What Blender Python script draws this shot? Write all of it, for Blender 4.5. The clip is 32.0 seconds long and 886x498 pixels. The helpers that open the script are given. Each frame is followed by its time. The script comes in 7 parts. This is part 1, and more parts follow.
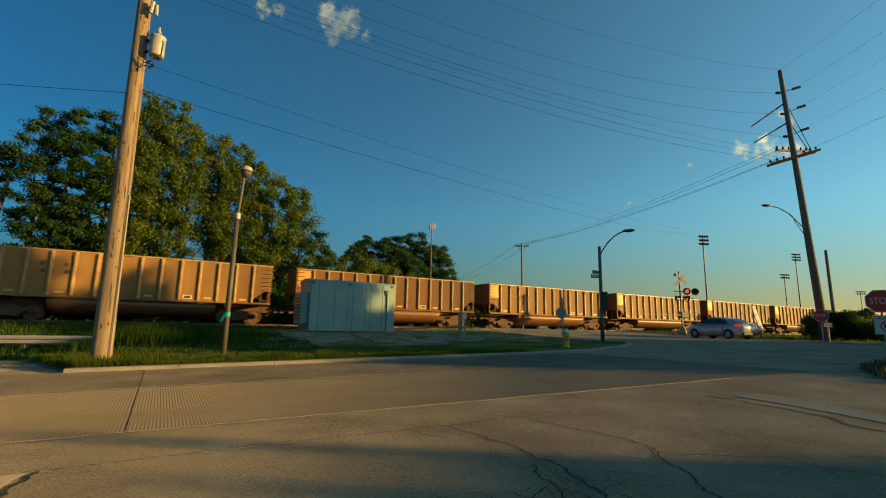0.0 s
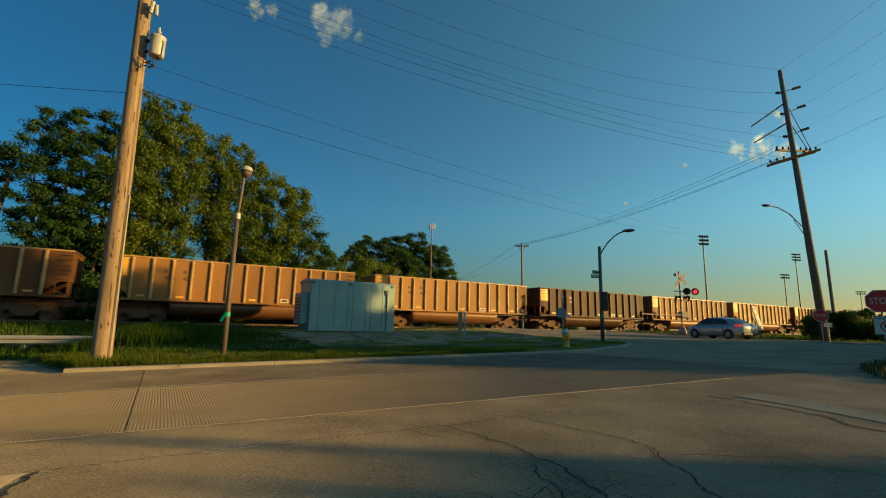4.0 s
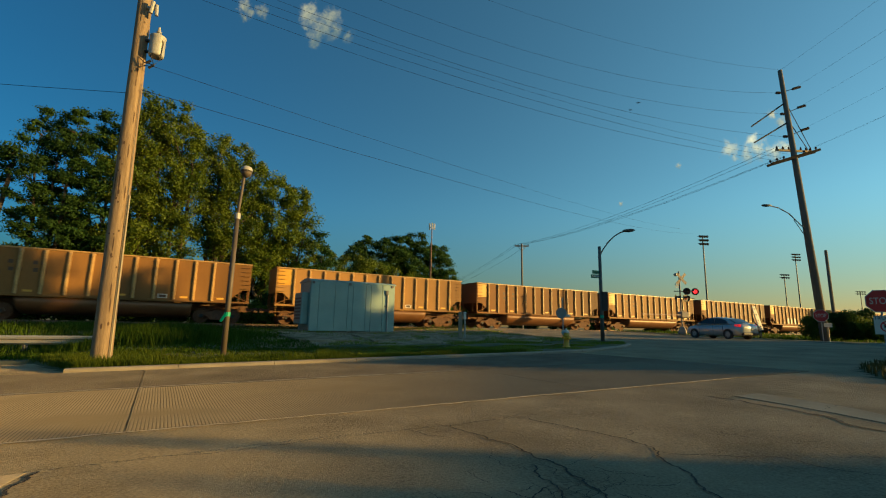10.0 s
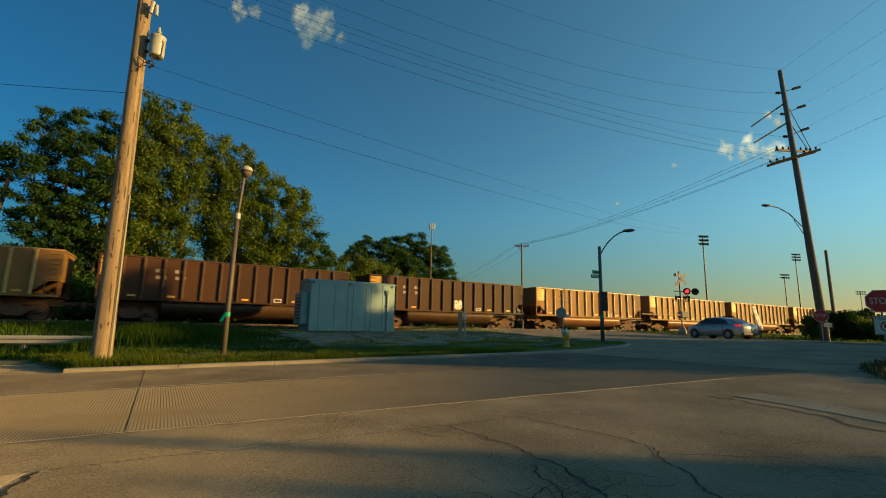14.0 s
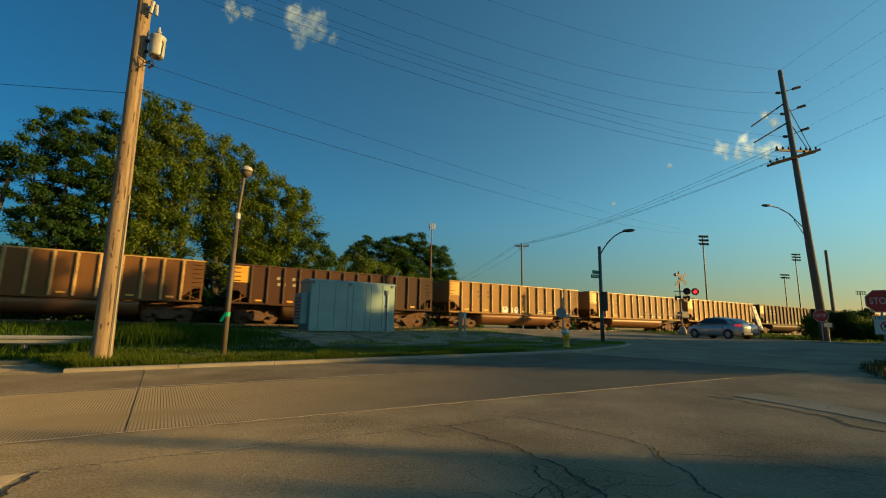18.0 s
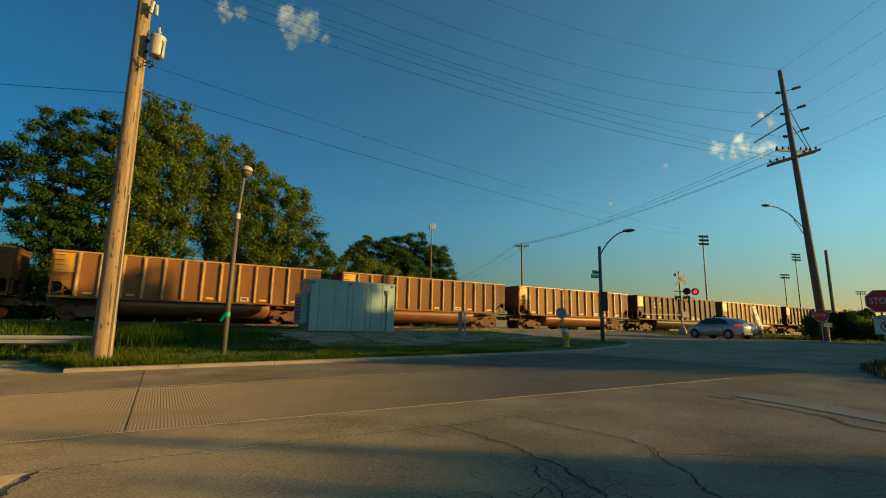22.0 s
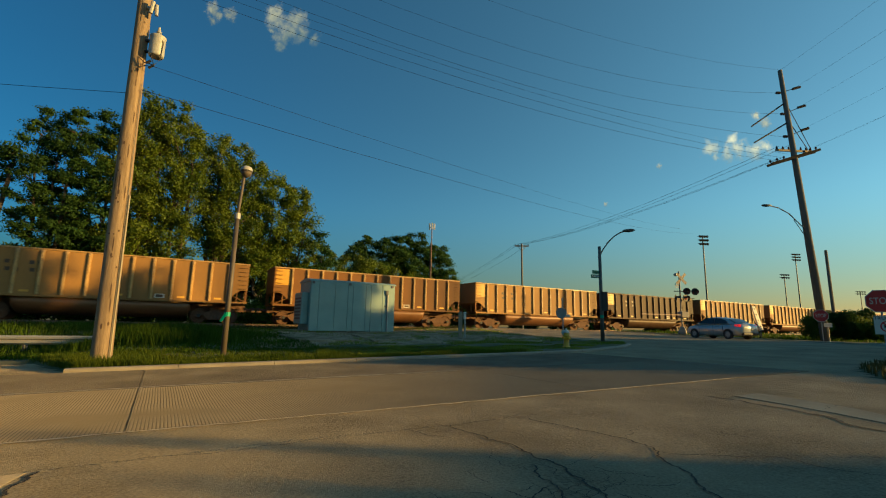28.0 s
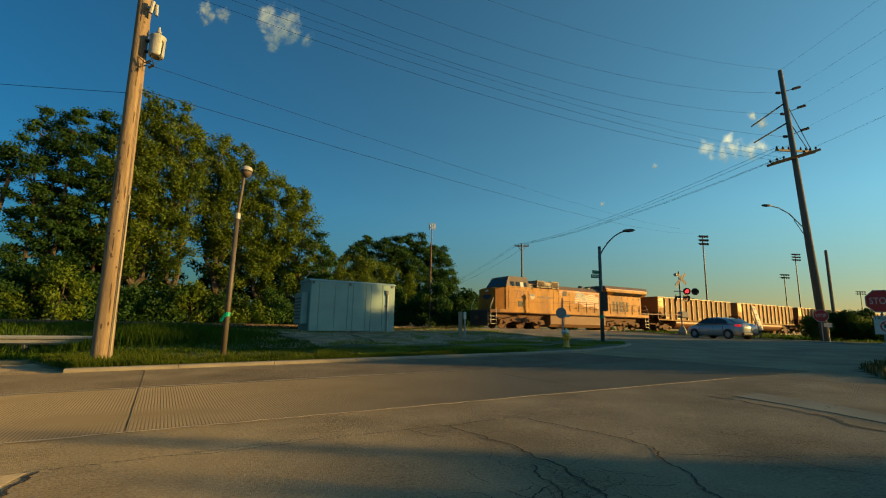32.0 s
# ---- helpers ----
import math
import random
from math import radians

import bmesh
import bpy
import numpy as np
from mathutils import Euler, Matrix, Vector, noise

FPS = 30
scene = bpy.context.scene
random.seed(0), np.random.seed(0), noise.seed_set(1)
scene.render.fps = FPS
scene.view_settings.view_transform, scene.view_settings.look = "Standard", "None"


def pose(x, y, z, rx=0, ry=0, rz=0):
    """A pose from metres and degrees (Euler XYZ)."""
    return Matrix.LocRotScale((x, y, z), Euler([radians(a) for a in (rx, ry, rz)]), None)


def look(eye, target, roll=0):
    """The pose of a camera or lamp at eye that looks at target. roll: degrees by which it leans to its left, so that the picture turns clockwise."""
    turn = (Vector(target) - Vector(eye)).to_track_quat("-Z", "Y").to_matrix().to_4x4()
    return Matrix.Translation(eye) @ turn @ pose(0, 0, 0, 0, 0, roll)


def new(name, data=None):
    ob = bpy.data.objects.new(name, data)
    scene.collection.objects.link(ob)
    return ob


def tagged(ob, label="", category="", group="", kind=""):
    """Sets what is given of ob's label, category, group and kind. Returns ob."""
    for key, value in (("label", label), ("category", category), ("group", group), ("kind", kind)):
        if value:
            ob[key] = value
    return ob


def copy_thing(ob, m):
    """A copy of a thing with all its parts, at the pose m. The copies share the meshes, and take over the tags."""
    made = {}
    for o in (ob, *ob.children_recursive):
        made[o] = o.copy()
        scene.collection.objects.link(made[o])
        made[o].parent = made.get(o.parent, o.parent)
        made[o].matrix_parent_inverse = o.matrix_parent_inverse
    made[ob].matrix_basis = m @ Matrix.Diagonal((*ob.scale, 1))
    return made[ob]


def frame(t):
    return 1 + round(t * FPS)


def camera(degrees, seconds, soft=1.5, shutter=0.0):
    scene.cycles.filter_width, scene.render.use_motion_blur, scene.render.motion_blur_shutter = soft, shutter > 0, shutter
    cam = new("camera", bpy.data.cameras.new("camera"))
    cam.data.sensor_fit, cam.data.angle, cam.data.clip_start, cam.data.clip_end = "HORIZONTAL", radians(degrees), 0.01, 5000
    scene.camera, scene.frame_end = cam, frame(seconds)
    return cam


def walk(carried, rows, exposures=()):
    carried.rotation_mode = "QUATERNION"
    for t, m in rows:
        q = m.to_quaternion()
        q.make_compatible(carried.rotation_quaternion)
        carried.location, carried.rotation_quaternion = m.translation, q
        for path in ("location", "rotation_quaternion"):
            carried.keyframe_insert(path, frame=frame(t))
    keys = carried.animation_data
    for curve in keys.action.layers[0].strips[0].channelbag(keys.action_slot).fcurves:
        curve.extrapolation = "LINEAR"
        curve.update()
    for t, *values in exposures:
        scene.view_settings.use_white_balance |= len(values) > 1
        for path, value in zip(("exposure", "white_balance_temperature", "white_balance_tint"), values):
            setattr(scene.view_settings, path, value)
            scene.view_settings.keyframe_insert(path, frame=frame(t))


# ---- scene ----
EYE = 1.05                        # height of the lens over the near road
TILT, LEAN = 9.582, 1.207
cam = camera(88.78, 32.0, soft=1.1, shutter=0.15)
CAMPOSE = pose(0, 0, EYE, 90 + TILT, 0, 0) @ pose(0, 0, 0, 0, 0, LEAN)
walk(cam, [(0, CAMPOSE), (32, CAMPOSE)], [(0, 0.98, 6300, -15), (32, 0.98, 6300, -15)])

# ---- world, sun, exposure ----
SUN_AZ, SUN_EL = 98.0, 9.0        # degrees clockwise from +y, and above the horizon
world = bpy.data.worlds.new("world")
scene.world = world
world.use_nodes = True
wn = world.node_tree.nodes
sky = wn.new("ShaderNodeTexSky")
sky.sky_type = "NISHITA"
sky.sun_disc = False
sky.sun_elevation = radians(SUN_EL)
sky.sun_rotation = radians(SUN_AZ)
sky.altitude = 200
sky.air_density, sky.dust_density, sky.ozone_density = 1.0, 0.4, 4.2
wn["Background"].inputs["Strength"].default_value = 0.066
# evening haze: the whole sky grows brighter and warmer towards the sun's side
wl = world.node_tree.links
wco = wn.new("ShaderNodeTexCoord")
wdot = wn.new("ShaderNodeVectorMath")
wdot.operation = "DOT_PRODUCT"
wdot.inputs[1].default_value = (math.sin(radians(SUN_AZ)), math.cos(radians(SUN_AZ)), 0.12)
wl.new(wco.outputs["Generated"], wdot.inputs[0])
wmap = wn.new("ShaderNodeMapRange")
wmap.interpolation_type = "SMOOTHSTEP"
wmap.inputs[1].default_value, wmap.inputs[2].default_value = -0.95, 0.8
wl.new(wdot.outputs["Value"], wmap.inputs[0])
wtone = wn.new("ShaderNodeMix")
wtone.data_type = "RGBA"
wtone.clamp_factor = False
wtone.inputs[6].default_value, wtone.inputs[7].default_value = (0.35, 0.68, 0.82, 1), (2.30, 2.00, 1.58, 1)
wl.new(wmap.outputs[0], wtone.inputs[0])
wmul = wn.new("ShaderNodeMix")
wmul.data_type, wmul.blend_type = "RGBA", "MULTIPLY"
wmul.inputs[0].default_value = 1.0
wl.new(sky.outputs[0], wmul.inputs[6])
wl.new(wtone.outputs[2], wmul.inputs[7])
wsep = wn.new("ShaderNodeSeparateXYZ")
wl.new(wco.outputs["Generated"], wsep.inputs[0])
whz = wn.new("ShaderNodeMapRange")
whz.interpolation_type = "SMOOTHSTEP"
whz.inputs[1].default_value, whz.inputs[2].default_value = 0.26, 0.0
wl.new(wsep.outputs["Z"], whz.inputs[0])
whaze = wn.new("ShaderNodeMix")
whaze.data_type, whaze.blend_type = "RGBA", "MULTIPLY"
whaze.inputs[7].default_value = (0.71, 0.445, 0.295, 1)
wl.new(whz.outputs[0], whaze.inputs[0])
wl.new(wmul.outputs[2], whaze.inputs[6])
wl.new(whaze.outputs[2], wn["Background"].inputs[0])
sun_data = bpy.data.lights.new("sun", "SUN")
sun_data.energy, sun_data.angle, sun_data.color = 5.0, radians(0.6), (1.0, 0.545, 0.175)
sun = new("sun", sun_data)
_a, _e = radians(SUN_AZ), radians(SUN_EL)
SUN_DIR = Vector((math.sin(_a) * math.cos(_e), math.cos(_a) * math.cos(_e), math.sin(_e)))
sun.matrix_world = look(SUN_DIR * 50, (0, 0, 0))

# ---- plan: a track frame (s along the rails, n away from the eye) and a road frame ----
TH, RO = radians(60.13), radians(63.6)
TD, TN = Vector((math.sin(TH), math.cos(TH), 0)), Vector((-math.cos(TH), math.sin(TH), 0))
RD, RN = Vector((math.sin(RO), math.cos(RO), 0)), Vector((-math.cos(RO), math.sin(RO), 0))
TRACK_N, RAIL_Z, CAR_L = 33.22, 0.888, 16.18
TRACK_TURN, ROAD_TURN = 90 - 60.13, 90 - 63.6


def tp(s, n, z=0.0):
    v = TD * s + TN * n
    return Vector((v.x, v.y, z))


def rp(s, n, z=0.0):
    v = RD * s + RN * n
    return Vector((v.x, v.y, z))


def smooth(a, b, x):
    t = min(1.0, max(0.0, (x - a) / (b - a)))
    return t * t * (3 - 2 * t)


def road_z(x, y):
    """Height of the paved surface."""
    s = x * RD.x + y * RD.y
    n = x * TN.x + y * TN.y
    z = 0.0216 * max(s, -60.0) if s < 18 else 0.0216 * (18 + 9 * (1 - math.exp(-(s - 18) / 9)))
    w = smooth(18.0, 32.0, n)
    return z * (1 - w) + (RAIL_Z - 0.02) * w


KERB_N = 11.75
PAVED = [rp(-130, KERB_N), rp(-14, KERB_N), rp(-12.5, 14.3), rp(-3.9, 14.5), rp(-2.6, KERB_N), rp(9.4, KERB_N), rp(11.3, 11.95), rp(12.9, 12.5), rp(14.8, 13.3),
         rp(16.5, 14.4), rp(17.5, 15.6), rp(17.8, 16.9), tp(18.9, 18.5), tp(19.0, 90), tp(36.5, 90), tp(36.3, 20), Vector((20.6, 21.2, 0)), Vector((14.5, 14.9, 0)),
         Vector((11.1, 11.7, 0)), Vector((9.4, 10.6, 0)), Vector((8.4, 9.3, 0)), Vector((7.7, 8.0, 0)), Vector((9.0, 7.2, 0)), Vector((60, 22, 0)), Vector((90, -20, 0)),
         Vector((60, -90, 0)), Vector((-130, -90, 0))]
PAVED = [(v.x, v.y) for v in PAVED]


def pavement_depth(x, y):
    """Over 0 inside the paved area: metres from its edge."""
    best, inside = 1e9, False
    x1, y1 = PAVED[-1]
    for x2, y2 in PAVED:
        dx, dy = x2 - x1, y2 - y1
        t = ((x - x1) * dx + (y - y1) * dy) / (dx * dx + dy * dy)
        t = 0.0 if t < 0 else 1.0 if t > 1 else t
        q = (x1 + t * dx - x) ** 2 + (y1 + t * dy - y) ** 2
        if q < best:
            best = q
        if (y1 > y) != (y2 > y) and x < x1 + (y - y1) / dy * dx:
            inside = not inside
        x1, y1 = x2, y2
    d = math.sqrt(best)
    return d if inside else -d


def ground_z(x, y):
    s, n = x * RD.x + y * RD.y, x * RN.x + y * RN.y
    st, nt = x * TD.x + y * TD.y, x * TN.x + y * TN.y
    z = 0.0216 * max(s, -60.0) if s < 18 else 0.0216 * (18 + 9 * (1 - math.exp(-(s - 18) / 9)))
    w = smooth(12.5, 27.5, nt)
    base = z * (1 - w) + 0.60 * w
    base += 0.24 * smooth(11.5, 18.0, st) * smooth(19, 29, nt) * (1 - smooth(37, 43, nt))
    # ballast bed
    bed = 1 - smooth(1.7, 3.4, abs(nt - TRACK_N))
    base = base * (1 - bed) + 0.72 * bed
    # a shallow ditch before the rails
    base -= 0.55 * smooth(-1.0, -4.5, st) * smooth(15.6, 17.5, nt) * (1 - smooth(20.5, 24.5, nt)) if st < -1 else 0.0
    # falls away behind the rails
    base -= 0.5 * smooth(38, 60, nt)
    dep = pavement_depth(x, y)
    if dep > -0.3:
        up = road_z(x, y)
        k = smooth(-0.3, 0.0, dep)
        edge = base if base > up + 0.07 else up + 0.07
        return edge * (1 - k) + (up - 0.06) * k if dep < 0.25 else up - 0.06
    ww = smooth(-3.0, -0.3, dep)
    up = road_z(x, y)
    rough = 0.05 * noise.noise(Vector((x * 0.7, y * 0.7, 0))) + 0.02 * noise.noise(Vector((x * 2.3, y * 2.3, 4)))
    target = max(base, up + 0.07) if nt < 29 else base
    return base * (1 - ww) + target * ww + rough * (1 - smooth(-1.2, -0.3, dep))


# ---- materials ----
def rgb(c):
    return (c[0], c[1], c[2], 1.0)


def striped(name, dark, light, turn, period):
    """Concrete with fine tined grooves across the lane, worn away in patches."""
    m = surface(name, dark, light, 0.7, 60, 0.9, speck=0.8, bump=0.3, spec=0.1, grit=1.0, dirt=(0.12, 0.094, 0.064), dirt_amount=0.6, vary=0.05)
    N, Lk = m.node_tree.nodes, m.node_tree.links
    b = N["Principled BSDF"]
    src = b.inputs["Base Color"].links[0].from_socket
    co = N.new("ShaderNodeTexCoord")
    mp = N.new("ShaderNodeMapping")
    mp.inputs["Rotation"].default_value = (0, 0, radians(turn))
    Lk.new(co.outputs["Object"], mp.inputs[0])
    wv = N.new("ShaderNodeTexWave")
    wv.wave_type, wv.bands_direction, wv.wave_profile = "BANDS", "X", "SIN"
    wv.inputs["Scale"].default_value = 2 * math.pi / (20 * period)
    wv.inputs["Distortion"].default_value = 1.3
    wv.inputs["Detail"].default_value, wv.inputs["Detail Scale"].default_value, wv.inputs["Detail Roughness"].default_value = 2, 0.12, 0.5
    Lk.new(mp.outputs[0], wv.inputs["Vector"])
    gr = N.new("ShaderNodeMapRange")
    gr.inputs[1].default_value, gr.inputs[2].default_value = 0.40, 0.10
    Lk.new(wv.outputs["Fac"], gr.inputs[0])
    sq = N.new("ShaderNodeMapping")
    sq.inputs["Scale"].default_value = (0.55, 0.9, 1)
    Lk.new(mp.outputs[0], sq.inputs[0])
    pt = N.new("ShaderNodeTexNoise")
    pt.inputs["Scale"].default_value, pt.inputs["Detail"].default_value = 1.0, 5
    Lk.new(sq.outputs[0], pt.inputs["Vector"])
    wear = N.new("ShaderNodeMapRange")
    wear.inputs[1].default_value, wear.inputs[2].default_value = 0.36, 0.54
    Lk.new(pt.outputs["Fac"], wear.inputs[0])
    k = N.new("ShaderNodeMath")
    k.operation = "MULTIPLY"
    Lk.new(gr.outputs[0], k.inputs[0])
    Lk.new(wear.outputs[0], k.inputs[1])
    # scuffed pale dust between the grooves
    dust = N.new("ShaderNodeMix")
    dust.data_type = "RGBA"
    dust.inputs[7].default_value = (0.33, 0.275, 0.195, 1)
    d1 = N.new("ShaderNodeMath")
    d1.operation = "MULTIPLY"
    d1.inputs[1].default_value = 0.25
    Lk.new(wear.outputs[0], d1.inputs[0])
    Lk.new(d1.outputs[0], dust.inputs[0])
    Lk.new(src, dust.inputs[6])
    mx = N.new("ShaderNodeMix")
    mx.data_type, mx.blend_type = "RGBA", "MULTIPLY"
    mx.inputs[7].default_value = (0.52, 0.50, 0.48, 1)
    Lk.new(k.outputs[0], mx.inputs[0])
    Lk.new(dust.outputs[2], mx.inputs[6])
    Lk.new(mx.outputs[2], b.inputs["Base Color"])
    bp = N.new("ShaderNodeBump")
    bp.invert = True
    bp.inputs["Strength"].default_value, bp.inputs["Distance"].default_value = 0.3, 0.006
    Lk.new(k.outputs[0], bp.inputs["Height"])
    Lk.new(bp.outputs[0], b.inputs["Normal"])
    return m


def surface(name, dark, light, scale=3.0, fine=40.0, rough=0.7, metal=0.0, bump=0.15, vary=0.0, streak=None,
            dirt=None, dirt_amount=0.4, spec=0.5, bump_scale=None, trans=0.0, speck=0.45, grit=0.0):
    """A procedural surface: two colours mixed by broad and fine noise, optional streaks, dirt and relief."""
    m = bpy.data.materials.new(name)
    m.use_nodes = True
    nt = m.node_tree
    N, Lk = nt.nodes, nt.links
    b = N["Principled BSDF"]
    b.inputs["Roughness"].default_value = rough
    b.inputs["Metallic"].default_value = metal
    b.inputs["Specular IOR Level"].default_value = spec
    b.inputs["Diffuse Roughness"].default_value = grit
    co = N.new("ShaderNodeTexCoord")
    src = co.outputs["Object"]
    if streak:
        mp = N.new("ShaderNodeMapping")
        mp.inputs["Scale"].default_value = streak
        Lk.new(src, mp.inputs[0])
        src = mp.outputs[0]
    n1 = N.new("ShaderNodeTexNoise")
    n1.inputs["Scale"].default_value, n1.inputs["Detail"].default_value = scale, 5
    n2 = N.new("ShaderNodeTexNoise")
    n2.inputs["Scale"].default_value, n2.inputs["Detail"].default_value = fine, 3
    Lk.new(src, n1.inputs["Vector"])
    Lk.new(src, n2.inputs["Vector"])
    ad = N.new("ShaderNodeMath")
    ad.operation = "MULTIPLY_ADD"
    ad.inputs[1].default_value = speck
    Lk.new(n2.outputs["Fac"], ad.inputs[0])
    mu = N.new("ShaderNodeMath")
    mu.operation = "MULTIPLY_ADD"
    mu.inputs[1].default_value, mu.inputs[2].default_value = 1.3, -0.125 - speck / 2
    Lk.new(n1.outputs["Fac"], mu.inputs[0])
    Lk.new(mu.outputs[0], ad.inputs[2])
    mx = N.new("ShaderNodeMix")
    mx.data_type = "RGBA"
    mx.inputs[6].default_value, mx.inputs[7].default_value = rgb(dark), rgb(light)
    Lk.new(ad.outputs[0], mx.inputs[0])
    col = mx.outputs[2]
    if dirt:
        n3 = N.new("ShaderNodeTexNoise")
        n3.inputs["Scale"].default_value, n3.inputs["Detail"].default_value = scale * 0.37, 6
        Lk.new(src, n3.inputs["Vector"])
        rp_ = N.new("ShaderNodeMapRange")
        rp_.inputs[1].default_value, rp_.inputs[2].default_value = 0.48, 0.72
        rp_.inputs[4].default_value = dirt_amount
        Lk.new(n3.outputs["Fac"], rp_.inputs[0])
        m2 = N.new("ShaderNodeMix")
        m2.data_type = "RGBA"
        Lk.new(rp_.outputs[0], m2.inputs[0])
        Lk.new(col, m2.inputs[6])
        m2.inputs[7].default_value = rgb(dirt)
        col = m2.outputs[2]
    if vary:
        oi = N.new("ShaderNodeObjectInfo")
        hs = N.new("ShaderNodeHueSaturation")
        vr = N.new("ShaderNodeMapRange")
        vr.inputs[3].default_value, vr.inputs[4].default_value = 1 - vary, 1 + vary
        Lk.new(oi.outputs["Random"], vr.inputs[0])
        Lk.new(vr.outputs[0], hs.inputs["Value"])
        Lk.new(col, hs.inputs["Color"])
        col = hs.outputs[0]
    Lk.new(col, b.inputs["Base Color"])
    if bump:
        bp = N.new("ShaderNodeBump")
        bp.inputs["Strength"].default_value, bp.inputs["Distance"].default_value = bump, 0.02
        if bump_scale:
            n4 = N.new("ShaderNodeTexNoise")
            n4.inputs["Scale"].default_value, n4.inputs["Detail"].default_value = bump_scale, 4
            Lk.new(src, n4.inputs["Vector"])
            Lk.new(n4.outputs["Fac"], bp.inputs["Height"])
        else:
            Lk.new(n2.outputs["Fac"], bp.inputs["Height"])
        Lk.new(bp.outputs[0], b.inputs["Normal"])
    if trans:
        tr = N.new("ShaderNodeBsdfTranslucent")
        Lk.new(col, tr.inputs[0])
        ms = N.new("ShaderNodeMixShader")
        ms.inputs[0].default_value = trans
        Lk.new(b.outputs[0], ms.inputs[1])
        Lk.new(tr.outputs[0], ms.inputs[2])
        Lk.new(ms.outputs[0], N["Material Output"].inputs[0])
    return m


def glow(name, colour, strength):
    m = bpy.data.materials.new(name)
    m.use_nodes = True
    b = m.node_tree.nodes["Principled BSDF"]
    b.inputs["Base Color"].default_value = rgb(colour)
    b.inputs["Emission Color"].default_value = rgb(colour)
    b.inputs["Emission Strength"].default_value = strength
    return m


def glass(name, tint=(0.02, 0.025, 0.03), rough=0.05):
    m = bpy.data.materials.new(name)
    m.use_nodes = True
    b = m.node_tree.nodes["Principled BSDF"]
    b.inputs["Base Color"].default_value = rgb(tint)
    b.inputs["Roughness"].default_value = rough
    b.inputs["IOR"].default_value = 1.5
    return m


ASPHALT = surface("worn_asphalt", (0.125, 0.098, 0.058), (0.48, 0.385, 0.242), 0.9, 55, 0.85, speck=1.25, spec=0.16, grit=1.0, bump=0.9, dirt=(0.15, 0.115, 0.072), dirt_amount=0.5, bump_scale=130)
CONCRETE = surface("road_concrete", (0.085, 0.068, 0.045), (0.215, 0.178, 0.125), 1.1, 60, 0.85, speck=1.3, bump=0.8, spec=0.1, grit=1.0, dirt=(0.10, 0.08, 0.055), dirt_amount=0.6, vary=0.06)
TINED = striped("grooved_road_concrete", (0.10, 0.08, 0.053), (0.185, 0.153, 0.105), -ROAD_TURN - 5.0, 0.033)
CRACK = surface("dark_crack_filler", (0.012, 0.01, 0.008), (0.04, 0.034, 0.026), 5, 30, 0.9, bump=0.3)
KERB = surface("kerb_concrete", (0.17, 0.14, 0.10), (0.31, 0.265, 0.195), 2.0, 50, 0.85, bump=0.3, dirt=(0.16, 0.14, 0.11), vary=0.08)
SOIL = surface("grassy_soil", (0.03, 0.042, 0.010), (0.075, 0.08, 0.022), 0.7, 14, 0.95, bump=0.8, dirt=(0.17, 0.145, 0.105), dirt_amount=0.85)
BALLAST = surface("ballast_stone", (0.045, 0.032, 0.024), (0.12, 0.088, 0.064), 6.0, 30, 0.95, bump=1.0)
GRAVEL = surface("pale_gravel", (0.095, 0.072, 0.042), (0.42, 0.33, 0.215), 2.2, 26, 0.95, speck=1.1, spec=0.1, bump=1.0, dirt=(0.07, 0.075, 0.025), dirt_amount=0.9)
RUST = surface("rusty_steel", (0.05, 0.03, 0.02), (0.13, 0.075, 0.045), 4, 30, 0.8, 0.2, bump=0.3)
RAILTOP = surface("rail_steel", (0.10, 0.065, 0.045), (0.2, 0.15, 0.11), 4, 30, 0.5, 0.7, bump=0.1)
TIE = surface("creosoted_wood", (0.035, 0.027, 0.02), (0.09, 0.07, 0.05), 3, 25, 0.95, bump=0.5, vary=0.2)
BLACKSTEEL = surface("black_steel", (0.012, 0.011, 0.01), (0.035, 0.03, 0.027), 4, 30, 0.65, 0.1, bump=0.2)
UNDERSTEEL = surface("dusty_undercarriage", (0.045, 0.021, 0.011), (0.16, 0.078, 0.040), 4, 25, 0.85, 0.1, bump=0.3)
POLEWOOD = surface("weathered_pole_wood", (0.10, 0.064, 0.034), (0.35, 0.255, 0.155), 3.5, 20, 0.85, bump=0.7, speck=0.75, streak=(5, 5, 0.3), dirt=(0.15, 0.095, 0.055), dirt_amount=0.55)
DARKWOOD = surface("dark_pole_wood", (0.085, 0.078, 0.068), (0.19, 0.175, 0.155), 5, 30, 0.9, bump=0.5, streak=(7, 7, 0.4))
GALV = surface("galvanised_steel", (0.24, 0.235, 0.22), (0.36, 0.35, 0.33), 6, 40, 0.55, 0.3, bump=0.1)
GREYMETAL = surface("grey_painted_steel", (0.075, 0.072, 0.066), (0.125, 0.12, 0.11), 4, 40, 0.6, 0.1, bump=0.1)
BARK = surface("tree_bark", (0.03, 0.024, 0.017), (0.08, 0.06, 0.042), 3, 18, 0.95, bump=0.9, streak=(3, 3, 0.6))
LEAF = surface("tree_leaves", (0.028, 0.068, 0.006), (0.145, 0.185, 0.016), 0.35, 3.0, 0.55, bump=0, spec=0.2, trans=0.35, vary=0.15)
# darker copy of LEAF, with shade put into the green
LEAF2 = surface("darkened_green_leaves", (0.014, 0.042, 0.010), (0.05, 0.098, 0.018), 0.35, 3.0, 0.65, bump=0, spec=0.12, trans=0.3, vary=0.15)
SHEDPAINT = surface("pale_blue_paint", (0.155, 0.25, 0.235), (0.235, 0.335, 0.31), 1.2, 25, 0.5, 0.0, bump=0.05, dirt=(0.15, 0.20, 0.19), dirt_amount=0.5, vary=0.03)


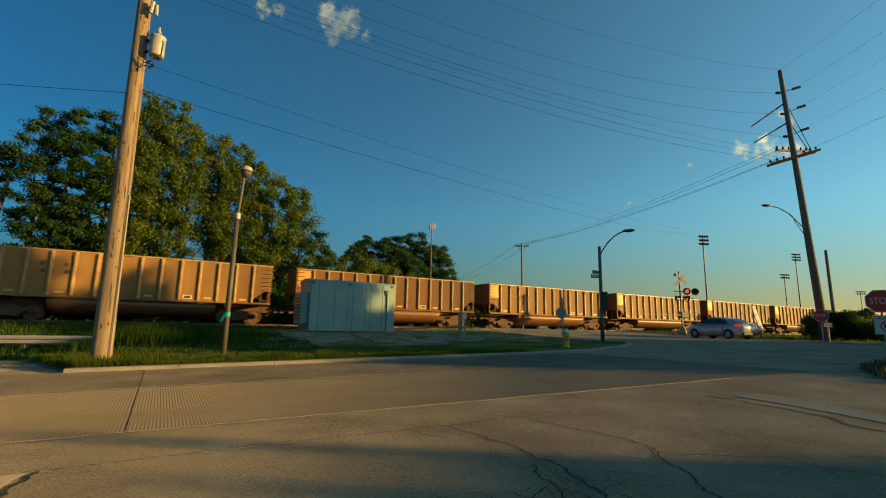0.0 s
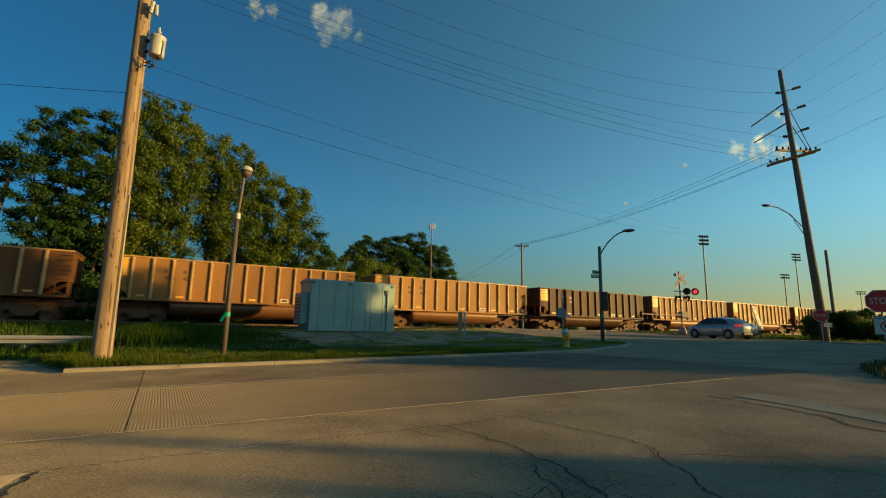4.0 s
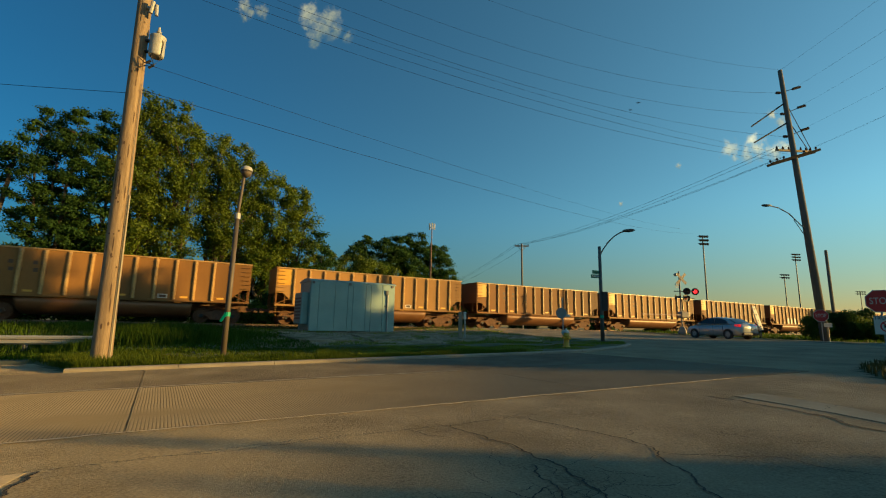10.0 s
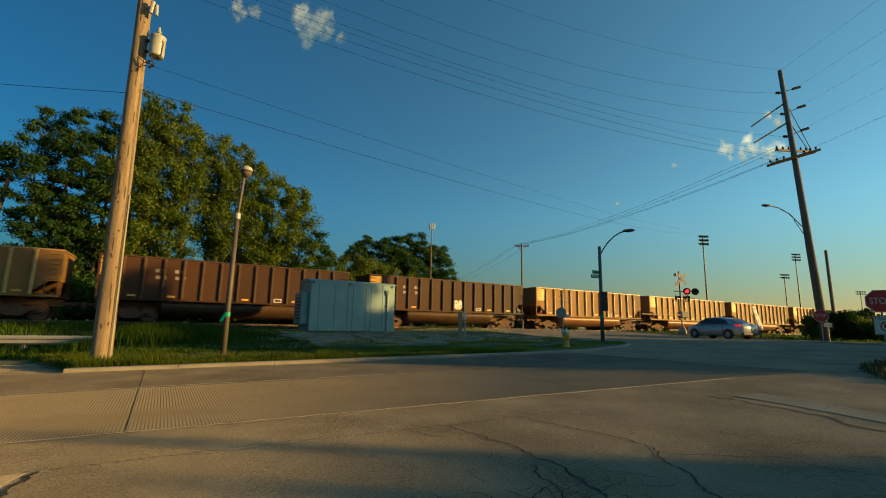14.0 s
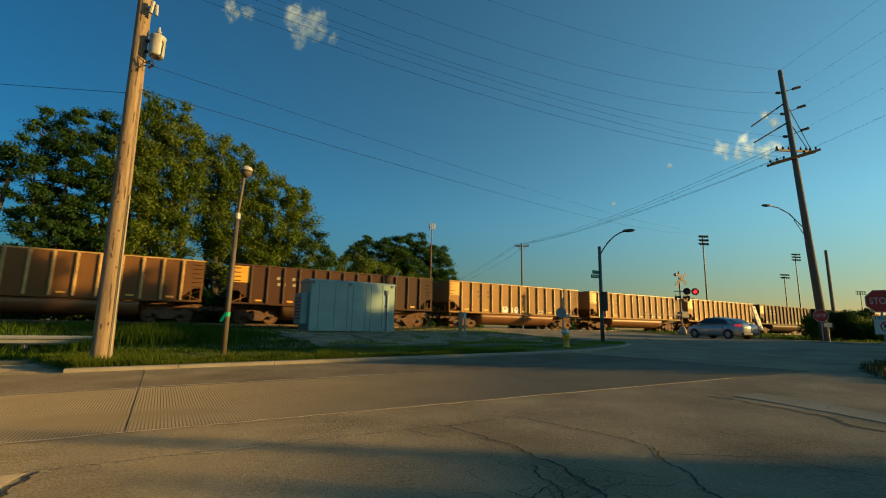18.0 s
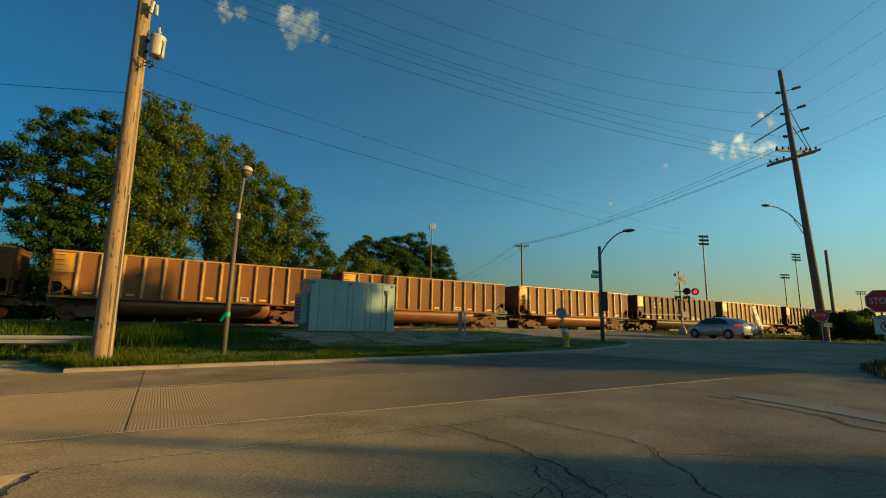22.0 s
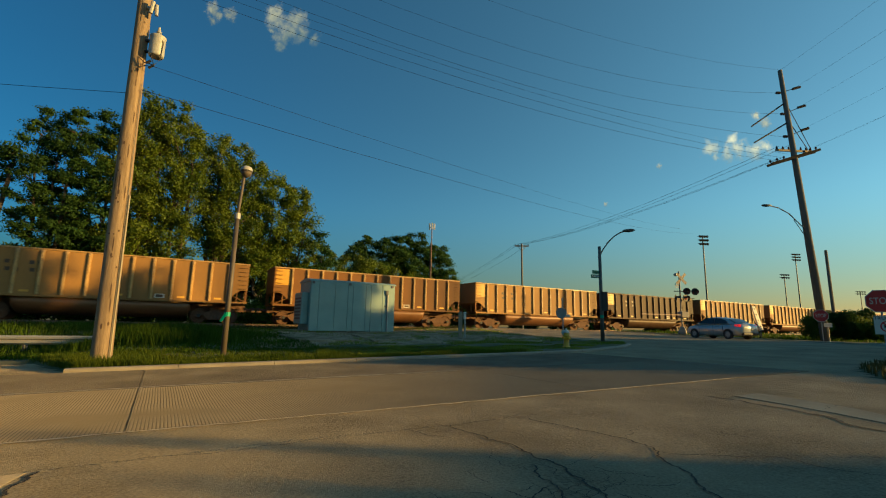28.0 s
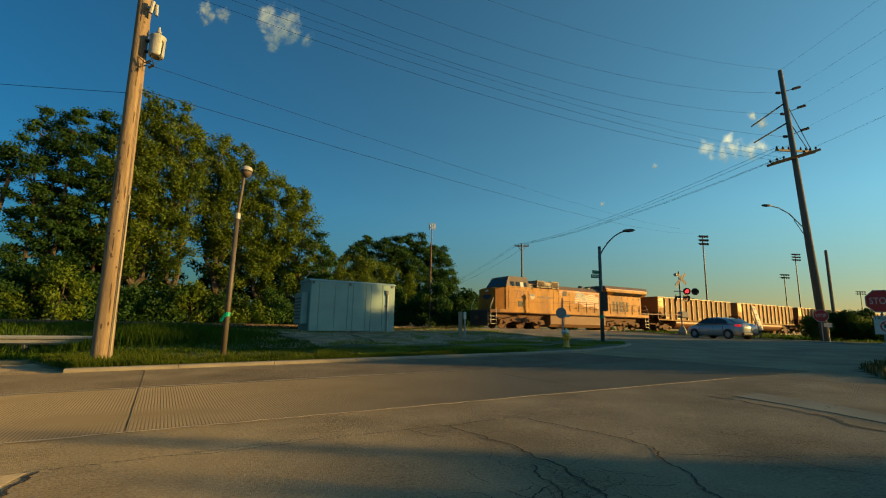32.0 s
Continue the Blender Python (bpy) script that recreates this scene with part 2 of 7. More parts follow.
# ---- mesh helpers ----
def part(name, bm, material, parent=None, label="", smooth_shade=False):
    me = bpy.data.meshes.new(name)
    if smooth_shade:
        for f in bm.faces:
            f.smooth = True
    bm.to_mesh(me)
    bm.free()
    for mt in (material if isinstance(material, (list, tuple)) else [material]):
        me.materials.append(mt)
    ob = new(name, me)
    if parent:
        ob.parent = parent
    if label:
        ob["label"] = label
    return ob


def thing(name, m, label, category, group="", kind=""):
    """An empty at the base of a thing, at the pose m."""
    ob = new(name)
    ob.empty_display_size = 0.2
    ob.matrix_basis = m
    return tagged(ob, label, category, group, kind)


def box(bm, x0, x1, y0, y1, z0, z1, bevel=0.0, mat_index=0):
    g = bmesh.ops.create_cube(bm, size=1.0)
    vs = g["verts"]
    for v in vs:
        v.co = Vector(((x0 + x1) / 2 + v.co.x * (x1 - x0), (y0 + y1) / 2 + v.co.y * (y1 - y0), (z0 + z1) / 2 + v.co.z * (z1 - z0)))
    fs = set(f for v in vs for f in v.link_faces)
    for f in fs:
        f.material_index = mat_index
    if bevel:
        es = list(set(e for v in vs for e in v.link_edges))
        bmesh.ops.bevel(bm, geom=es, offset=bevel, segments=1, affect="EDGES", profile=0.5)
    return bm


def rod(bm, a, b, r0, r1=None, seg=8, caps=True):
    a, b = Vector(a), Vector(b)
    r1 = r0 if r1 is None else r1
    v = b - a
    m = Matrix.Translation((a + b) / 2) @ v.to_track_quat("Z", "Y").to_matrix().to_4x4()
    bmesh.ops.create_cone(bm, cap_ends=caps, segments=seg, radius1=r0, radius2=r1, depth=v.length, matrix=m)
    return bm


def tube(bm, pts, r, seg=6):
    """A bent round bar through the points, as one closed skin."""
    pts = [Vector(p) for p in pts]
    rings = []
    for i, p in enumerate(pts):
        d = (pts[min(i + 1, len(pts) - 1)] - pts[max(i - 1, 0)]).normalized()
        u = d.cross(Vector((0.31, 0.17, 0.93))).normalized()
        v = d.cross(u)
        rings.append([p + (u * math.cos(k * 6.28319 / seg) + v * math.sin(k * 6.28319 / seg)) * r for k in range(seg)])
    return loft(bm, rings)


def prism(bm, outline, y0, y1, mat_index=0):
    """An outline in x and z, drawn out along y."""
    a = [bm.verts.new((x, y0, z)) for x, z in outline]
    b = [bm.verts.new((x, y1, z)) for x, z in outline]
    fs = [bm.faces.new(a), bm.faces.new(list(reversed(b)))]
    k = len(a)
    for i in range(k):
        fs.append(bm.faces.new((a[i], b[i], b[(i + 1) % k], a[(i + 1) % k])))
    for f in fs:
        f.material_index = mat_index
    bmesh.ops.recalc_face_normals(bm, faces=fs)
    return bm


def loft(bm, rings, close=True, cap=True):
    """Joins rings of points of equal number."""
    vs = [[bm.verts.new(p) for p in ring] for ring in rings]
    k = len(vs[0])
    fs = []
    for r0, r1 in zip(vs, vs[1:]):
        for i in range(k if close else k - 1):
            fs.append(bm.faces.new((r0[i], r0[(i + 1) % k], r1[(i + 1) % k], r1[i])))
    if cap:
        fs.append(bm.faces.new(list(reversed(vs[0]))))
        fs.append(bm.faces.new(vs[-1]))
    bmesh.ops.recalc_face_normals(bm, faces=fs)
    return bm


def nb():
    return bmesh.new()
# ---- ground ----
def sheet(name, xs, ys, zf, material):
    verts = [(x, y, zf(x, y)) for y in ys for x in xs]
    k = len(xs)
    faces = [(j * k + i, j * k + i + 1, (j + 1) * k + i + 1, (j + 1) * k + i) for j in range(len(ys) - 1) for i in range(k - 1)]
    me = bpy.data.meshes.new(name)
    me.from_pydata(verts, [], faces)
    me.materials.append(material)
    for p in me.polygons:
        p.use_smooth = True
    return tagged(new(name, me), kind="structure")


def spread(lo, hi, step, far, grow=1.35):
    v = list(np.arange(lo, hi + 1e-6, step))
    a, d = lo, step
    pre = []
    while a > -far:
        d *= grow
        a -= d
        pre.append(a)
    b, d = hi, step
    post = []
    while b < far:
        d *= grow
        b += d
        post.append(b)
    return [float(q) for q in list(reversed(pre)) + v + post]


GX, GY = spread(-30, 42, 0.4, 2500), spread(-6, 62, 0.4, 2500)
ground = sheet("ground", GX, GY, ground_z, SOIL)
tagged(ground, "rough grass and bare soil rising to the railway", "ground")


def strip(name, pts_a, pts_b, zoff, material, thick=0.05, label="", parent=None):
    """A paved band between two edges in plan, following the road's height."""
    bm = nb()
    k = max(2, max(int((Vector(b) - Vector(a)).length / 0.8) + 1 for a, b in zip(pts_a, pts_b)))
    rows = []
    for a, b in zip(pts_a, pts_b):
        rows.append([bm.verts.new((q.x, q.y, road_z(q.x, q.y) + zoff)) for q in (Vector(a).lerp(Vector(b), i / (k - 1)) for i in range(k))])
    for r0, r1 in zip(rows, rows[1:]):
        for i in range(k - 1):
            bm.faces.new((r0[i], r0[i + 1], r1[i + 1], r1[i]))
    bmesh.ops.recalc_face_normals(bm, faces=bm.faces)
    up = sum(f.normal.z for f in bm.faces)
    if up < 0:
        bmesh.ops.reverse_faces(bm, faces=bm.faces)
    bmesh.ops.extrude_face_region(bm, geom=list(bm.faces))
    low = set(v for r in rows for v in r)
    for v in low:
        v.co.z -= thick
    return part(name, bm, material, parent, label)


# asphalt of both streets: a draped sheet, clipped by the pavement's edge
def asphalt():
    xs = spread(-30, 40, 0.35, 130)
    ys = spread(-5, 50, 0.35, 110)
    k = len(xs)
    verts = [(x, y, road_z(x, y)) for y in ys for x in xs]
    dep = [pavement_depth(x, y) for y in ys for x in xs]
    faces = []
    for j in range(len(ys) - 1):
        for i in range(k - 1):
            q = (j * k + i, j * k + i + 1, (j + 1) * k + i + 1, (j + 1) * k + i)
            if max(dep[a] for a in q) > 0.0 and min(dep[a] for a in q) > -0.35:
                faces.append(q)
    me = bpy.data.meshes.new("road")
    me.from_pydata(verts, [], faces)
    me.materials.append(ASPHALT)
    for p in me.polygons:
        p.use_smooth = True
    return tagged(new("road", me), "worn grey-brown asphalt road with cracks", "road", kind="structure")


road = asphalt()

# concrete lanes of the main road, slab by slab
JOINT_N, SEAM_N = 5.36, 8.66
JOINTS = [-39.6, -33.0, -26.4, -19.8, -13.2, -6.9, -0.655, 5.4, 11.4]
SKEW = -0.0875                    # the joints lie a little off square
for a, b in zip(JOINTS, JOINTS[1:]):
    for n0, n1, nm in ((JOINT_N, SEAM_N, "lane_slab"), (SEAM_N, KERB_N - 0.02, "kerb_lane_slab")):
        far = [rp(s + SKEW * (n1 - JOINT_N), n1 - 0.012) for s in np.linspace(a + 0.007, b - 0.007, 7)]
        near = [rp(s + SKEW * (n0 - JOINT_N), n0 + 0.012) for s in np.linspace(a + 0.007, b - 0.007, 7)]
        strip(nm, near, far, 0.012, TINED if nm == "lane_slab" else CONCRETE, 0.05, "", road)

# kerb, stone by stone, round the corner
def kerb_line():
    ctrl = [rp(-2.6, KERB_N + 0.08), rp(9.4, KERB_N + 0.08), rp(11.3, 12.03), rp(12.9, 12.58), rp(14.8, 13.38), rp(16.4, 14.5), rp(17.4, 15.7), rp(17.7, 16.9), rp(17.2, 18.0)]
    pts = [Vector((ctrl[0].x, ctrl[0].y, 0))]
    for a, b in zip(ctrl, ctrl[1:]):
        k = max(1, round((b - a).length / 1.9))
        for i in range(1, k + 1):
            q = a.lerp(b, i / k)
            pts.append(Vector((q.x, q.y, 0)))
    return pts


kerb = tagged(new("kerb"), "worn pale concrete kerb round the street corner", "kerb", kind="structure")
KP = kerb_line()
for a, b in zip(KP, KP[1:]):
    bm = nb()
    dirv = (b - a).normalized()
    side = Vector((-dirv.y, dirv.x, 0))
    a2, b2 = a + dirv * 0.006, b - dirv * 0.006
    ring = []
    for p in (a2, b2):
        z = road_z(p.x, p.y)
        ring.append([(p - side * 0.09) + Vector((0, 0, z - 0.05)), (p - side * 0.09) + Vector((0, 0, z + 0.055)),
                     (p - side * 0.06) + Vector((0, 0, z + 0.085)), (p + side * 0.09) + Vector((0, 0, z + 0.09)), (p + side * 0.10) + Vector((0, 0, z - 0.05))])
    loft(bm, ring)
    part("kerb_stone", bm, KERB, kerb)

# ---- railway track ----
track = tagged(new("railway_track"), "single railway track on dark ballast", "railway track", kind="structure")
track.matrix_basis = Matrix.Translation(tp(0, TRACK_N, RAIL_Z)) @ pose(0, 0, 0, 0, 0, TRACK_TURN)
for y in (-0.7535, 0.7535):
    bm = nb()
    prism(bm, [(-150, -0.17), (400, -0.17), (400, -0.155), (-150, -0.155)], y - 0.07, y + 0.07)
    box(bm, -150, 400, y - 0.009, y + 0.009, -0.155, -0.03)
    box(bm, -150, 400, y - 0.036, y + 0.036, -0.03, 0.0, 0.006)
    part("rail", bm, RAILTOP, track)
bm = nb()
box(bm, -0.115, 0.115, -1.3, 1.3, -0.30, -0.165, 0.012)
tie0 = part("tie", bm, TIE, track)
tie0.location.x = -30
for i in range(1, 240):
    o = new("tie", tie0.data)
    o.parent = track
    o.location.x = -30 + i * 0.54

# ---- coal gondolas ----
def car_paint(name, dark, light, dirt):
    return surface(name, dark, light, 0.6, 12, 0.6, 0.0, spec=0.18, bump=0.04, streak=(1, 1, 0.35), dirt=dirt, dirt_amount=0.55, vary=0.06)


PAINTS = {
    "tan": car_paint("tan_car_paint", (0.17, 0.082, 0.024), (0.27, 0.136, 0.042), (0.075, 0.036, 0.013)),
    "grey": car_paint("bare_aluminium_paint", (0.22, 0.115, 0.036), (0.35, 0.19, 0.062), (0.085, 0.045, 0.02)),
    "brown": car_paint("brown_car_paint", (0.13, 0.057, 0.018), (0.21, 0.096, 0.030), (0.045, 0.022, 0.011)),
    "dark": car_paint("dark_red_brown_paint", (0.042, 0.018, 0.009), (0.07, 0.031, 0.014), (0.02, 0.011, 0.008)),
}
RIBPAINT = surface("worn_bright_rib_paint", (0.14, 0.066, 0.018), (0.56, 0.355, 0.125), 1.6, 9, 0.45, 0.0, spec=0.45, speck=0.9, bump=0.04, dirt=(0.12, 0.065, 0.03), dirt_amount=0.6, vary=0.1)
DARKRIB = surface("dark_rib_paint", (0.03, 0.014, 0.008), (0.09, 0.05, 0.026), 1.6, 9, 0.55, 0.0, spec=0.25, bump=0.04, vary=0.1)
MARKS = surface("faded_dark_stencil", (0.05, 0.028, 0.015), (0.09, 0.05, 0.026), 3, 20, 0.6, bump=0.0)
DULLMARK = surface("dull_white_stencil", (0.22, 0.17, 0.12), (0.34, 0.28, 0.20), 3, 20, 0.6, bump=0.0)
TUBS = surface("rusty_tub_paint", (0.12, 0.05, 0.018), (0.21, 0.092, 0.034), 0.7, 14, 0.5, 0.1, bump=0.05, dirt=(0.12, 0.07, 0.04), vary=0.1)
YELLOW = surface("yellow_reflective_paint", (0.55, 0.27, 0.03), (0.66, 0.36, 0.05), 2, 20, 0.5, bump=0.03)
WHITE = surface("off_white_paint", (0.52, 0.49, 0.43), (0.64, 0.61, 0.55), 3, 30, 0.6, bump=0.03)
ENDYELLOW = surface("orange_end_paint", (0.52, 0.25, 0.018), (0.66, 0.35, 0.03), 1.2, 16, 0.5, bump=0.03, dirt=(0.15, 0.07, 0.02))
COAL = surface("coal_load", (0.012, 0.012, 0.012), (0.04, 0.038, 0.036), 5, 20, 0.8, bump=1.0)
BODY_L, TOP, SILL, HALF_W = 14.6, 3.83, 1.245, 1.5


def wheelset(parent, x, r=0.457):
    bm = nb()
    rod(bm, (0, -0.85, 0), (0, 0.85, 0), 0.085, 0.085, 8)
    for sy in (-1, 1):
        prof = [(0.0, sy * 0.80), (0.14, sy * 0.80), (0.16, sy * 0.765), (r - 0.06, sy * 0.76), (r - 0.05, sy * 0.80), (r, sy * 0.80), (r + 0.002, sy * 0.72), (r + 0.026, sy * 0.70), (r - 0.05, sy * 0.685), (0.0, sy * 0.685)]
        rings = []
        for rr, yy in prof:
            rings.append([(max(rr, 0.004) * math.cos(a), yy, max(rr, 0.004) * math.sin(a)) for a in np.linspace(0, 2 * math.pi, 20, endpoint=False)])
        loft(bm, rings)
        for a in range(3):
            w = a * 2.094
            box(bm, 0.10 * math.cos(w) - 0.025, 0.10 * math.cos(w) + 0.025, sy * 0.80, sy * 0.83, 0.10 * math.sin(w) - 0.025, 0.10 * math.sin(w) + 0.025)
    o = part("wheelset", bm, UNDERSTEEL, parent)
    o.location = (x, 0, r)
    return o


def bogie(parent, x, flip):
    """A three-piece freight bogie."""
    bm = nb()
    for sy in (-1, 1):
        y0, y1 = sy * 0.96, sy * 1.10
        prism(bm, [(-1.15, 0.42), (-1.0, 0.62), (-0.55, 0.66), (-0.3, 0.76), (0.3, 0.76), (0.55, 0.66), (1.0, 0.62), (1.15, 0.42), (0.98, 0.36), (0.84, 0.50), (0.62, 0.50), (0.36, 0.22), (-0.36, 0.22), (-0.62, 0.50), (-0.84, 0.50), (-0.98, 0.36)], min(y0, y1), max(y0, y1))
    box(bm, -0.25, 0.25, -1.05, 1.05, 0.45, 0.85, 0.02)
    o = part("bogie", bm, UNDERSTEEL, parent)
    o.location = (x, 0, 0)
    for sy in (-1, 1):
        sb = nb()
        for i in range(3):
            rod(sb, (-0.2 + 0.2 * i, sy * 1.03, 0.27), (-0.2 + 0.2 * i, sy * 1.03, 0.5), 0.085, 0.085, 8)
        part("spring_nest", sb, RUST, o)
        for xx in (-0.889, 0.889):
            cb = nb()
            rod(cb, (xx, sy * 0.86, 0.457), (xx, sy * 1.13, 0.457), 0.12, 0.11, 10)
            part("bearing_cap", cb, BLACKSTEEL, o)
    for xx in (-0.889, 0.889):
        wheelset(o, xx)
    return o


def gondola():
    car = thing("coal_gondola", Matrix.Identity(4), "tan steel bathtub coal gondola with ribbed sides", "railway wagon", "coal gondolas of the train")
    h = BODY_L / 2
    bm = nb()
    t = 0.05
    cut = 1.16
    # sides with the lower corners of both end bays cut out
    for sy in (-1, 1):
        a, b = sorted((sy * HALF_W, sy * (HALF_W - t)))
        prism(bm, [(-h, TOP - 0.06), (-h, SILL + 0.85), (-h + 0.45, SILL + 0.85), (-h + cut, SILL + 0.25), (-h + cut, SILL), (h - cut, SILL), (h - cut, SILL + 0.25), (h - 0.45, SILL + 0.85), (h, SILL + 0.85), (h, TOP - 0.06)], a, b)
    for sx in (-1, 1):
        a, b = sorted((sx * h, sx * (h - t)))
        box(bm, a, b, -HALF_W + t, HALF_W - t, SILL + 0.85, TOP - 0.06)
        # sloping end floor
        vs = [bm.verts.new(p) for p in ((sx * h, -HALF_W + t, SILL + 0.86), (sx * h, HALF_W - t, SILL + 0.86), (sx * (h - cut), HALF_W - t, SILL + 0.2), (sx * (h - cut), -HALF_W + t, SILL + 0.2))]
        bm.faces.new(vs)
    body = part("body", bm, PAINTS["tan"], car)
    for sy in (-1, 1):
        bm = nb()
        a, b = sorted((sy * (HALF_W + 0.05), sy * (HALF_W - 0.12)))
        box(bm, -h - 0.02, h + 0.02, a, b, TOP - 0.09, TOP, 0.015)
        part("top_rail", bm, RIBPAINT, car, "bright worn top rail")
        bm = nb()
        a, b = sorted((sy * (HALF_W + 0.06), sy * (HALF_W - 0.10)))
        box(bm, -h, h, a, b, SILL - 0.02, SILL + 0.12, 0.01)
        part("side_sill", bm, PAINTS["tan"], car)
    for sx in (-1, 1):
        bm = nb()
        a, b = sorted((sx * (h + 0.05), sx * (h - 0.1)))
        box(bm, a, b, -HALF_W, HALF_W, TOP - 0.09, TOP - 0.002, 0.015)
        part("end_rail", bm, PAINTS["tan"], car)
    rib = nb()
    w = 0.085

    def hat(k, d, z):
        return [(-w * k, 0, z), (w * k, 0, z), (w * k * 0.8, -d * 0.75, z), (w * k * 0.4, -d, z), (-w * k * 0.4, -d, z), (-w * k * 0.8, -d * 0.75, z)]

    loft(rib, [hat(1, 0.14, SILL + 0.1), hat(1, 0.14, TOP - 0.3), hat(1.15, 0.15, TOP - 0.27), hat(1.15, 0.10, TOP - 0.09)])
    first = None
    for sy in (-1, 1):
        for i in range(13):
            x = -6.14 + i * (12.28 / 12)
            if first is None:
                first = part("rib", rib, RIBPAINT, car)
                o = first
            else:
                o = new("rib", first.data)
                o.parent = car
            o.location = (x, sy * HALF_W, 0)
            if sy > 0:
                o.rotation_euler.z = math.pi
    # rounded tub between the bogies
    bm = nb()
    prof = []
    for a in np.linspace(0, math.pi, 15):
        yy = -1.42 * math.cos(a)
        zz = SILL - 0.05 - 0.9 * math.sin(a) ** 0.75
        prof.append((yy, zz))
    rings = []
    for x, k in ((-4.1, 0.80), (-3.95, 0.97), (-3.7, 1.0), (3.7, 1.0), (3.95, 0.97), (4.1, 0.80)):
        rings.append([(x, yy * (0.9 + 0.1 * k), SILL - 0.05 + (zz - SILL + 0.05) * k) for yy, zz in prof])
    loft(bm, rings)
    part("tub", bm, TUBS, car, "rusty rounded tub bottom", True)
    bm = nb()
    box(bm, -h - 0.1, h + 0.1, -0.3, 0.3, 0.75, 1.15)
    part("centre_sill", bm, UNDERSTEEL, car)
    # load of coal
    bm = nb()
    rings = []
    for i in range(15):
        x = -7.1 + i * 14.2 / 14
        rings.append([(x, y, TOP - 0.35 + (0.30 * (1 - (y / 1.4) ** 2)) * (0.8 + 0.3 * math.sin(i * 1.7)) * (1 if 0 < i < 14 else 0)) for y in (-1.44, -1.0, -0.5, 0, 0.5, 1.0, 1.44)])
    loft(bm, rings, close=False, cap=False)
    part("coal_load", bm, COAL, car)
    for sx in (-1, 1):
        bm = nb()
        for yy in (-1.42, -0.75, 0.75, 1.42):
            box(bm, sx * (h - 0.06) - 0.04, sx * (h - 0.06) + 0.04, yy - 0.04, yy + 0.04, SILL + 0.1, SILL + 0.86)
        for yy in (-1.45, 1.45):
            box(bm, sx * (h - 0.62) - 0.03, sx * (h - 0.62) + 0.03, yy - 0.03, yy + 0.03, SILL + 0.1, SILL + 0.75)
            rod(bm, (sx * (h - 0.1), yy, SILL + 0.12), (sx * (h - cut), yy, SILL + 0.6), 0.03)
        box(bm, min(sx * h, sx * (h - 1.2)), max(sx * h, sx * (h - 1.2)), -HALF_W, HALF_W, SILL - 0.01, SILL + 0.03)
        part("end_platform", bm, PAINTS["brown"], car)
        bm = nb()
        rod(bm, (sx * h, 0, 0.9), (sx * (h + 0.72), 0, 0.9), 0.10, 0.10)
        box(bm, sx * (h + 0.60) - 0.15, sx * (h + 0.60) + 0.15, -0.16, 0.16, 0.74, 1.06, 0.05)
        part("coupler", bm, RUST, car)
        for i in range(6):
            z = SILL + 0.95 + i * 0.27
            x0, x1 = sx * (h - 0.08), sx * (h - 0.52)
            bm = nb()
            tube(bm, [(x0, -HALF_W, z), (x0, -HALF_W - 0.09, z), (x1, -HALF_W - 0.09, z), (x1, -HALF_W, z)], 0.016, 5)
            part("ladder_rung", bm, PAINTS["tan"], car)
        bm = nb()
        tube(bm, [(sx * (h - 0.08), -HALF_W - 0.05, SILL), (sx * (h - 0.08), -HALF_W - 0.05, 0.55), (sx * (h - 0.52), -HALF_W - 0.05, 0.55), (sx * (h - 0.52), -HALF_W - 0.05, SILL)], 0.018, 5)
        part("stirrup", bm, PAINTS["tan"], car)
    for sx in (-1, 1):
        bogie(car, sx * (h - 1.75), sx)
    # stencils and safety stripes along the side
    for i, x in enumerate((-5.6, -3.6, 0.5, 3.6, 5.6)):
        bm = nb()
        box(bm, x - 0.2, x + 0.2, -HALF_W - 0.004, -HALF_W + 0.01, SILL + 0.22, SILL + 0.33)
        part("reflective_stripe", bm, YELLOW, car)
    bm = nb()
    box(bm, 2.25, 2.75, -HALF_W - 0.004, -HALF_W + 0.01, SILL + 0.18, SILL + 0.42)
    part("stencil_plate", bm, WHITE, car, "white stencilled data panel")
    bm = nb()
    box(bm, 2.31, 2.69, -HALF_W - 0.007, -HALF_W, SILL + 0.22, SILL + 0.38)
    part("stencil_bar", bm, MARKS, car)
    bm = nb()
    prism(bm, [(-7.2, TOP - 0.14), (-7.2, TOP - 1.2), (-6.26, TOP - 1.2), (-6.26, TOP - 0.14)], -HALF_W - 0.004, -HALF_W + 0.01)
    part("rotary_end_panel", bm, ENDYELLOW, car, "orange-yellow painted end panel")
    for r, (z, n) in enumerate(((TOP - 0.8, 4), (TOP - 1.2, 4))):
        for i in range(n):
            bm = nb()
            x = -4.55 + i * 0.34 + (0.32 if i > 1 else 0) + r * 0.05
            box(bm, x, x + 0.2, -HALF_W - 0.003, -HALF_W + 0.01, z - 0.10, z + 0.10)
            part("faded_mark", bm, MARKS, car)
    return car


def repaint(car, colour, label):
    """Gives a copied wagon another paint."""
    car["label"] = label
    for o in car.children:
        if o.type == "MESH" and o.name.split(".")[0] in ("body", "side_sill", "end_rail", "ladder_rung", "stirrup"):
            o.material_slots[0].link = "OBJECT"
            o.material_slots[0].material = PAINTS[colour]
        elif colour == "dark" and o.type == "MESH" and o.name.split(".")[0] in ("rib", "top_rail", "tub"):
            o.material_slots[0].link = "OBJECT"
            o.material_slots[0].material = DARKRIB
        elif colour == "dark" and o.type == "MESH" and o.name.split(".")[0] in ("faded_mark",):
            o.material_slots[0].link = "OBJECT"
            o.material_slots[0].material = DULLMARK


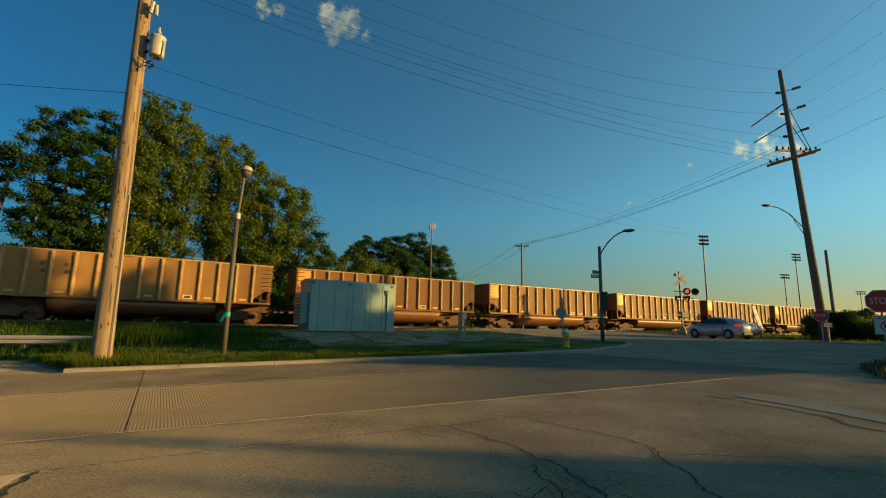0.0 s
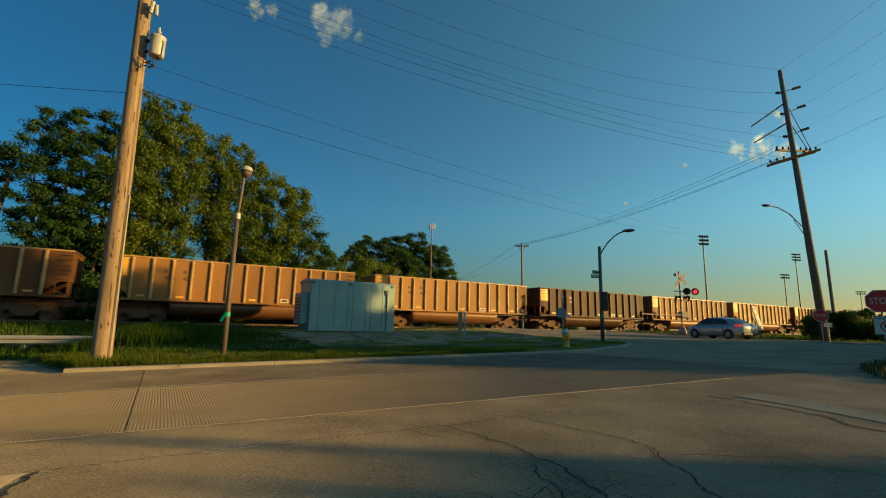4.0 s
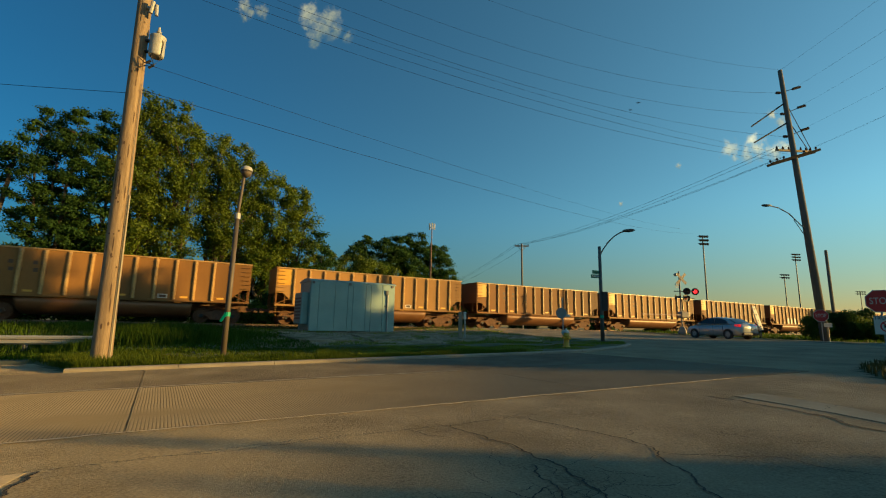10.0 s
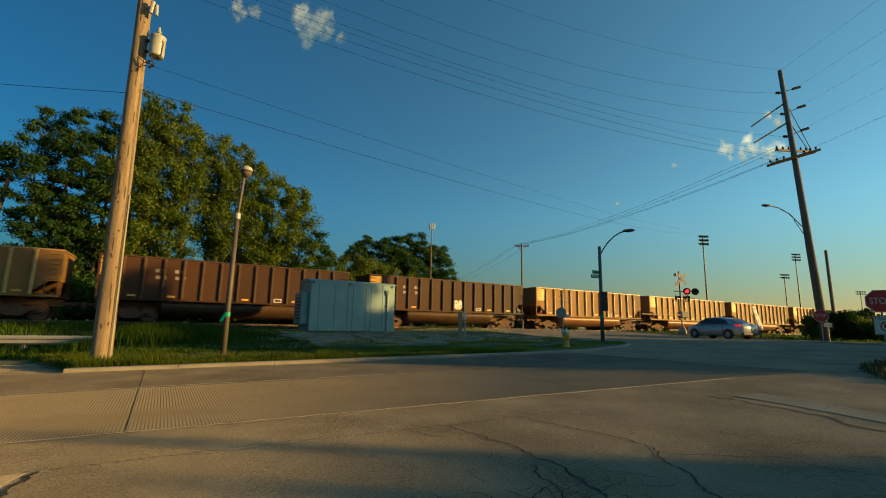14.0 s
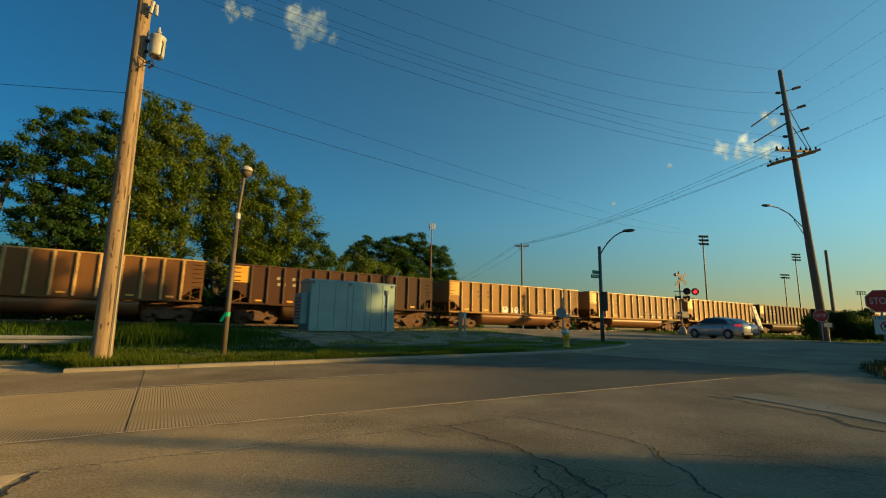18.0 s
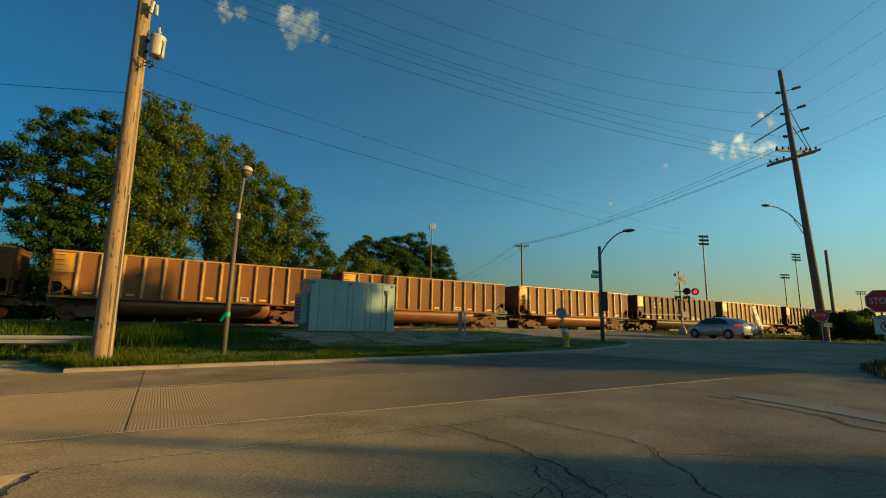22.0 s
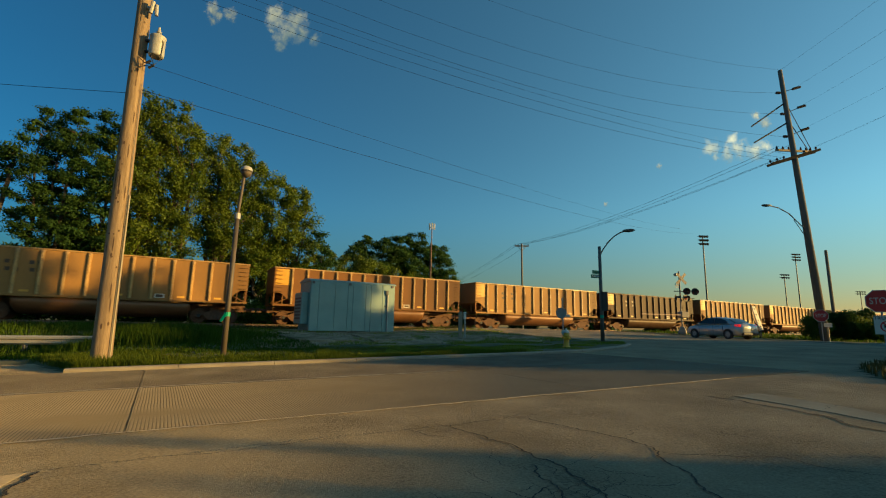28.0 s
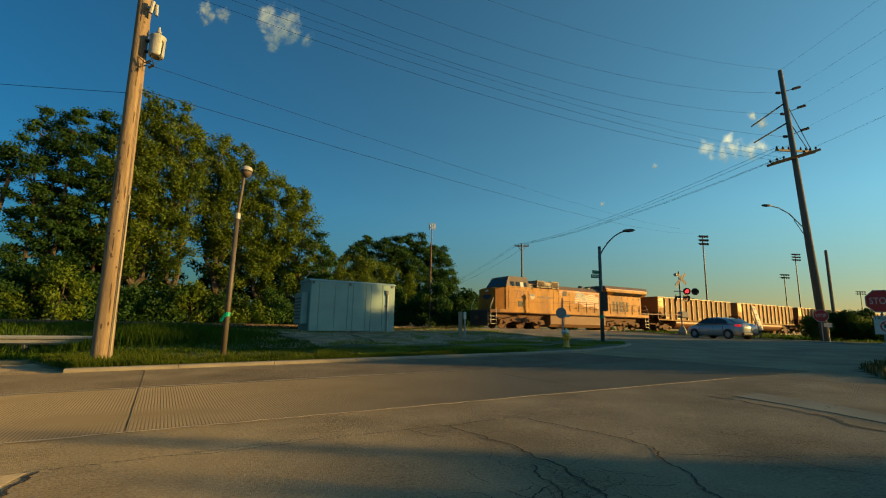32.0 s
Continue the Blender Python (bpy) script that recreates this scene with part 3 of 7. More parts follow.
FIRST_K, LAST_K = -30, 12
S0 = 3.511
LABELS = {"tan": "tan steel bathtub coal gondola with ribbed sides", "grey": "pale grey aluminium coal gondola with ribbed sides",
          "brown": "brown steel coal gondola with bright ribs", "dark": "dark red-brown coal gondola with ribbed sides"}
COLOURS = {k: "grey" for k in (2, -1, -8, -10, -14, -15, -16, -24, -27, -29)}
COLOURS.update({k: "brown" for k in (6, 3, 1, -3, -4, -5, -7, -18, -20, -21, -22, -23, -28)})
COLOURS.update({k: "dark" for k in (0, -12, -13, -17, -19, -26)})


def travelled(t):
    """Metres that the train has gone, t seconds after the start."""
    return CAR_L * (1.08534 * t + 0.000665 * t * t)


def car_start(k):
    """Where the middle of wagon k stands along the rails at the start."""
    return (k + 0.927 - S0) * CAR_L + BODY_L / 2


CARS = []
proto = gondola()
for k in range(FIRST_K, LAST_K + 1):
    m = Matrix.Translation(tp(car_start(k), TRACK_N, RAIL_Z)) @ pose(0, 0, 0, 0, 0, TRACK_TURN)
    car = proto if k == FIRST_K else copy_thing(proto, m)
    car.matrix_basis = m
    c = COLOURS.get(k, "tan")
    repaint(car, c, LABELS[c])
    CARS.append((k, car))


def graffiti(car, blocks, z0, z1):
    """Painted white block shapes low on the near side."""
    for x0, x1, hole in blocks:
        bm = nb()
        w = x1 - x0
        prism(bm, [(x0, z0), (x0 - 0.03, z0 + 0.6 * (z1 - z0)), (x0 + 0.06 * w, z1), (x0 + 0.7 * w, z1 + 0.04), (x1, z0 + 0.75 * (z1 - z0)), (x1 + 0.02, z0 + 0.1), (x1 - 0.1, z0 - 0.02)], -HALF_W - 0.005, -HALF_W + 0.005)
        o = part("graffiti_shape", bm, WHITE, car, "white spray-painted shape")
        bm = nb()
        zc = (z0 + z1) / 2
        box(bm, x0 + 0.35 * w, x0 + 0.62 * w, -HALF_W - 0.008, -HALF_W, zc + hole - 0.07, zc + hole + 0.07)
        part("graffiti_gap", bm, MARKS, o)


for k, car in CARS:
    if k == -4:
        graffiti(car, [(-3.15, -2.72, 0.15), (-2.64, -2.2, -0.1), (-1.95, -1.4, 0.1), (-0.95, -0.3, -0.1)], SILL + 0.2, SILL + 0.95)
    if k == -16:
        graffiti(car, [(-1.9, -1.3, 0.1), (-1.1, -0.75, -0.1), (-0.55, -0.1, 0.1)], SILL + 0.14, SILL + 0.62)
    if k == -12:
        graffiti(car, [(0.1, 0.45, 0.1), (0.5, 0.85, -0.1)], SILL + 0.3, SILL + 0.95)
# ---- cracks, seams and patches in the paving ----
def ribbon(name, pts, width, zoff, material, parent, label="", seed=0, wob=0.04, rise=0.0):
    """A thin ragged band laid along a line on the road."""
    rnd = random.Random(seed)
    fine = []
    for a, b in zip(pts, pts[1:]):
        k = max(2, int(math.dist(a, b) / 0.12))
        for i in range(k):
            t = i / k
            fine.append((a[0] + (b[0] - a[0]) * t + rnd.uniform(-wob, wob), a[1] + (b[1] - a[1]) * t + rnd.uniform(-wob, wob)))
    fine.append(pts[-1])
    bm = nb()
    prev = None
    for i, p in enumerate(fine):
        q = fine[min(i + 1, len(fine) - 1)] if i < len(fine) - 1 else p
        o = fine[max(i - 1, 0)]
        d = Vector((q[0] - o[0], q[1] - o[1])).normalized()
        w = width * rnd.uniform(0.4, 1.0) * (0.35 + min(1, min(i, len(fine) - 1 - i) / 6) * 0.65)
        z = road_z(*p) + zoff - (0.003 if rise else 0)
        row = [bm.verts.new((p[0] - d.y * w, p[1] + d.x * w, z)), bm.verts.new((p[0], p[1], z + rise)), bm.verts.new((p[0] + d.y * w, p[1] - d.x * w, z))]
        if prev:
            bm.faces.new((prev[0], row[0], row[1], prev[1]))
            bm.faces.new((prev[1], row[1], row[2], prev[2]))
        prev = row
    bmesh.ops.recalc_face_normals(bm, faces=bm.faces)
    return part(name, bm, material, parent, label)


CRACKS = [[(0.1, 4.87), (0.28, 4.54), (0.51, 4.21), (0.74, 3.82), (0.85, 3.63), (0.91, 3.4), (0.97, 3.13), (0.99, 2.5)],
          [(0.97, 5.2), (1.27, 4.8), (1.51, 4.5), (1.69, 4.29), (1.79, 3.9), (1.71, 3.63), (1.76, 3.35), (1.69, 3.13), (1.66, 2.5)],
          [(-0.34, 4.65), (-0.17, 4.49), (0.07, 4.35)],
          [(3.77, 6.69), (4.02, 6.07), (4.23, 5.59), (4.3, 5.13), (4.24, 4.73), (4.32, 4.3)],
          [(-2.6, 2.8), (-2.72, 3.11), (-2.78, 3.28), (-2.8, 3.40)],
          [(0.69, 3.56), (0.69, 3.29), (0.76, 3.11), (0.8, 2.6)],
          [(1.1, 3.0), (1.3, 2.7), (1.35, 2.3)], [(1.79, 3.9), (2.6, 3.75), (3.1, 3.3)], [(0.42, 3.05), (0.55, 2.9), (0.72, 3.12)]]
CRACK_WIDE = {0: 0.012, 1: 0.011, 3: 0.030, 4: 0.014, 5: 0.009, 2: 0.008}


def wander(p, q, seed, bend=0.16):
    """A jagged line from p to q by midpoint shifts."""
    rnd = random.Random(seed)
    line = [p, q]
    for _ in range(4):
        nxt = [line[0]]
        for a, b in zip(line, line[1:]):
            d = math.dist(a, b) * bend * rnd.uniform(-1, 1)
            ux, uy = (b[0] - a[0]), (b[1] - a[1])
            k = math.hypot(ux, uy) or 1
            nxt += [((a[0] + b[0]) / 2 - uy / k * d, (a[1] + b[1]) / 2 + ux / k * d), b]
        line = nxt
    return line


crack_rnd = random.Random(404)
for i, c in enumerate(CRACKS):
    line = [c[0]]
    for j, (a, b) in enumerate(zip(c, c[1:])):
        line += wander(a, b, 700 + i * 17 + j)[1:]
    ribbon("crack", line, CRACK_WIDE.get(i, 0.007), 0.005, CRACK, road, "", 5 + i, 0.004)
    # short side branches
    for j in range(2 if i in (0, 1, 7) else 1):
        a = line[crack_rnd.randrange(4, len(line) - 2)]
        w = crack_rnd.uniform(0, 6.283)
        r = crack_rnd.uniform(0.25, 0.7)
        ribbon("crack", wander(a, (a[0] + r * math.cos(w), a[1] + r * math.sin(w)), 900 + i * 5 + j, 0.25), 0.003, 0.005, CRACK, road, "", 70 + i, 0.004)
# broken, alligatored paving by the corner
for i in range(44):
    a = (crack_rnd.uniform(2.6, 4.6), crack_rnd.uniform(3.6, 4.9)) if i < 22 else (crack_rnd.uniform(0.2, 1.7), crack_rnd.uniform(2.6, 3.3))
    w = crack_rnd.choice((0.5, 2.1)) + crack_rnd.uniform(-0.5, 0.5)
    r = crack_rnd.uniform(0.15, 0.55)
    ribbon("crack", wander(a, (a[0] + r * math.cos(w), a[1] + r * math.sin(w)), 1200 + i, 0.25), 0.0035, 0.005, CRACK, road, "", 130 + i, 0.004)
ribbon("crack", wander(tuple(rp(-1.05, 4.33)[:2]), tuple(rp(3.4, 4.33)[:2]), 41, 0.03), 0.006, 0.003, CRACK, road, "", 40, 0.03)
GUTTER = surface("old_gutter_concrete", (0.23, 0.185, 0.12), (0.45, 0.365, 0.245), 1.2, 40, 0.9, bump=0.4, speck=0.9, spec=0.1, grit=1.0, dirt=(0.16, 0.125, 0.08))
SEAM = surface("pale_joint_filler", (0.26, 0.215, 0.15), (0.50, 0.43, 0.32), 2, 30, 0.85, bump=0.3)
chips = random.Random(88)
for i in range(130):
    s = -1.05 + 4.4 * chips.random()
    p = rp(s, 4.34 + 0.03 * math.sin(s * 2.1) + chips.gauss(0, 0.014))
    bm = nb()
    r = chips.uniform(0.004, 0.012)
    loft(bm, [[(p.x + q * r * math.cos(w) * chips.uniform(0.7, 1.2), p.y + q * r * math.sin(w) * chips.uniform(0.7, 1.2), road_z(p.x, p.y) + z) for w in np.linspace(0, 6.283, 6, endpoint=False)] for q, z in ((1, 0.0), (0.85, 0.005))])
    part("broken_chip", bm, KERB, road)
ribbon("joint_lip", [tuple(rp(s, JOINT_N - 0.03)[:2]) for s in np.arange(-16, 9.6, 0.8)], 0.024, 0.016, SEAM, road, "raised pale concrete joint edge", 50, 0.012, 0.004)
ribbon("edge_line", [tuple(rp(s, SEAM_N)[:2]) for s in np.arange(-16, 5.0, 0.8)], 0.045, 0.018, SEAM, road, "worn pale seam line", 51, 0.006)
bm = nb()
vs = [bm.verts.new((x, y, road_z(x, y) + 0.007)) for x, y in ((4.17, 6.65), (4.66, 6.9), (4.87, 6.42), (5.03, 5.81), (5.04, 5.34), (5.1, 4.5), (4.72, 4.4), (4.65, 4.94), (4.56, 5.43), (4.38, 6.07))]
f = bm.faces.new(vs)
bmesh.ops.recalc_face_normals(bm, faces=bm.faces)
if f.normal.z < 0:
    bmesh.ops.reverse_faces(bm, faces=bm.faces)
g = bmesh.ops.extrude_face_region(bm, geom=[f])
for v in vs:
    v.co.z -= 0.03
part("old_gutter_slab", bm, GUTTER, road, "old pale concrete gutter strip")
ribbon("crack", wander((4.62, 5.62), (5.02, 5.9), 77, 0.3), 0.008, 0.018, CRACK, road, "", 78, 0.004)
# spalled patch where the old seam breaks up
bm = nb()
spall = [(-3.3, 2.95), (-3.2, 3.14), (-3.06, 3.22), (-2.94, 3.33), (-2.87, 3.38), (-2.84, 3.28), (-2.79, 3.12), (-2.76, 2.9)]
loft(bm, [[(x, y, road_z(x, y) - 0.02) for x, y in spall], [(x, y, road_z(x, y) + 0.003) for x, y in spall]])
part("spalled_patch", bm, GUTTER, road, "pale spalled concrete patch")
# faded stripe pieces on the crossing street
for a, b in (((4.0, 16.6), (7.4, 19.4)), ((14.5, 19.3), (17.2, 20.6))):
    ribbon("faded_marking", [a, b], 0.06, 0.008, SEAM, road, "faded road marking", 60, 0.01)

# gravel yard round the shed and along the rails
def draped(name, s0, s1, n0, n1, step, lift, material, seed, label, category, fade=1.2):
    ss, ns = np.arange(s0, s1 + 1e-6, step), np.arange(n0, n1 + 1e-6, step)
    verts, idx, faces = [], {}, []

    def edge(s, n):
        q = min(s - s0, s1 - s, n - n0, n1 - n) / fade
        return q + 0.9 * noise.noise(Vector((s * 0.45 + seed, n * 0.6, 0))) + 0.35 * noise.noise(Vector((s * 1.6, n * 1.6 + seed, 2)))

    for i, s in enumerate(ss):
        for j, n in enumerate(ns):
            e = edge(float(s), float(n))
            if e > 0.15:
                p = tp(float(s), float(n))
                idx[i, j] = len(verts)
                verts.append((p.x, p.y, ground_z(p.x, p.y) + min(lift, 0.05 * (e - 0.3))))
    for i, j in idx:
        q = [(i, j), (i + 1, j), (i + 1, j + 1), (i, j + 1)]
        if all(k in idx for k in q):
            faces.append([idx[k] for k in q])
    me = bpy.data.meshes.new(name)
    me.from_pydata(verts, [], faces)
    me.materials.append(material)
    for p in me.polygons:
        p.use_smooth = True
    return tagged(new(name, me), label, category, kind="structure")


draped("gravel", 2.6, 18.8, 16.5, 28.6, 0.3, 0.03, GRAVEL, 3, "pale gravel and dirt yard beside the railway", "gravel")
draped("ballast", -60, 120, 31.0, 35.6, 0.4, 0.035, BALLAST, 9, "dark stone ballast under the rails", "ballast", 0.5)
# planks of the level crossing
CROSSING = tagged(new("level_crossing"), "worn concrete panels of the level crossing", "level crossing", kind="structure")
CROSSING.matrix_basis = Matrix.Translation(tp(0, TRACK_N, RAIL_Z)) @ pose(0, 0, 0, 0, 0, TRACK_TURN)
for i in range(7):
    for y0, y1 in ((-1.35, -0.83), (-0.68, 0.68), (0.83, 1.35)):
        bm = nb()
        box(bm, 18.8 + i * 2.5, 18.8 + i * 2.5 + 2.48, y0, y1, -0.12, -0.012, 0.01)
        part("crossing_panel", bm, KERB, CROSSING)

# ---- grass and weeds ----
# field shade darkens GRASS and sunlight brightens VERGE, both put into the colour
GRASS = surface("kerbside_grass", (0.018, 0.044, 0.004), (0.075, 0.12, 0.009), 0.8, 6, 0.6, bump=0, spec=0.08, trans=0.4)
VERGE = surface("sunlit_verge_grass", (0.028, 0.056, 0.005), (0.125, 0.15, 0.015), 0.8, 6, 0.6, bump=0, spec=0.08, trans=0.45)
SCRUB = surface("dull_scrub_grass", (0.03, 0.036, 0.012), (0.10, 0.095, 0.035), 0.8, 6, 0.7, bump=0, spec=0.08, trans=0.3)
DRYWEED = surface("dry_weeds", (0.12, 0.10, 0.035), (0.26, 0.21, 0.08), 0.8, 6, 0.7, bump=0, spec=0.08, trans=0.4)


def blades(name, count, where, height, seed, material, label, wide=0.012):
    """where(rnd) gives x, y and a height factor, or None."""
    rnd = random.Random(seed)
    verts, faces = [], []
    for _ in range(count):
        r = where(rnd)
        if not r:
            continue
        x, y, k = r
        z = ground_z(x, y) - 0.01
        h = height * k * rnd.uniform(0.5, 1.15)
        a = rnd.uniform(0, 6.283)
        w = wide * rnd.uniform(0.7, 1.5)
        dx, dy = math.cos(a), math.sin(a)
        lx, ly = rnd.uniform(-0.4, 0.4) * h, rnd.uniform(-0.4, 0.4) * h
        i = len(verts)
        verts += [(x - dx * w, y - dy * w, z), (x + dx * w, y + dy * w, z), (x + lx * 0.35 - dx * w * 0.8, y + ly * 0.35 - dy * w * 0.8, z + h * 0.6),
                  (x + lx * 0.35 + dx * w * 0.8, y + ly * 0.35 + dy * w * 0.8, z + h * 0.6), (x + lx, y + ly, z + h)]
        faces += [(i, i + 1, i + 3, i + 2), (i + 2, i + 3, i + 4)]
    me = bpy.data.meshes.new(name)
    me.from_pydata(verts, [], faces)
    me.materials.append(material)
    return tagged(new(name, me), label, "grass", kind="stuff")


def in_verge(rnd):
    s, n = rnd.uniform(-4.0, 9.0), 11.95 + 4.8 * rnd.random() ** 1.6
    p = rp(s, n)
    if pavement_depth(p.x, p.y) > -0.17:
        return None
    return p.x, p.y, 0.45 + 0.9 * max(0, 1 - (n - 11.9) / 1.2) * (0.6 + 0.4 * noise.noise(Vector((s * 1.3, 0, 0)))) + 0.5 * max(0, noise.noise(Vector((s * 0.6, n * 0.6, 7)))) + (0.5 if s < -1.2 else 0)


def in_field(rnd):
    s, n = rnd.uniform(-18, 4.5), rnd.uniform(15.5, 31.0)
    p = tp(s, n)
    if pavement_depth(p.x, p.y) > -0.2:
        return None
    return p.x, p.y, 0.6 + 0.9 * max(0, noise.noise(Vector((s * 0.35, n * 0.35, 3)))) + 1.6 * math.exp(-((s + 3.3) / 2.2) ** 2 - ((n - 26.5) / 2.2) ** 2)


def in_lawn(rnd):
    s, n = rnd.uniform(3, 17.6), rnd.uniform(12.0, 19.5)
    p = rp(s, n)
    k = noise.noise(Vector((s * 0.5, n * 0.7, 11)))
    if pavement_depth(p.x, p.y) > -0.17 or k < (-0.16 if s > 11 else -0.06) or n - 12 > 2.6 + 0.35 * s:
        return None
    return p.x, p.y, 0.5 + k


def in_gravel(rnd):
    s, n = rnd.uniform(3, 19), rnd.uniform(17, 31)
    p = tp(s, n)
    if noise.noise(Vector((s * 0.55, n * 0.55, 21))) < 0.08 or pavement_depth(p.x, p.y) > -0.2:
        return None
    return p.x, p.y, rnd.uniform(0.5, 1.5)


def in_right(rnd):
    x, y = rnd.uniform(7.6, 16), rnd.uniform(7.6, 16)
    if pavement_depth(x, y) > -0.12:
        return None
    return x, y, 1.0


def in_far(rnd):
    s, n = rnd.uniform(36.6, 60), rnd.uniform(10, 31)
    p = tp(s, n)
    if pavement_depth(p.x, p.y) > -0.2:
        return None
    return p.x, p.y, rnd.uniform(0.6, 1.4)


blades("verge_grass", 60000, in_verge, 0.13, 1, VERGE, "bright green tufted grass along the kerb", 0.005)
blades("field_grass", 90000, in_field, 0.17, 2, GRASS, "tall green weeds and grass before the railway", 0.009)
LAWN = surface("short_lawn_grass", (0.075, 0.125, 0.014), (0.23, 0.265, 0.035), 0.8, 6, 0.6, bump=0, spec=0.08, trans=0.4)
blades("lawn_grass", 64000, in_lawn, 0.10, 3, LAWN, "short patchy green grass by the kerb", 0.008)
blades("gravel_weeds", 60000, in_gravel, 0.10, 4, LAWN, "low green weeds in the gravel", 0.009)
def in_trackside(rnd):
    s, n = rnd.uniform(-14, 19), rnd.uniform(27.6, 31.4)
    p = tp(s, n)
    if noise.noise(Vector((s * 0.4, n * 0.7, 31))) < -0.15 or pavement_depth(p.x, p.y) > -0.2:
        return None
    return p.x, p.y, rnd.uniform(0.5, 1.5)


blades("trackside_weeds", 26000, in_trackside, 0.17, 14, SCRUB, "dull brown-green weeds beside the rails", 0.011)
blades("corner_grass", 9000, in_right, 0.16, 5, SCRUB, "rough dull green grass on the street corner", 0.012)
blades("roadside_grass", 9000, in_far, 0.16, 6, GRASS, "green roadside grass beyond the street", 0.03)


def in_clump(rnd):
    c = rnd.choice(((-0.6, 20.0, 1.0), (-0.2, 20.4, 1.25), (-1.4, 21.2, 1.0), (0.4, 20.6, 0.9), (-2.6, 20.8, 0.7), (1.2, 21.6, 0.6), (2.2, 21.4, 0.45)))
    p = tp(c[0] + rnd.gauss(0, 0.75), c[1] + rnd.gauss(0, 0.75))
    return p.x, p.y, c[2]


def in_tufts(rnd):
    c = rnd.choice(((-3.0, 12.9), (-1.7, 12.6), (-1.1, 13.0), (0.4, 12.4), (1.6, 12.3), (3.0, 12.4), (-2.4, 12.5)))
    p = rp(c[0] + rnd.gauss(0, 0.35), c[1] + abs(rnd.gauss(0, 0.25)))
    if pavement_depth(p.x, p.y) > -0.16:
        return None
    return p.x, p.y, 1.0


def in_ditch(rnd):
    p = tp(rnd.uniform(-14, -3.5), rnd.uniform(19, 27))
    return p.x, p.y, rnd.choice((0.6, 0.8, 1.2))


blades("weed_clump", 34000, in_clump, 0.5, 11, GRASS, "mound of tall green weeds in the field", 0.008)
blades("grass_tufts", 3000, in_tufts, 0.24, 12, VERGE, "grass tufts along the kerb with sunlight put into their green", 0.006)
blades("ditch_weeds", 7000, in_ditch, 0.28, 13, GRASS, "tall green weeds behind the guard rail", 0.016)

# stones and clods lying on the gravel and by the kerb
def stones(name, count, where, size, seed, material, label):
    rs_ = random.Random(seed)
    verts, faces = [], []
    for _ in range(count):
        r = where(rs_)
        if not r:
            continue
        x, y = r
        z = ground_z(x, y) + 0.02
        s = size * rs_.uniform(0.4, 1.4)
        i = len(verts)
        for dx, dy, dz in ((1, 0, 0), (-1, 0.2, 0), (0.1, 1, 0), (0, -1, 0), (0.1, 0.1, 0.8), (0, 0, -0.5)):
            verts.append((x + dx * s * rs_.uniform(0.6, 1.2), y + dy * s * rs_.uniform(0.6, 1.2), z + dz * s * rs_.uniform(0.6, 1.1)))
        for a, b in ((0, 2), (2, 1), (1, 3), (3, 0)):
            faces += [(i + a, i + b, i + 4), (i + b, i + a, i + 5)]
    me = bpy.data.meshes.new(name)
    me.from_pydata(verts, [], faces)
    me.materials.append(material)
    return tagged(new(name, me), label, "stones", kind="stuff")


def on_gravel(rnd):
    p = tp(rnd.uniform(2.5, 18.8), 17 + 13.5 * rnd.random() ** 0.8)
    return None if pavement_depth(p.x, p.y) > -0.2 else (p.x, p.y)


def on_ballast(rnd):
    p = tp(rnd.uniform(-22, 60), TRACK_N + rnd.choice((-1, 1)) * rnd.uniform(0.85, 3.2))
    return p.x, p.y


stones("gravel_stones", 9000, on_gravel, 0.05, 31, GRAVEL, "pale loose stones on the gravel yard")
stones("ballast_stones", 9000, on_ballast, 0.055, 32, BALLAST, "dark crushed ballast stones by the rails")

# broken concrete pads before the shed
for corners in (((-7.3, 20.9), (-5.2, 23.2), (-3.4, 19.2), (-5.4, 18.0)), ((-4.3, 22.6), (-2.0, 24.6), (-1.2, 21.4), (-2.9, 19.4))):
    bm = nb()
    q = [Vector((x, y, ground_z(x, y) + 0.10)) for x, y in corners]
    top, low = [], []
    rq = random.Random(int(corners[0][0] * 10))
    for a, b in zip(q, q[1:] + q[:1]):
        for k in range(5):
            v = a.lerp(b, k / 5) + Vector((rq.uniform(-0.12, 0.12), rq.uniform(-0.12, 0.12), 0))
            top.append(v)
            low.append(v + Vector((v.x - sum(c.x for c in q) / 4, v.y - sum(c.y for c in q) / 4, 0)) * 0.03 - Vector((0, 0, 0.3)))
    loft(bm, [low, top])
    bmesh.ops.recalc_face_normals(bm, faces=bm.faces)
    tagged(part("concrete_pad", bm, GRAVEL), "broken pale concrete pad in the gravel", "concrete pad", "pads by the shed")

# ---- metal shed ----
def put(s, n, z=None, turn=0.0):
    p = tp(s, n)
    zz = ground_z(p.x, p.y) if z is None else z
    return Matrix.Translation((p.x, p.y, zz)) @ pose(0, 0, 0, 0, 0, TRACK_TURN + turn)


DARKGAP = surface("dark_gap", (0.01, 0.01, 0.01), (0.02, 0.02, 0.02), 4, 20, 0.9, bump=0)
SHED = thing("metal_shed", put(6.02, 24.6, 0.52), "pale blue metal equipment shed on short concrete feet", "shed")
bm = nb()
box(bm, 0.03, 4.87, 0.03, 2.4, 0.12, 2.78)
part("body", bm, SHEDPAINT, SHED)
cuts = [0.0, 0.44, 1.32, 2.05, 2.35, 3.1, 3.42, 4.12, 4.9]
for a, b in zip(cuts, cuts[1:]):
    bm = nb()
    box(bm, a + 0.008, b - 0.008, -0.012, 0.05, 0.10, 2.75, 0.008)
    part("wall_panel", bm, SHEDPAINT, SHED)
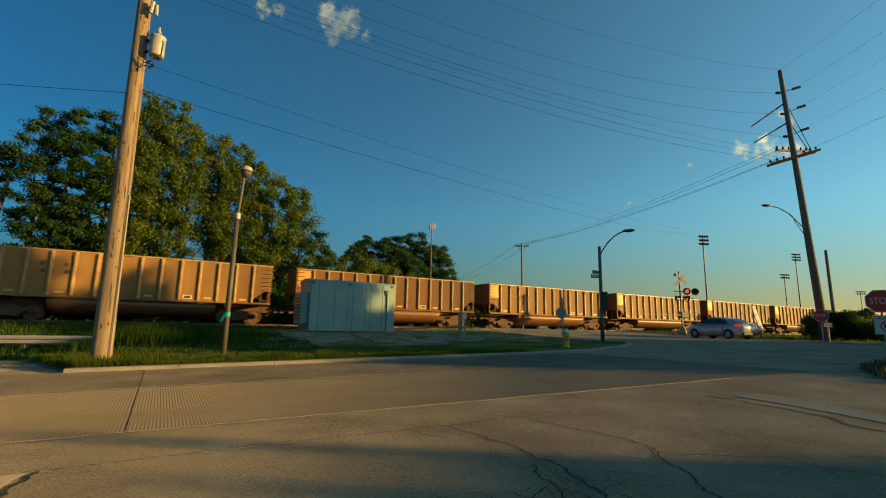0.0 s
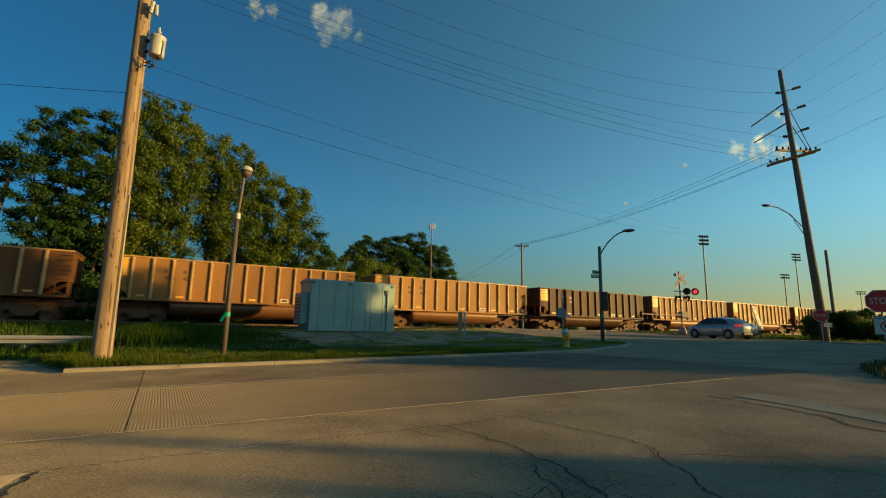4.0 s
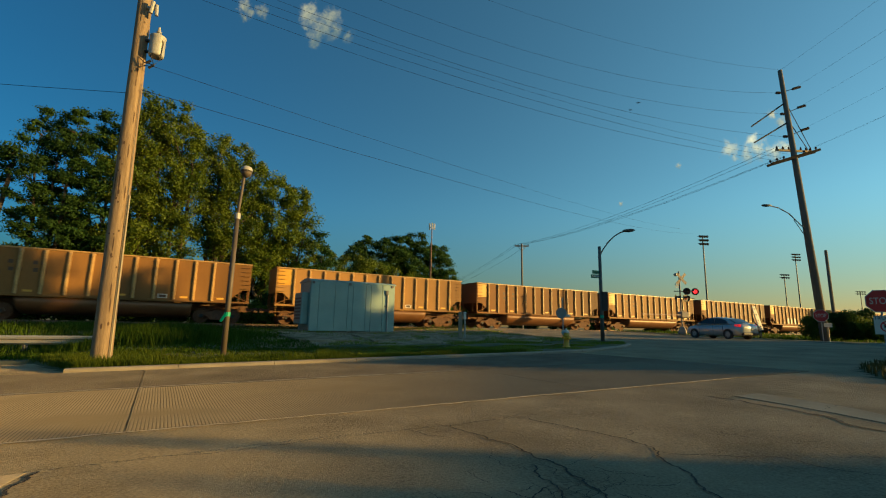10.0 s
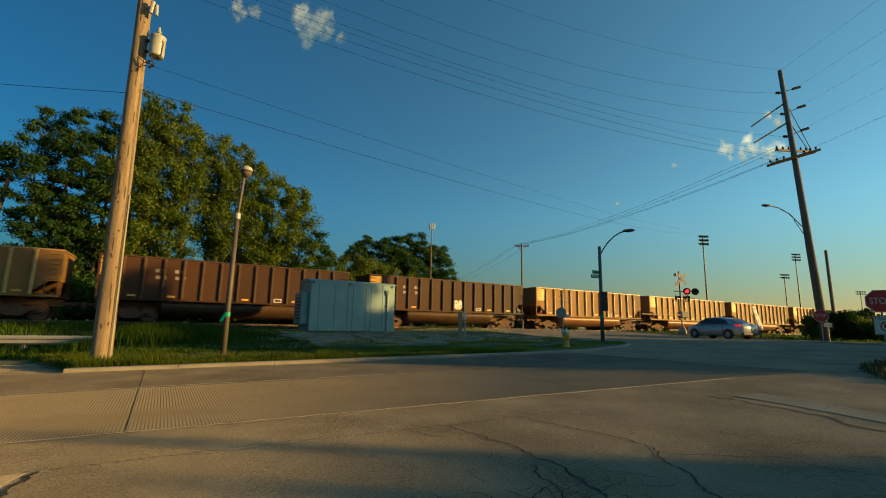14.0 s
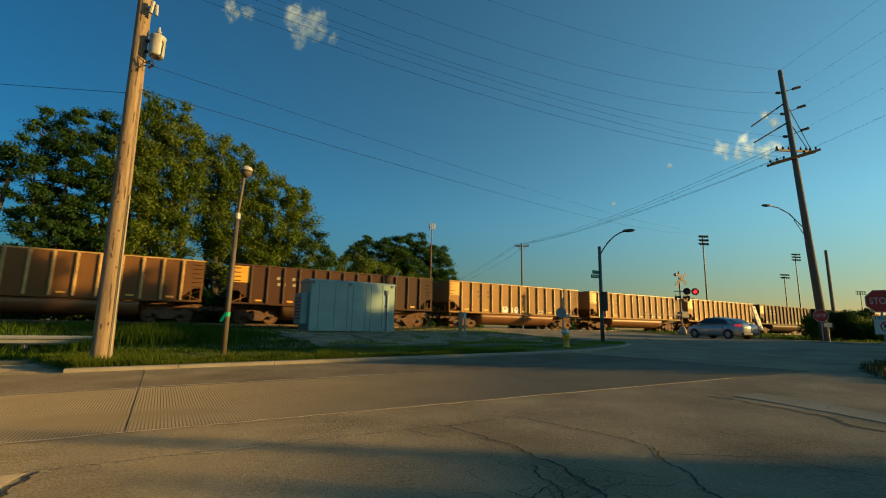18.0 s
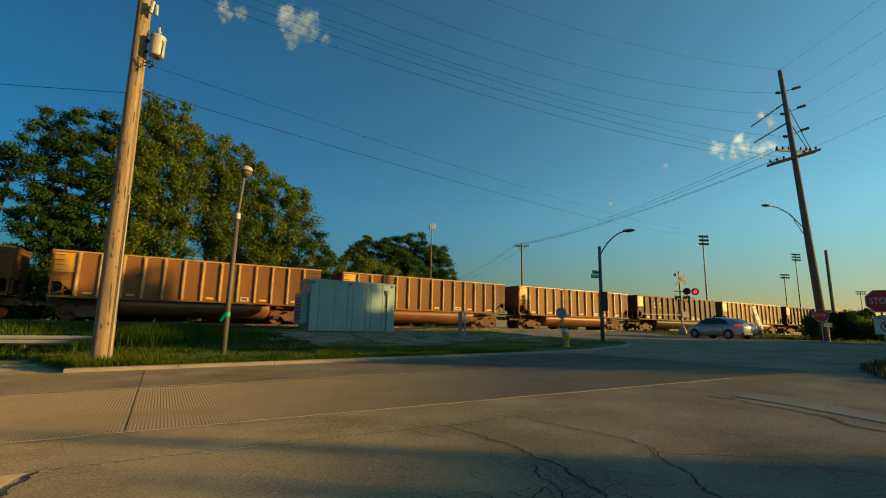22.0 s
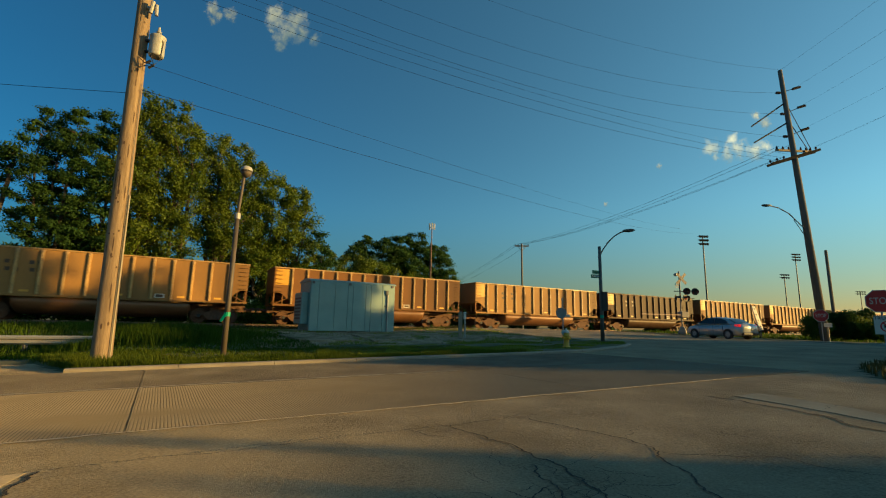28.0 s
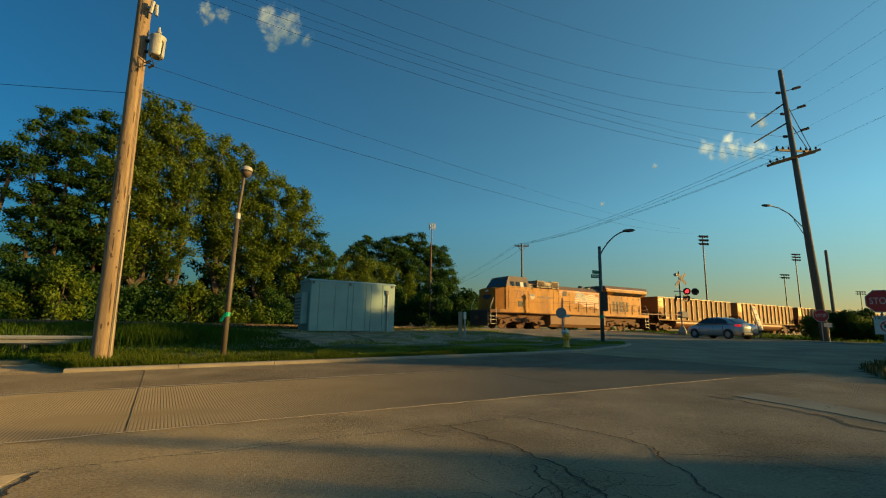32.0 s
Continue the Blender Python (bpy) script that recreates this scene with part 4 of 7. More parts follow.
for a, b in ((0.04, 1.15), (1.16, 2.4)):
    bm = nb()
    box(bm, -0.012, 0.05, a, b, 0.10, 2.75, 0.008)
    part("end_panel", bm, SHEDPAINT, SHED)
bm = nb()
prof = [(-0.03, 2.76), (-0.03, 2.80), (0.3, 2.90), (1.2, 2.96), (2.1, 2.90), (2.5, 2.82), (2.5, 2.76)]
loft(bm, [[(-0.07, y, z) for y, z in prof], [(4.97, y, z) for y, z in prof]])
part("roof", bm, SHEDPAINT, SHED)
for x in (0.12, 2.15, 4.72):
    bm = nb()
    box(bm, x - 0.07, x + 0.07, -0.06, -0.01, 2.62, 2.76, 0.015)
    part("roof_clip", bm, GREYMETAL, SHED)
bm = nb()
box(bm, -0.38, -0.012, 0.35, 2.0, 0.45, 2.15, 0.03)
hat = part("wall_unit", bm, SHEDPAINT, SHED, "box-shaped cooling unit on the end wall")
bm = nb()
for i in range(7):
    box(bm, -0.392, -0.375, 0.5, 1.85, 0.7 + i * 0.18, 0.8 + i * 0.18)
part("louvres", bm, GREYMETAL, hat)
bm = nb()
box(bm, 4.30, 4.47, -0.10, -0.012, 2.18, 2.46, 0.02)
part("meter_box", bm, GREYMETAL, SHED)
bm = nb()
rod(bm, (4.43, -0.06, -0.05), (4.43, -0.06, 2.2), 0.045)
part("conduit", bm, GALV, SHED)
bm = nb()
box(bm, 4.27, 4.34, -0.05, -0.012, 1.5, 1.6, 0.01)
part("latch", bm, GREYMETAL, SHED)
for x in (0.3, 2.2, 4.5):
    for y in (0.25, 2.1):
        bm = nb()
        box(bm, x - 0.12, x + 0.12, y - 0.15, y + 0.15, -0.15, 0.12, 0.01)
        part("foot", bm, KERB, SHED)

# ---- wooden pole with transformer ----
DULLCONDUIT = surface("weathered_conduit", (0.20, 0.17, 0.12), (0.34, 0.29, 0.21), 3, 30, 0.7, bump=0.1)
WP = thing("wooden_utility_pole", Matrix.Translation((-8.31, 11.4, 0.02)), "weathered brown wooden utility pole in kerbside grass", "utility pole")
bm = nb()
rings = []
WTOP = Vector((-0.24, 0.0, 12.4))
for i in range(26):
    t = i / 25
    c = WTOP * t + Vector((0, 0, -0.35 * (1 - t)))
    r = 0.225 * (1 - t) + 0.155 * t
    rings.append([(c.x + r * (1 + 0.035 * noise.noise(Vector((math.cos(a) * 2, math.sin(a) * 2, t * 9)))) * math.cos(a), c.y + r * math.sin(a), c.z) for a in np.linspace(0, 2 * math.pi, 22, endpoint=False)])
loft(bm, rings)
part("pole_shaft", bm, POLEWOOD, WP, "", True)
rnd = random.Random(4)
KNOT = surface("dark_knot", (0.05, 0.03, 0.018), (0.10, 0.06, 0.035), 6, 30, 0.9, bump=0.4)
for i in range(66):
    # a cluster of scorched scars sits half way up, the rest are scattered
    t = 0.364 + rnd.uniform(-0.014, 0.014) if i < 7 else rnd.uniform(0.03, 0.95)
    a = -1.6 + rnd.uniform(-0.35, 0.35) if i < 7 else -1.0 + rnd.uniform(-1.3, 1.3)
    c = WTOP * t
    r = 0.225 * (1 - t) + 0.155 * t
    bm = nb()
    hgt = rnd.choice((0.25, 0.34)) if i < 7 else rnd.choice((0.02, 0.03, 0.05, 0.07, 0.12, 0.2))
    w = 0.05 if hgt > 0.25 else 0.12 if hgt > 0.1 else 0.2
    ring = []
    for k in range(7):
        q = -1 + 2 * k / 6
        ww = w * math.sqrt(max(0.02, 1 - q * q)) * 0.5
        ring.append([(c.x + (r + 0.002) * math.cos(a + ww * v), c.y + (r + 0.002) * math.sin(a + ww * v), c.z + q * hgt) for v in (-1, 0, 1)])
    vs = [[bm.verts.new(p) for p in rr] for rr in ring]
    for r0, r1 in zip(vs, vs[1:]):
        for j in range(2):
            bm.faces.new((r0[j], r0[j + 1], r1[j + 1], r1[j]))
    part("knot", bm, KNOT, WP)
bm = nb()
rod(bm, (0.218, -0.07, -0.2), (0.218 - 0.145, -0.05, 7.3), 0.008, 0.008, 6)
part("ground_wire", bm, GREYMETAL, WP)
bm = nb()
rod(bm, (0.222, -0.02, -0.2), (0.148, -0.01, 4.2), 0.02, 0.02, 8)
part("conduit", bm, DULLCONDUIT, WP, "pale conduit strip")
bm = nb()
prof = [(0.0, 8.17), (0.17, 8.17), (0.185, 8.20), (0.19, 8.24), (0.19, 8.70), (0.20, 8.72), (0.20, 8.76), (0.12, 8.82), (0.0, 8.84)]
loft(bm, [[(0.33 + max(r, 0.003) * math.cos(a), max(r, 0.003) * math.sin(a) - 0.02, z - 0.05) for a in np.linspace(0, 2 * math.pi, 20, endpoint=False)] for r, z in prof])
CANPAINT = surface("pale_grey_can_paint", (0.26, 0.26, 0.24), (0.36, 0.355, 0.33), 3, 30, 0.5, bump=0.05)
can = part("transformer", bm, CANPAINT, WP, "pale grey transformer can", True)
bm = nb()
rod(bm, (0.33, -0.02, 8.76), (0.33, -0.02, 9.0), 0.045, 0.03, 8)
rod(bm, (0.33, -0.02, 8.84), (0.33, -0.02, 8.87), 0.065, 0.065, 8)
part("bushing", bm, CANPAINT, can)
bm = nb()
for z in (8.3, 8.62):
    box(bm, 0.0, 0.2, -0.06, 0.02, z - 0.05, z - 0.0)
part("bracket", bm, BLACKSTEEL, can)
bm = nb()
tube(bm, [(0.0, -0.2, 8.0), (0.15, -0.2, 7.85), (0.4, -0.15, 7.8), (0.52, -0.1, 8.0), (0.53, -0.08, 8.5), (0.42, -0.15, 8.7)], 0.012)
tube(bm, [(0.0, -0.2, 7.7), (0.2, -0.2, 7.75), (0.45, -0.2, 7.72), (0.30, -0.2, 8.1)], 0.012)
part("loose_lead", bm, BLACKSTEEL, WP)
for x, z in ((0.28, 7.86), (0.36, 7.72)):
    bm = nb()
    rod(bm, (x - 0.06, -0.2, z - 0.04), (x + 0.06, -0.2, z + 0.04), 0.03, 0.03)
    part("connector", bm, BLACKSTEEL, WP)
bm = nb()
box(bm, 0.0, 0.2, -0.16, -0.06, 9.5, 9.56)
rod(bm, (0.12, -0.16, 9.35), (0.16, -0.16, 9.7), 0.05, 0.05)
rod(bm, (0.26, -0.12, 9.3), (0.24, -0.12, 9.62), 0.045, 0.045)
part("fuse_cutout", bm, CANPAINT, WP)
for z in (6.55, 6.9):
    bm = nb()
    rod(bm, (-0.30, -0.05, z), (0.0, -0.05, z - 0.02), 0.012)
    part("step_bolt", bm, BLACKSTEEL, WP)

# ---- park lamp with a globe head ----
BRONZE = surface("dark_bronze_paint", (0.055, 0.042, 0.03), (0.115, 0.09, 0.065), 4, 40, 0.6, 0.1, bump=0.1)
LP = thing("lamp_post", Matrix.Translation((-6.34, 13.52, 0.03)), "slim dark grey lamp post with a round head", "street lamp")
bm = nb()
rod(bm, (0, 0, -0.3), (0.03, 0, 4.15), 0.085, 0.065, 12)
part("pole_shaft", bm, BRONZE, LP, "", True)
bm = nb()
rod(bm, (0.03, 0, 4.1), (0.03, 0, 4.28), 0.085, 0.085, 12)
part("collar", bm, GALV, LP)
bm = nb()
rod(bm, (0.03, 0, 4.2), (0.12, 0, 5.5), 0.045, 0.04, 10)
part("neck", bm, BRONZE, LP)
bm = nb()
loft(bm, [[(0.17 + max(r, 0.003) * math.cos(a), max(r, 0.003) * math.sin(a), z) for a in np.linspace(0, 2 * math.pi, 16, endpoint=False)] for r, z in ((0.17, 5.60), (0.175, 5.68), (0.15, 5.75), (0.08, 5.785), (0.0, 5.79))])
head = part("lamp_head", bm, CANPAINT, LP, "round pale grey lamp head", True)
bm = nb()
loft(bm, [[(0.17 + r * math.cos(a), r * math.sin(a), z) for a in np.linspace(0, 2 * math.pi, 16, endpoint=False)] for r, z in ((0.04, 5.42), (0.10, 5.46), (0.15, 5.52), (0.165, 5.60))])
part("bowl", bm, BRONZE, head, "dark lamp bowl", True)
bm = nb()
rod(bm, (0.17, 0, 5.60), (0.17, 0, 5.63), 0.18, 0.18, 16)
part("band", bm, BLACKSTEEL, head)
TAPE = surface("green_tape", (0.0, 0.22, 0.13), (0.01, 0.32, 0.19), 5, 30, 0.6, bump=0.1)
bm = nb()
rod(bm, (0.01, 0, 1.15), (0.01, 0, 1.27), 0.088, 0.088, 10)
prism(bm, [(-0.03, 1.24), (-0.16, 1.02), (-0.10, 0.98), (0.03, 1.18)], -0.09, -0.082)
part("ribbon", bm, TAPE, LP, "bright green ribbon tied round")

# ---- street light on the corner ----
SL = thing("street_light", Matrix.Translation((7.95, 22.66, 0.42)), "grey steel street light with a curved arm", "street lamp")
bm = nb()
rod(bm, (0, 0, -0.3), (0, 0, 4.75), 0.10, 0.075, 12)
part("pole_shaft", bm, GREYMETAL, SL, "", True)
bm = nb()
tube(bm, [(0, 0, 4.25), (0.18, 0, 4.6), (0.45, 0, 4.98), (0.8, 0, 5.32), (1.1, 0, 5.5), (1.35, 0, 5.58)], 0.035, 8)
part("arm", bm, GREYMETAL, SL)
bm = nb()
loft(bm, [[(x, r * math.cos(a), 5.60 + 0.07 * (x - 1.3) + 0.55 * r * math.sin(a)) for a in np.linspace(0, 2 * math.pi, 12, endpoint=False)] for x, r in ((1.22, 0.05), (1.32, 0.12), (1.55, 0.17), (1.75, 0.13), (1.85, 0.04))])
part("lamp_head", bm, GREYMETAL, SL, "", True)
SIGNGREEN = surface("green_sign_face", (0.0, 0.10, 0.05), (0.01, 0.14, 0.075), 4, 30, 0.5, bump=0.02)
for z, dx, rot, mt in ((3.42, -0.02, 25, SIGNGREEN), (3.22, 0.0, -35, SIGNGREEN)):
    bm = nb()
    box(bm, -0.52, -0.02, -0.008, 0.008, z - 0.09, z + 0.09)
    if z < 3.3:
        for i in range(5):
            box(bm, -0.46 + i * 0.085, -0.40 + i * 0.085, -0.012, -0.008, z - 0.045, z + 0.045, 0, 1)
    o = part("name_plate", bm, [mt, WHITE], SL, "green street name plate")
    o.rotation_euler.z = radians(rot if z > 3.3 else 12)
bm = nb()
box(bm, -0.02, 0.28, -0.13, -0.115, 1.5, 2.45, 0.01)
o = part("sign_back", bm, BLACKSTEEL, SL, "dark back of a traffic sign")
bm = nb()
rod(bm, (0, 0, 1.15), (0, 0, 1.3), 0.10, 0.10, 10)
part("ribbon", bm, TAPE, SL, "green tape round the post")

# ---- hydrant ----
HYDPAINT = surface("hydrant_yellow", (0.50, 0.27, 0.02), (0.62, 0.36, 0.03), 4, 30, 0.5, bump=0.1)
HY = thing("fire_hydrant", Matrix.Translation((4.79, 17.62, ground_z(4.79, 17.62))), "yellow fire hydrant with a pale cap on the verge", "hydrant")
bm = nb()
loft(bm, [[(max(r, 0.003) * math.cos(a), max(r, 0.003) * math.sin(a), z) for a in np.linspace(0, 2 * math.pi, 14, endpoint=False)] for r, z in ((0.15, -0.1), (0.15, 0.06), (0.11, 0.08), (0.10, 0.42), (0.125, 0.44), (0.125, 0.48), (0.105, 0.5), (0.10, 0.56))])
part("barrel", bm, HYDPAINT, HY, "", True)
bm = nb()
loft(bm, [[(max(r, 0.003) * math.cos(a), max(r, 0.003) * math.sin(a), z) for a in np.linspace(0, 2 * math.pi, 14, endpoint=False)] for r, z in ((0.12, 0.56), (0.115, 0.62), (0.07, 0.68), (0.03, 0.70), (0.03, 0.74), (0.0, 0.745))])
part("bonnet", bm, WHITE, HY, "white hydrant bonnet", True)
for a in (200, 300, 20):
    bm = nb()
    v = Vector((math.cos(radians(a)), math.sin(radians(a)), 0))
    rod(bm, v * 0.08 + Vector((0, 0, 0.38)), v * 0.17 + Vector((0, 0, 0.38)), 0.06, 0.055, 10)
    part("outlet_cap", bm, HYDPAINT, HY)

# ---- round sign seen from behind ----
RS = thing("warning_sign", Matrix.Translation((5.19, 19.5, 0.36)), "round grey railway warning sign seen from behind", "road sign")
bm = nb()
rod(bm, (0, 0, -0.2), (-0.03, 0, 1.96), 0.032, 0.032, 8)
part("post", bm, GALV, RS)
bm = nb()
rod(bm, (-0.10, -0.05, 1.32), (-0.09, -0.035, 1.32), 0.23, 0.23, 24)
part("disc", bm, GALV, RS, "round grey sign plate").rotation_euler.z = radians(0)
bm = nb()
box(bm, -0.02, 0.28, -0.03, 0.05, 1.14, 1.26, 0.02)
part("bracket_box", bm, WHITE, RS)
bm = nb()
bmesh.ops.create_icosphere(bm, subdivisions=2, radius=0.10, matrix=Matrix.Translation((-0.005, 0, 0.5)))
part("insulator_ball", bm, WHITE, RS)

# ---- two short posts in the gravel ----
CP = thing("marker_post", Matrix.Translation((0.95, 23.1, ground_z(0.95, 23.1))), "short grey concrete marker post in gravel", "post")
bm = nb()
box(bm, -0.10, 0.10, -0.10, 0.10, -0.2, 1.33, 0.02)
part("post", bm, KERB, CP)
CP2 = thing("vent_pipe", Matrix.Translation((1.18, 23.2, ground_z(1.18, 23.2))), "pale upright pipe with a box on top", "pipe")
bm = nb()
rod(bm, (0, 0, -0.2), (0, 0, 1.0), 0.045, 0.045, 8)
part("pipe", bm, GALV, CP2)
bm = nb()
box(bm, -0.07, 0.07, -0.07, 0.07, 0.95, 1.32, 0.02)
part("box", bm, WHITE, CP2)

# ---- guard rail ----
GR = thing("guard_rail", Matrix.Translation((-15.6, 16.0, -0.35)), "weathered galvanised steel guard rail", "guard rail")
bm = nb()
prof = [(0.0, 0.43), (-0.07, 0.48), (-0.07, 0.54), (0.0, 0.585), (-0.07, 0.63), (-0.07, 0.69), (0.0, 0.74), (0.012, 0.74), (-0.055, 0.69), (-0.055, 0.63), (0.012, 0.585), (-0.055, 0.54), (-0.055, 0.48), (0.012, 0.43)]
dv = Vector((4.5, 0.37, 0.055))
loft(bm, [[(p * dv + Vector((0, y, z))) for y, z in prof] for p in (0.0, 0.5, 1.0)])
part("beam", bm, surface("weathered_rail_zinc", (0.34, 0.31, 0.25), (0.52, 0.48, 0.40), 1.5, 30, 0.6, 0.1, bump=0.1, dirt=(0.2, 0.14, 0.09)), GR)
for i in range(5):
    bm = nb()
    q = dv * (i / 4.2)
    box(bm, q.x - 0.06, q.x + 0.06, q.y + 0.02, q.y + 0.17, -0.6, 0.72 + q.z)
    part("post", bm, DARKWOOD, GR)


# ---- tall utility pole ----
WIREBLACK = surface("black_wire_jacket", (0.006, 0.006, 0.007), (0.012, 0.012, 0.014), 4, 30, 0.9, bump=0, spec=0.05)


def strung(pts_list, r, name, label, group="overhead wires"):
    """One sagging wire from a to b."""
    a, b, sag = pts_list
    a, b = Vector(a), Vector(b)
    bm = nb()
    k = 14
    pts = [a.lerp(b, i / k) - Vector((0, 0, 4 * sag * (i / k) * (1 - i / k))) for i in range(k + 1)]
    tube(bm, pts, r * 0.8, 4)
    return tagged(part(name, bm, WIREBLACK, None), label, "wire", group)


UP = thing("tall_utility_pole", Matrix.Translation((24.9, 29.7, 0.62)), "tall dark utility pole with a crossarm and insulators", "utility pole")
UB = Vector((24.9, 29.7, 0.62))
bm = nb()
rod(bm, (0.2, 0.3, -0.6), Vector((24.05, 30, 19.71)) - UB, 0.27, 0.14, 14)
part("pole_shaft", bm, DARKWOOD, UP, "", True)
def ul(x, y, z):
    return Vector((x, y, z)) - UB


bm = nb()
a, b = ul(22.3, 29.6, 12.39), ul(25.9, 29.8, 13.57)
for off in (-0.22, 0.22):
    o_ = Vector((0, off, 0))
    m = Matrix.Translation((a + b) / 2 + o_) @ (b - a).to_track_quat("X", "Z").to_matrix().to_4x4()
    g = bmesh.ops.create_cube(bm, size=1.0)
    for v in g["verts"]:
        v.co = m @ Vector((v.co.x * (b - a).length, v.co.y * 0.10, v.co.z * 0.16))
# near-black wood: the shade on the arm's face is put into its colour
part("crossarm", bm, surface("shade_dark_arm_wood", (0.014, 0.013, 0.011), (0.035, 0.03, 0.026), 3, 25, 0.95, bump=0.4, spec=0.1), UP, "double crossarm with shade put into its dark colour")
a2, b2 = ul(23.38, 30.3, 13.76), ul(26.48, 31.0, 13.98)
bm = nb()
m = Matrix.Translation((a2 + b2) / 2) @ (b2 - a2).to_track_quat("X", "Z").to_matrix().to_4x4()
g = bmesh.ops.create_cube(bm, size=1.0)
for v in g["verts"]:
    v.co = m @ Vector((v.co.x * (b2 - a2).length, v.co.y * 0.10, v.co.z * 0.14))
part("crossarm", bm, POLEWOOD, UP)
PORC = surface("brown_porcelain", (0.012, 0.009, 0.009), (0.03, 0.02, 0.018), 4, 20, 0.8, bump=0, spec=0.1)
for t in (0.02, 0.16, 0.3, 0.72, 0.85, 0.97):
    bm = nb()
    q = a.lerp(b, t) + Vector((0, 0, 0.08))
    rod(bm, q, q + Vector((0, 0, 0.10)), 0.03, 0.03, 6)
    rod(bm, q + Vector((0, 0, 0.10)), q + Vector((0, 0, 0.22)), 0.075, 0.05, 8)
    part("insulator", bm, PORC, UP)
for t in (0.03, 0.2, 0.36, 0.7, 0.85, 0.98):
    bm = nb()
    q = a2.lerp(b2, t) + Vector((0, 0, 0.07))
    rod(bm, q, q + Vector((0, 0, 0.22)), 0.07, 0.04, 8)
    part("insulator", bm, PORC, UP)
for (xl, zl), (xr, zr) in (((23.54, 17.9), (25.04, 18.32)), ((23.7, 16.3), (25.25, 16.9)), ((23.72, 14.61), (25.3, 15.19))):
    c = Vector((24.05 + (19.7 - zl) * 0.043, 30, zl + 0.15)) - UB
    l, r = ul(xl, 29.9, zl), ul(xr, 29.9, zr)
    bm = nb()
    rod(bm, c, r, 0.025, 0.025, 6)
    part("arm_rod", bm, BLACKSTEEL, UP)
    for p, q in ((l, l + Vector((0.28, 0, 0.0))), (r - Vector((0.28, 0, 0.09)), r + Vector((0.28, 0, 0.09)))):
        bm = nb()
        for i in range(5):
            u0, u1 = p.lerp(q, i / 5), p.lerp(q, (i + 0.7) / 5)
            rod(bm, u0, u1, 0.10, 0.085, 8)
        part("insulator_string", bm, PORC, UP)
    bm = nb()
    rod(bm, c, l + Vector((0.14, 0, 0)), 0.02, 0.02, 6)
    part("jumper", bm, BLACKSTEEL, UP)
for p, q, rr in ((ul(24.15, 30, 17.2), ul(21.6, 30, 15.35), 0.05), (ul(24.25, 30, 15.75), ul(21.69, 30, 14.15), 0.05), (ul(24.3, 30, 17.0), ul(25.6, 30, 13.8), 0.025), (ul(24.4, 30, 15.6), ul(25.4, 30, 13.7), 0.025)):
    bm = nb()
    rod(bm, p, q, rr, rr, 6)
    part("guy_strut", bm, BLACKSTEEL, UP)
bm = nb()
tube(bm, [ul(24.55, 29.9, 7.9), ul(23.9, 29.8, 8.5), ul(23.33, 29.7, 9.0), ul(22.6, 29.6, 9.35), ul(21.95, 29.5, 9.45)], 0.035, 6)
tube(bm, [ul(24.5, 29.9, 7.4), ul(23.7, 29.8, 8.6)], 0.025, 6)
part("lamp_arm", bm, GREYMETAL, UP)
bm = nb()
c = ul(21.7, 29.5, 9.47)
loft(bm, [[(c.x + x, c.y + r * math.cos(w), c.z + 0.6 * r * math.sin(w)) for w in np.linspace(0, 2 * math.pi, 10, endpoint=False)] for x, r in ((0.35, 0.05), (0.2, 0.12), (-0.05, 0.15), (-0.25, 0.10), (-0.3, 0.03))])
part("lamp_head", bm, GREYMETAL, UP, "", True)
SP = thing("plain_pole", Matrix.Translation((34.45, 40, ground_z(34.45, 40))), "plain dark wooden pole", "utility pole")
bm = nb()
rod(bm, (0, 0, -0.3), Vector((34.38, 40, 8.43)) - Vector((34.45, 40, ground_z(34.45, 40))), 0.145, 0.115, 10)
part("pole_shaft", bm, DARKWOOD, SP)

# unseen pole, added to throw a thin shadow band across the road
OP = thing("roadside_pole", Matrix.Translation((36, -1.2, ground_z(36, -1.2))), "plain pole added out of view to cast a shadow band", "utility pole")
bm = nb()
rod(bm, (0, 0, -0.4), (0, 0, 5.9), 0.15, 0.11, 10)
part("pole_shaft", bm, DARKWOOD, OP)

FP = thing("crossarm_pole", Matrix.Translation((14.2, 80, ground_z(14.2, 80))), "distant wooden pole with a crossarm", "utility pole")
fz = ground_z(14.2, 80)
bm = nb()
rod(bm, (0, 0, -0.3), (-0.1, 0, 15.8 - fz), 0.2, 0.15, 10)
part("pole_shaft", bm, DARKWOOD, FP)
bm = nb()
box(bm, -1.35, 1.2, -0.08, 0.08, 15.3 - fz, 15.5 - fz)
rod(bm, (-0.8, 0, 15.35 - fz), (-0.05, 0, 14.5 - fz), 0.05)
rod(bm, (0.7, 0, 15.35 - fz), (-0.05, 0, 14.5 - fz), 0.05)
part("crossarm", bm, DARKWOOD, FP)
for x in (-1.25, -0.7, 0.5, 1.1):
    bm = nb()
    rod(bm, (x, 0, 15.5 - fz), (x, 0, 15.75 - fz), 0.07, 0.05, 6)
    part("insulator", bm, PORC, FP)

DP = thing("distant_pole", Matrix.Translation((5.8, 110, ground_z(5.8, 110))), "slim distant pole with a short crossarm", "utility pole")
dz = ground_z(5.8, 110)
bm = nb()
rod(bm, (0, 0, -0.3), (0, 0, 9.45 - dz), 0.14, 0.11, 8)
part("pole_shaft", bm, DARKWOOD, DP)
bm = nb()
box(bm, -1.0, 0.9, -0.06, 0.06, 9.45 - dz - 0.12, 9.45 - dz, 0.0)
part("crossarm", bm, DARKWOOD, DP)

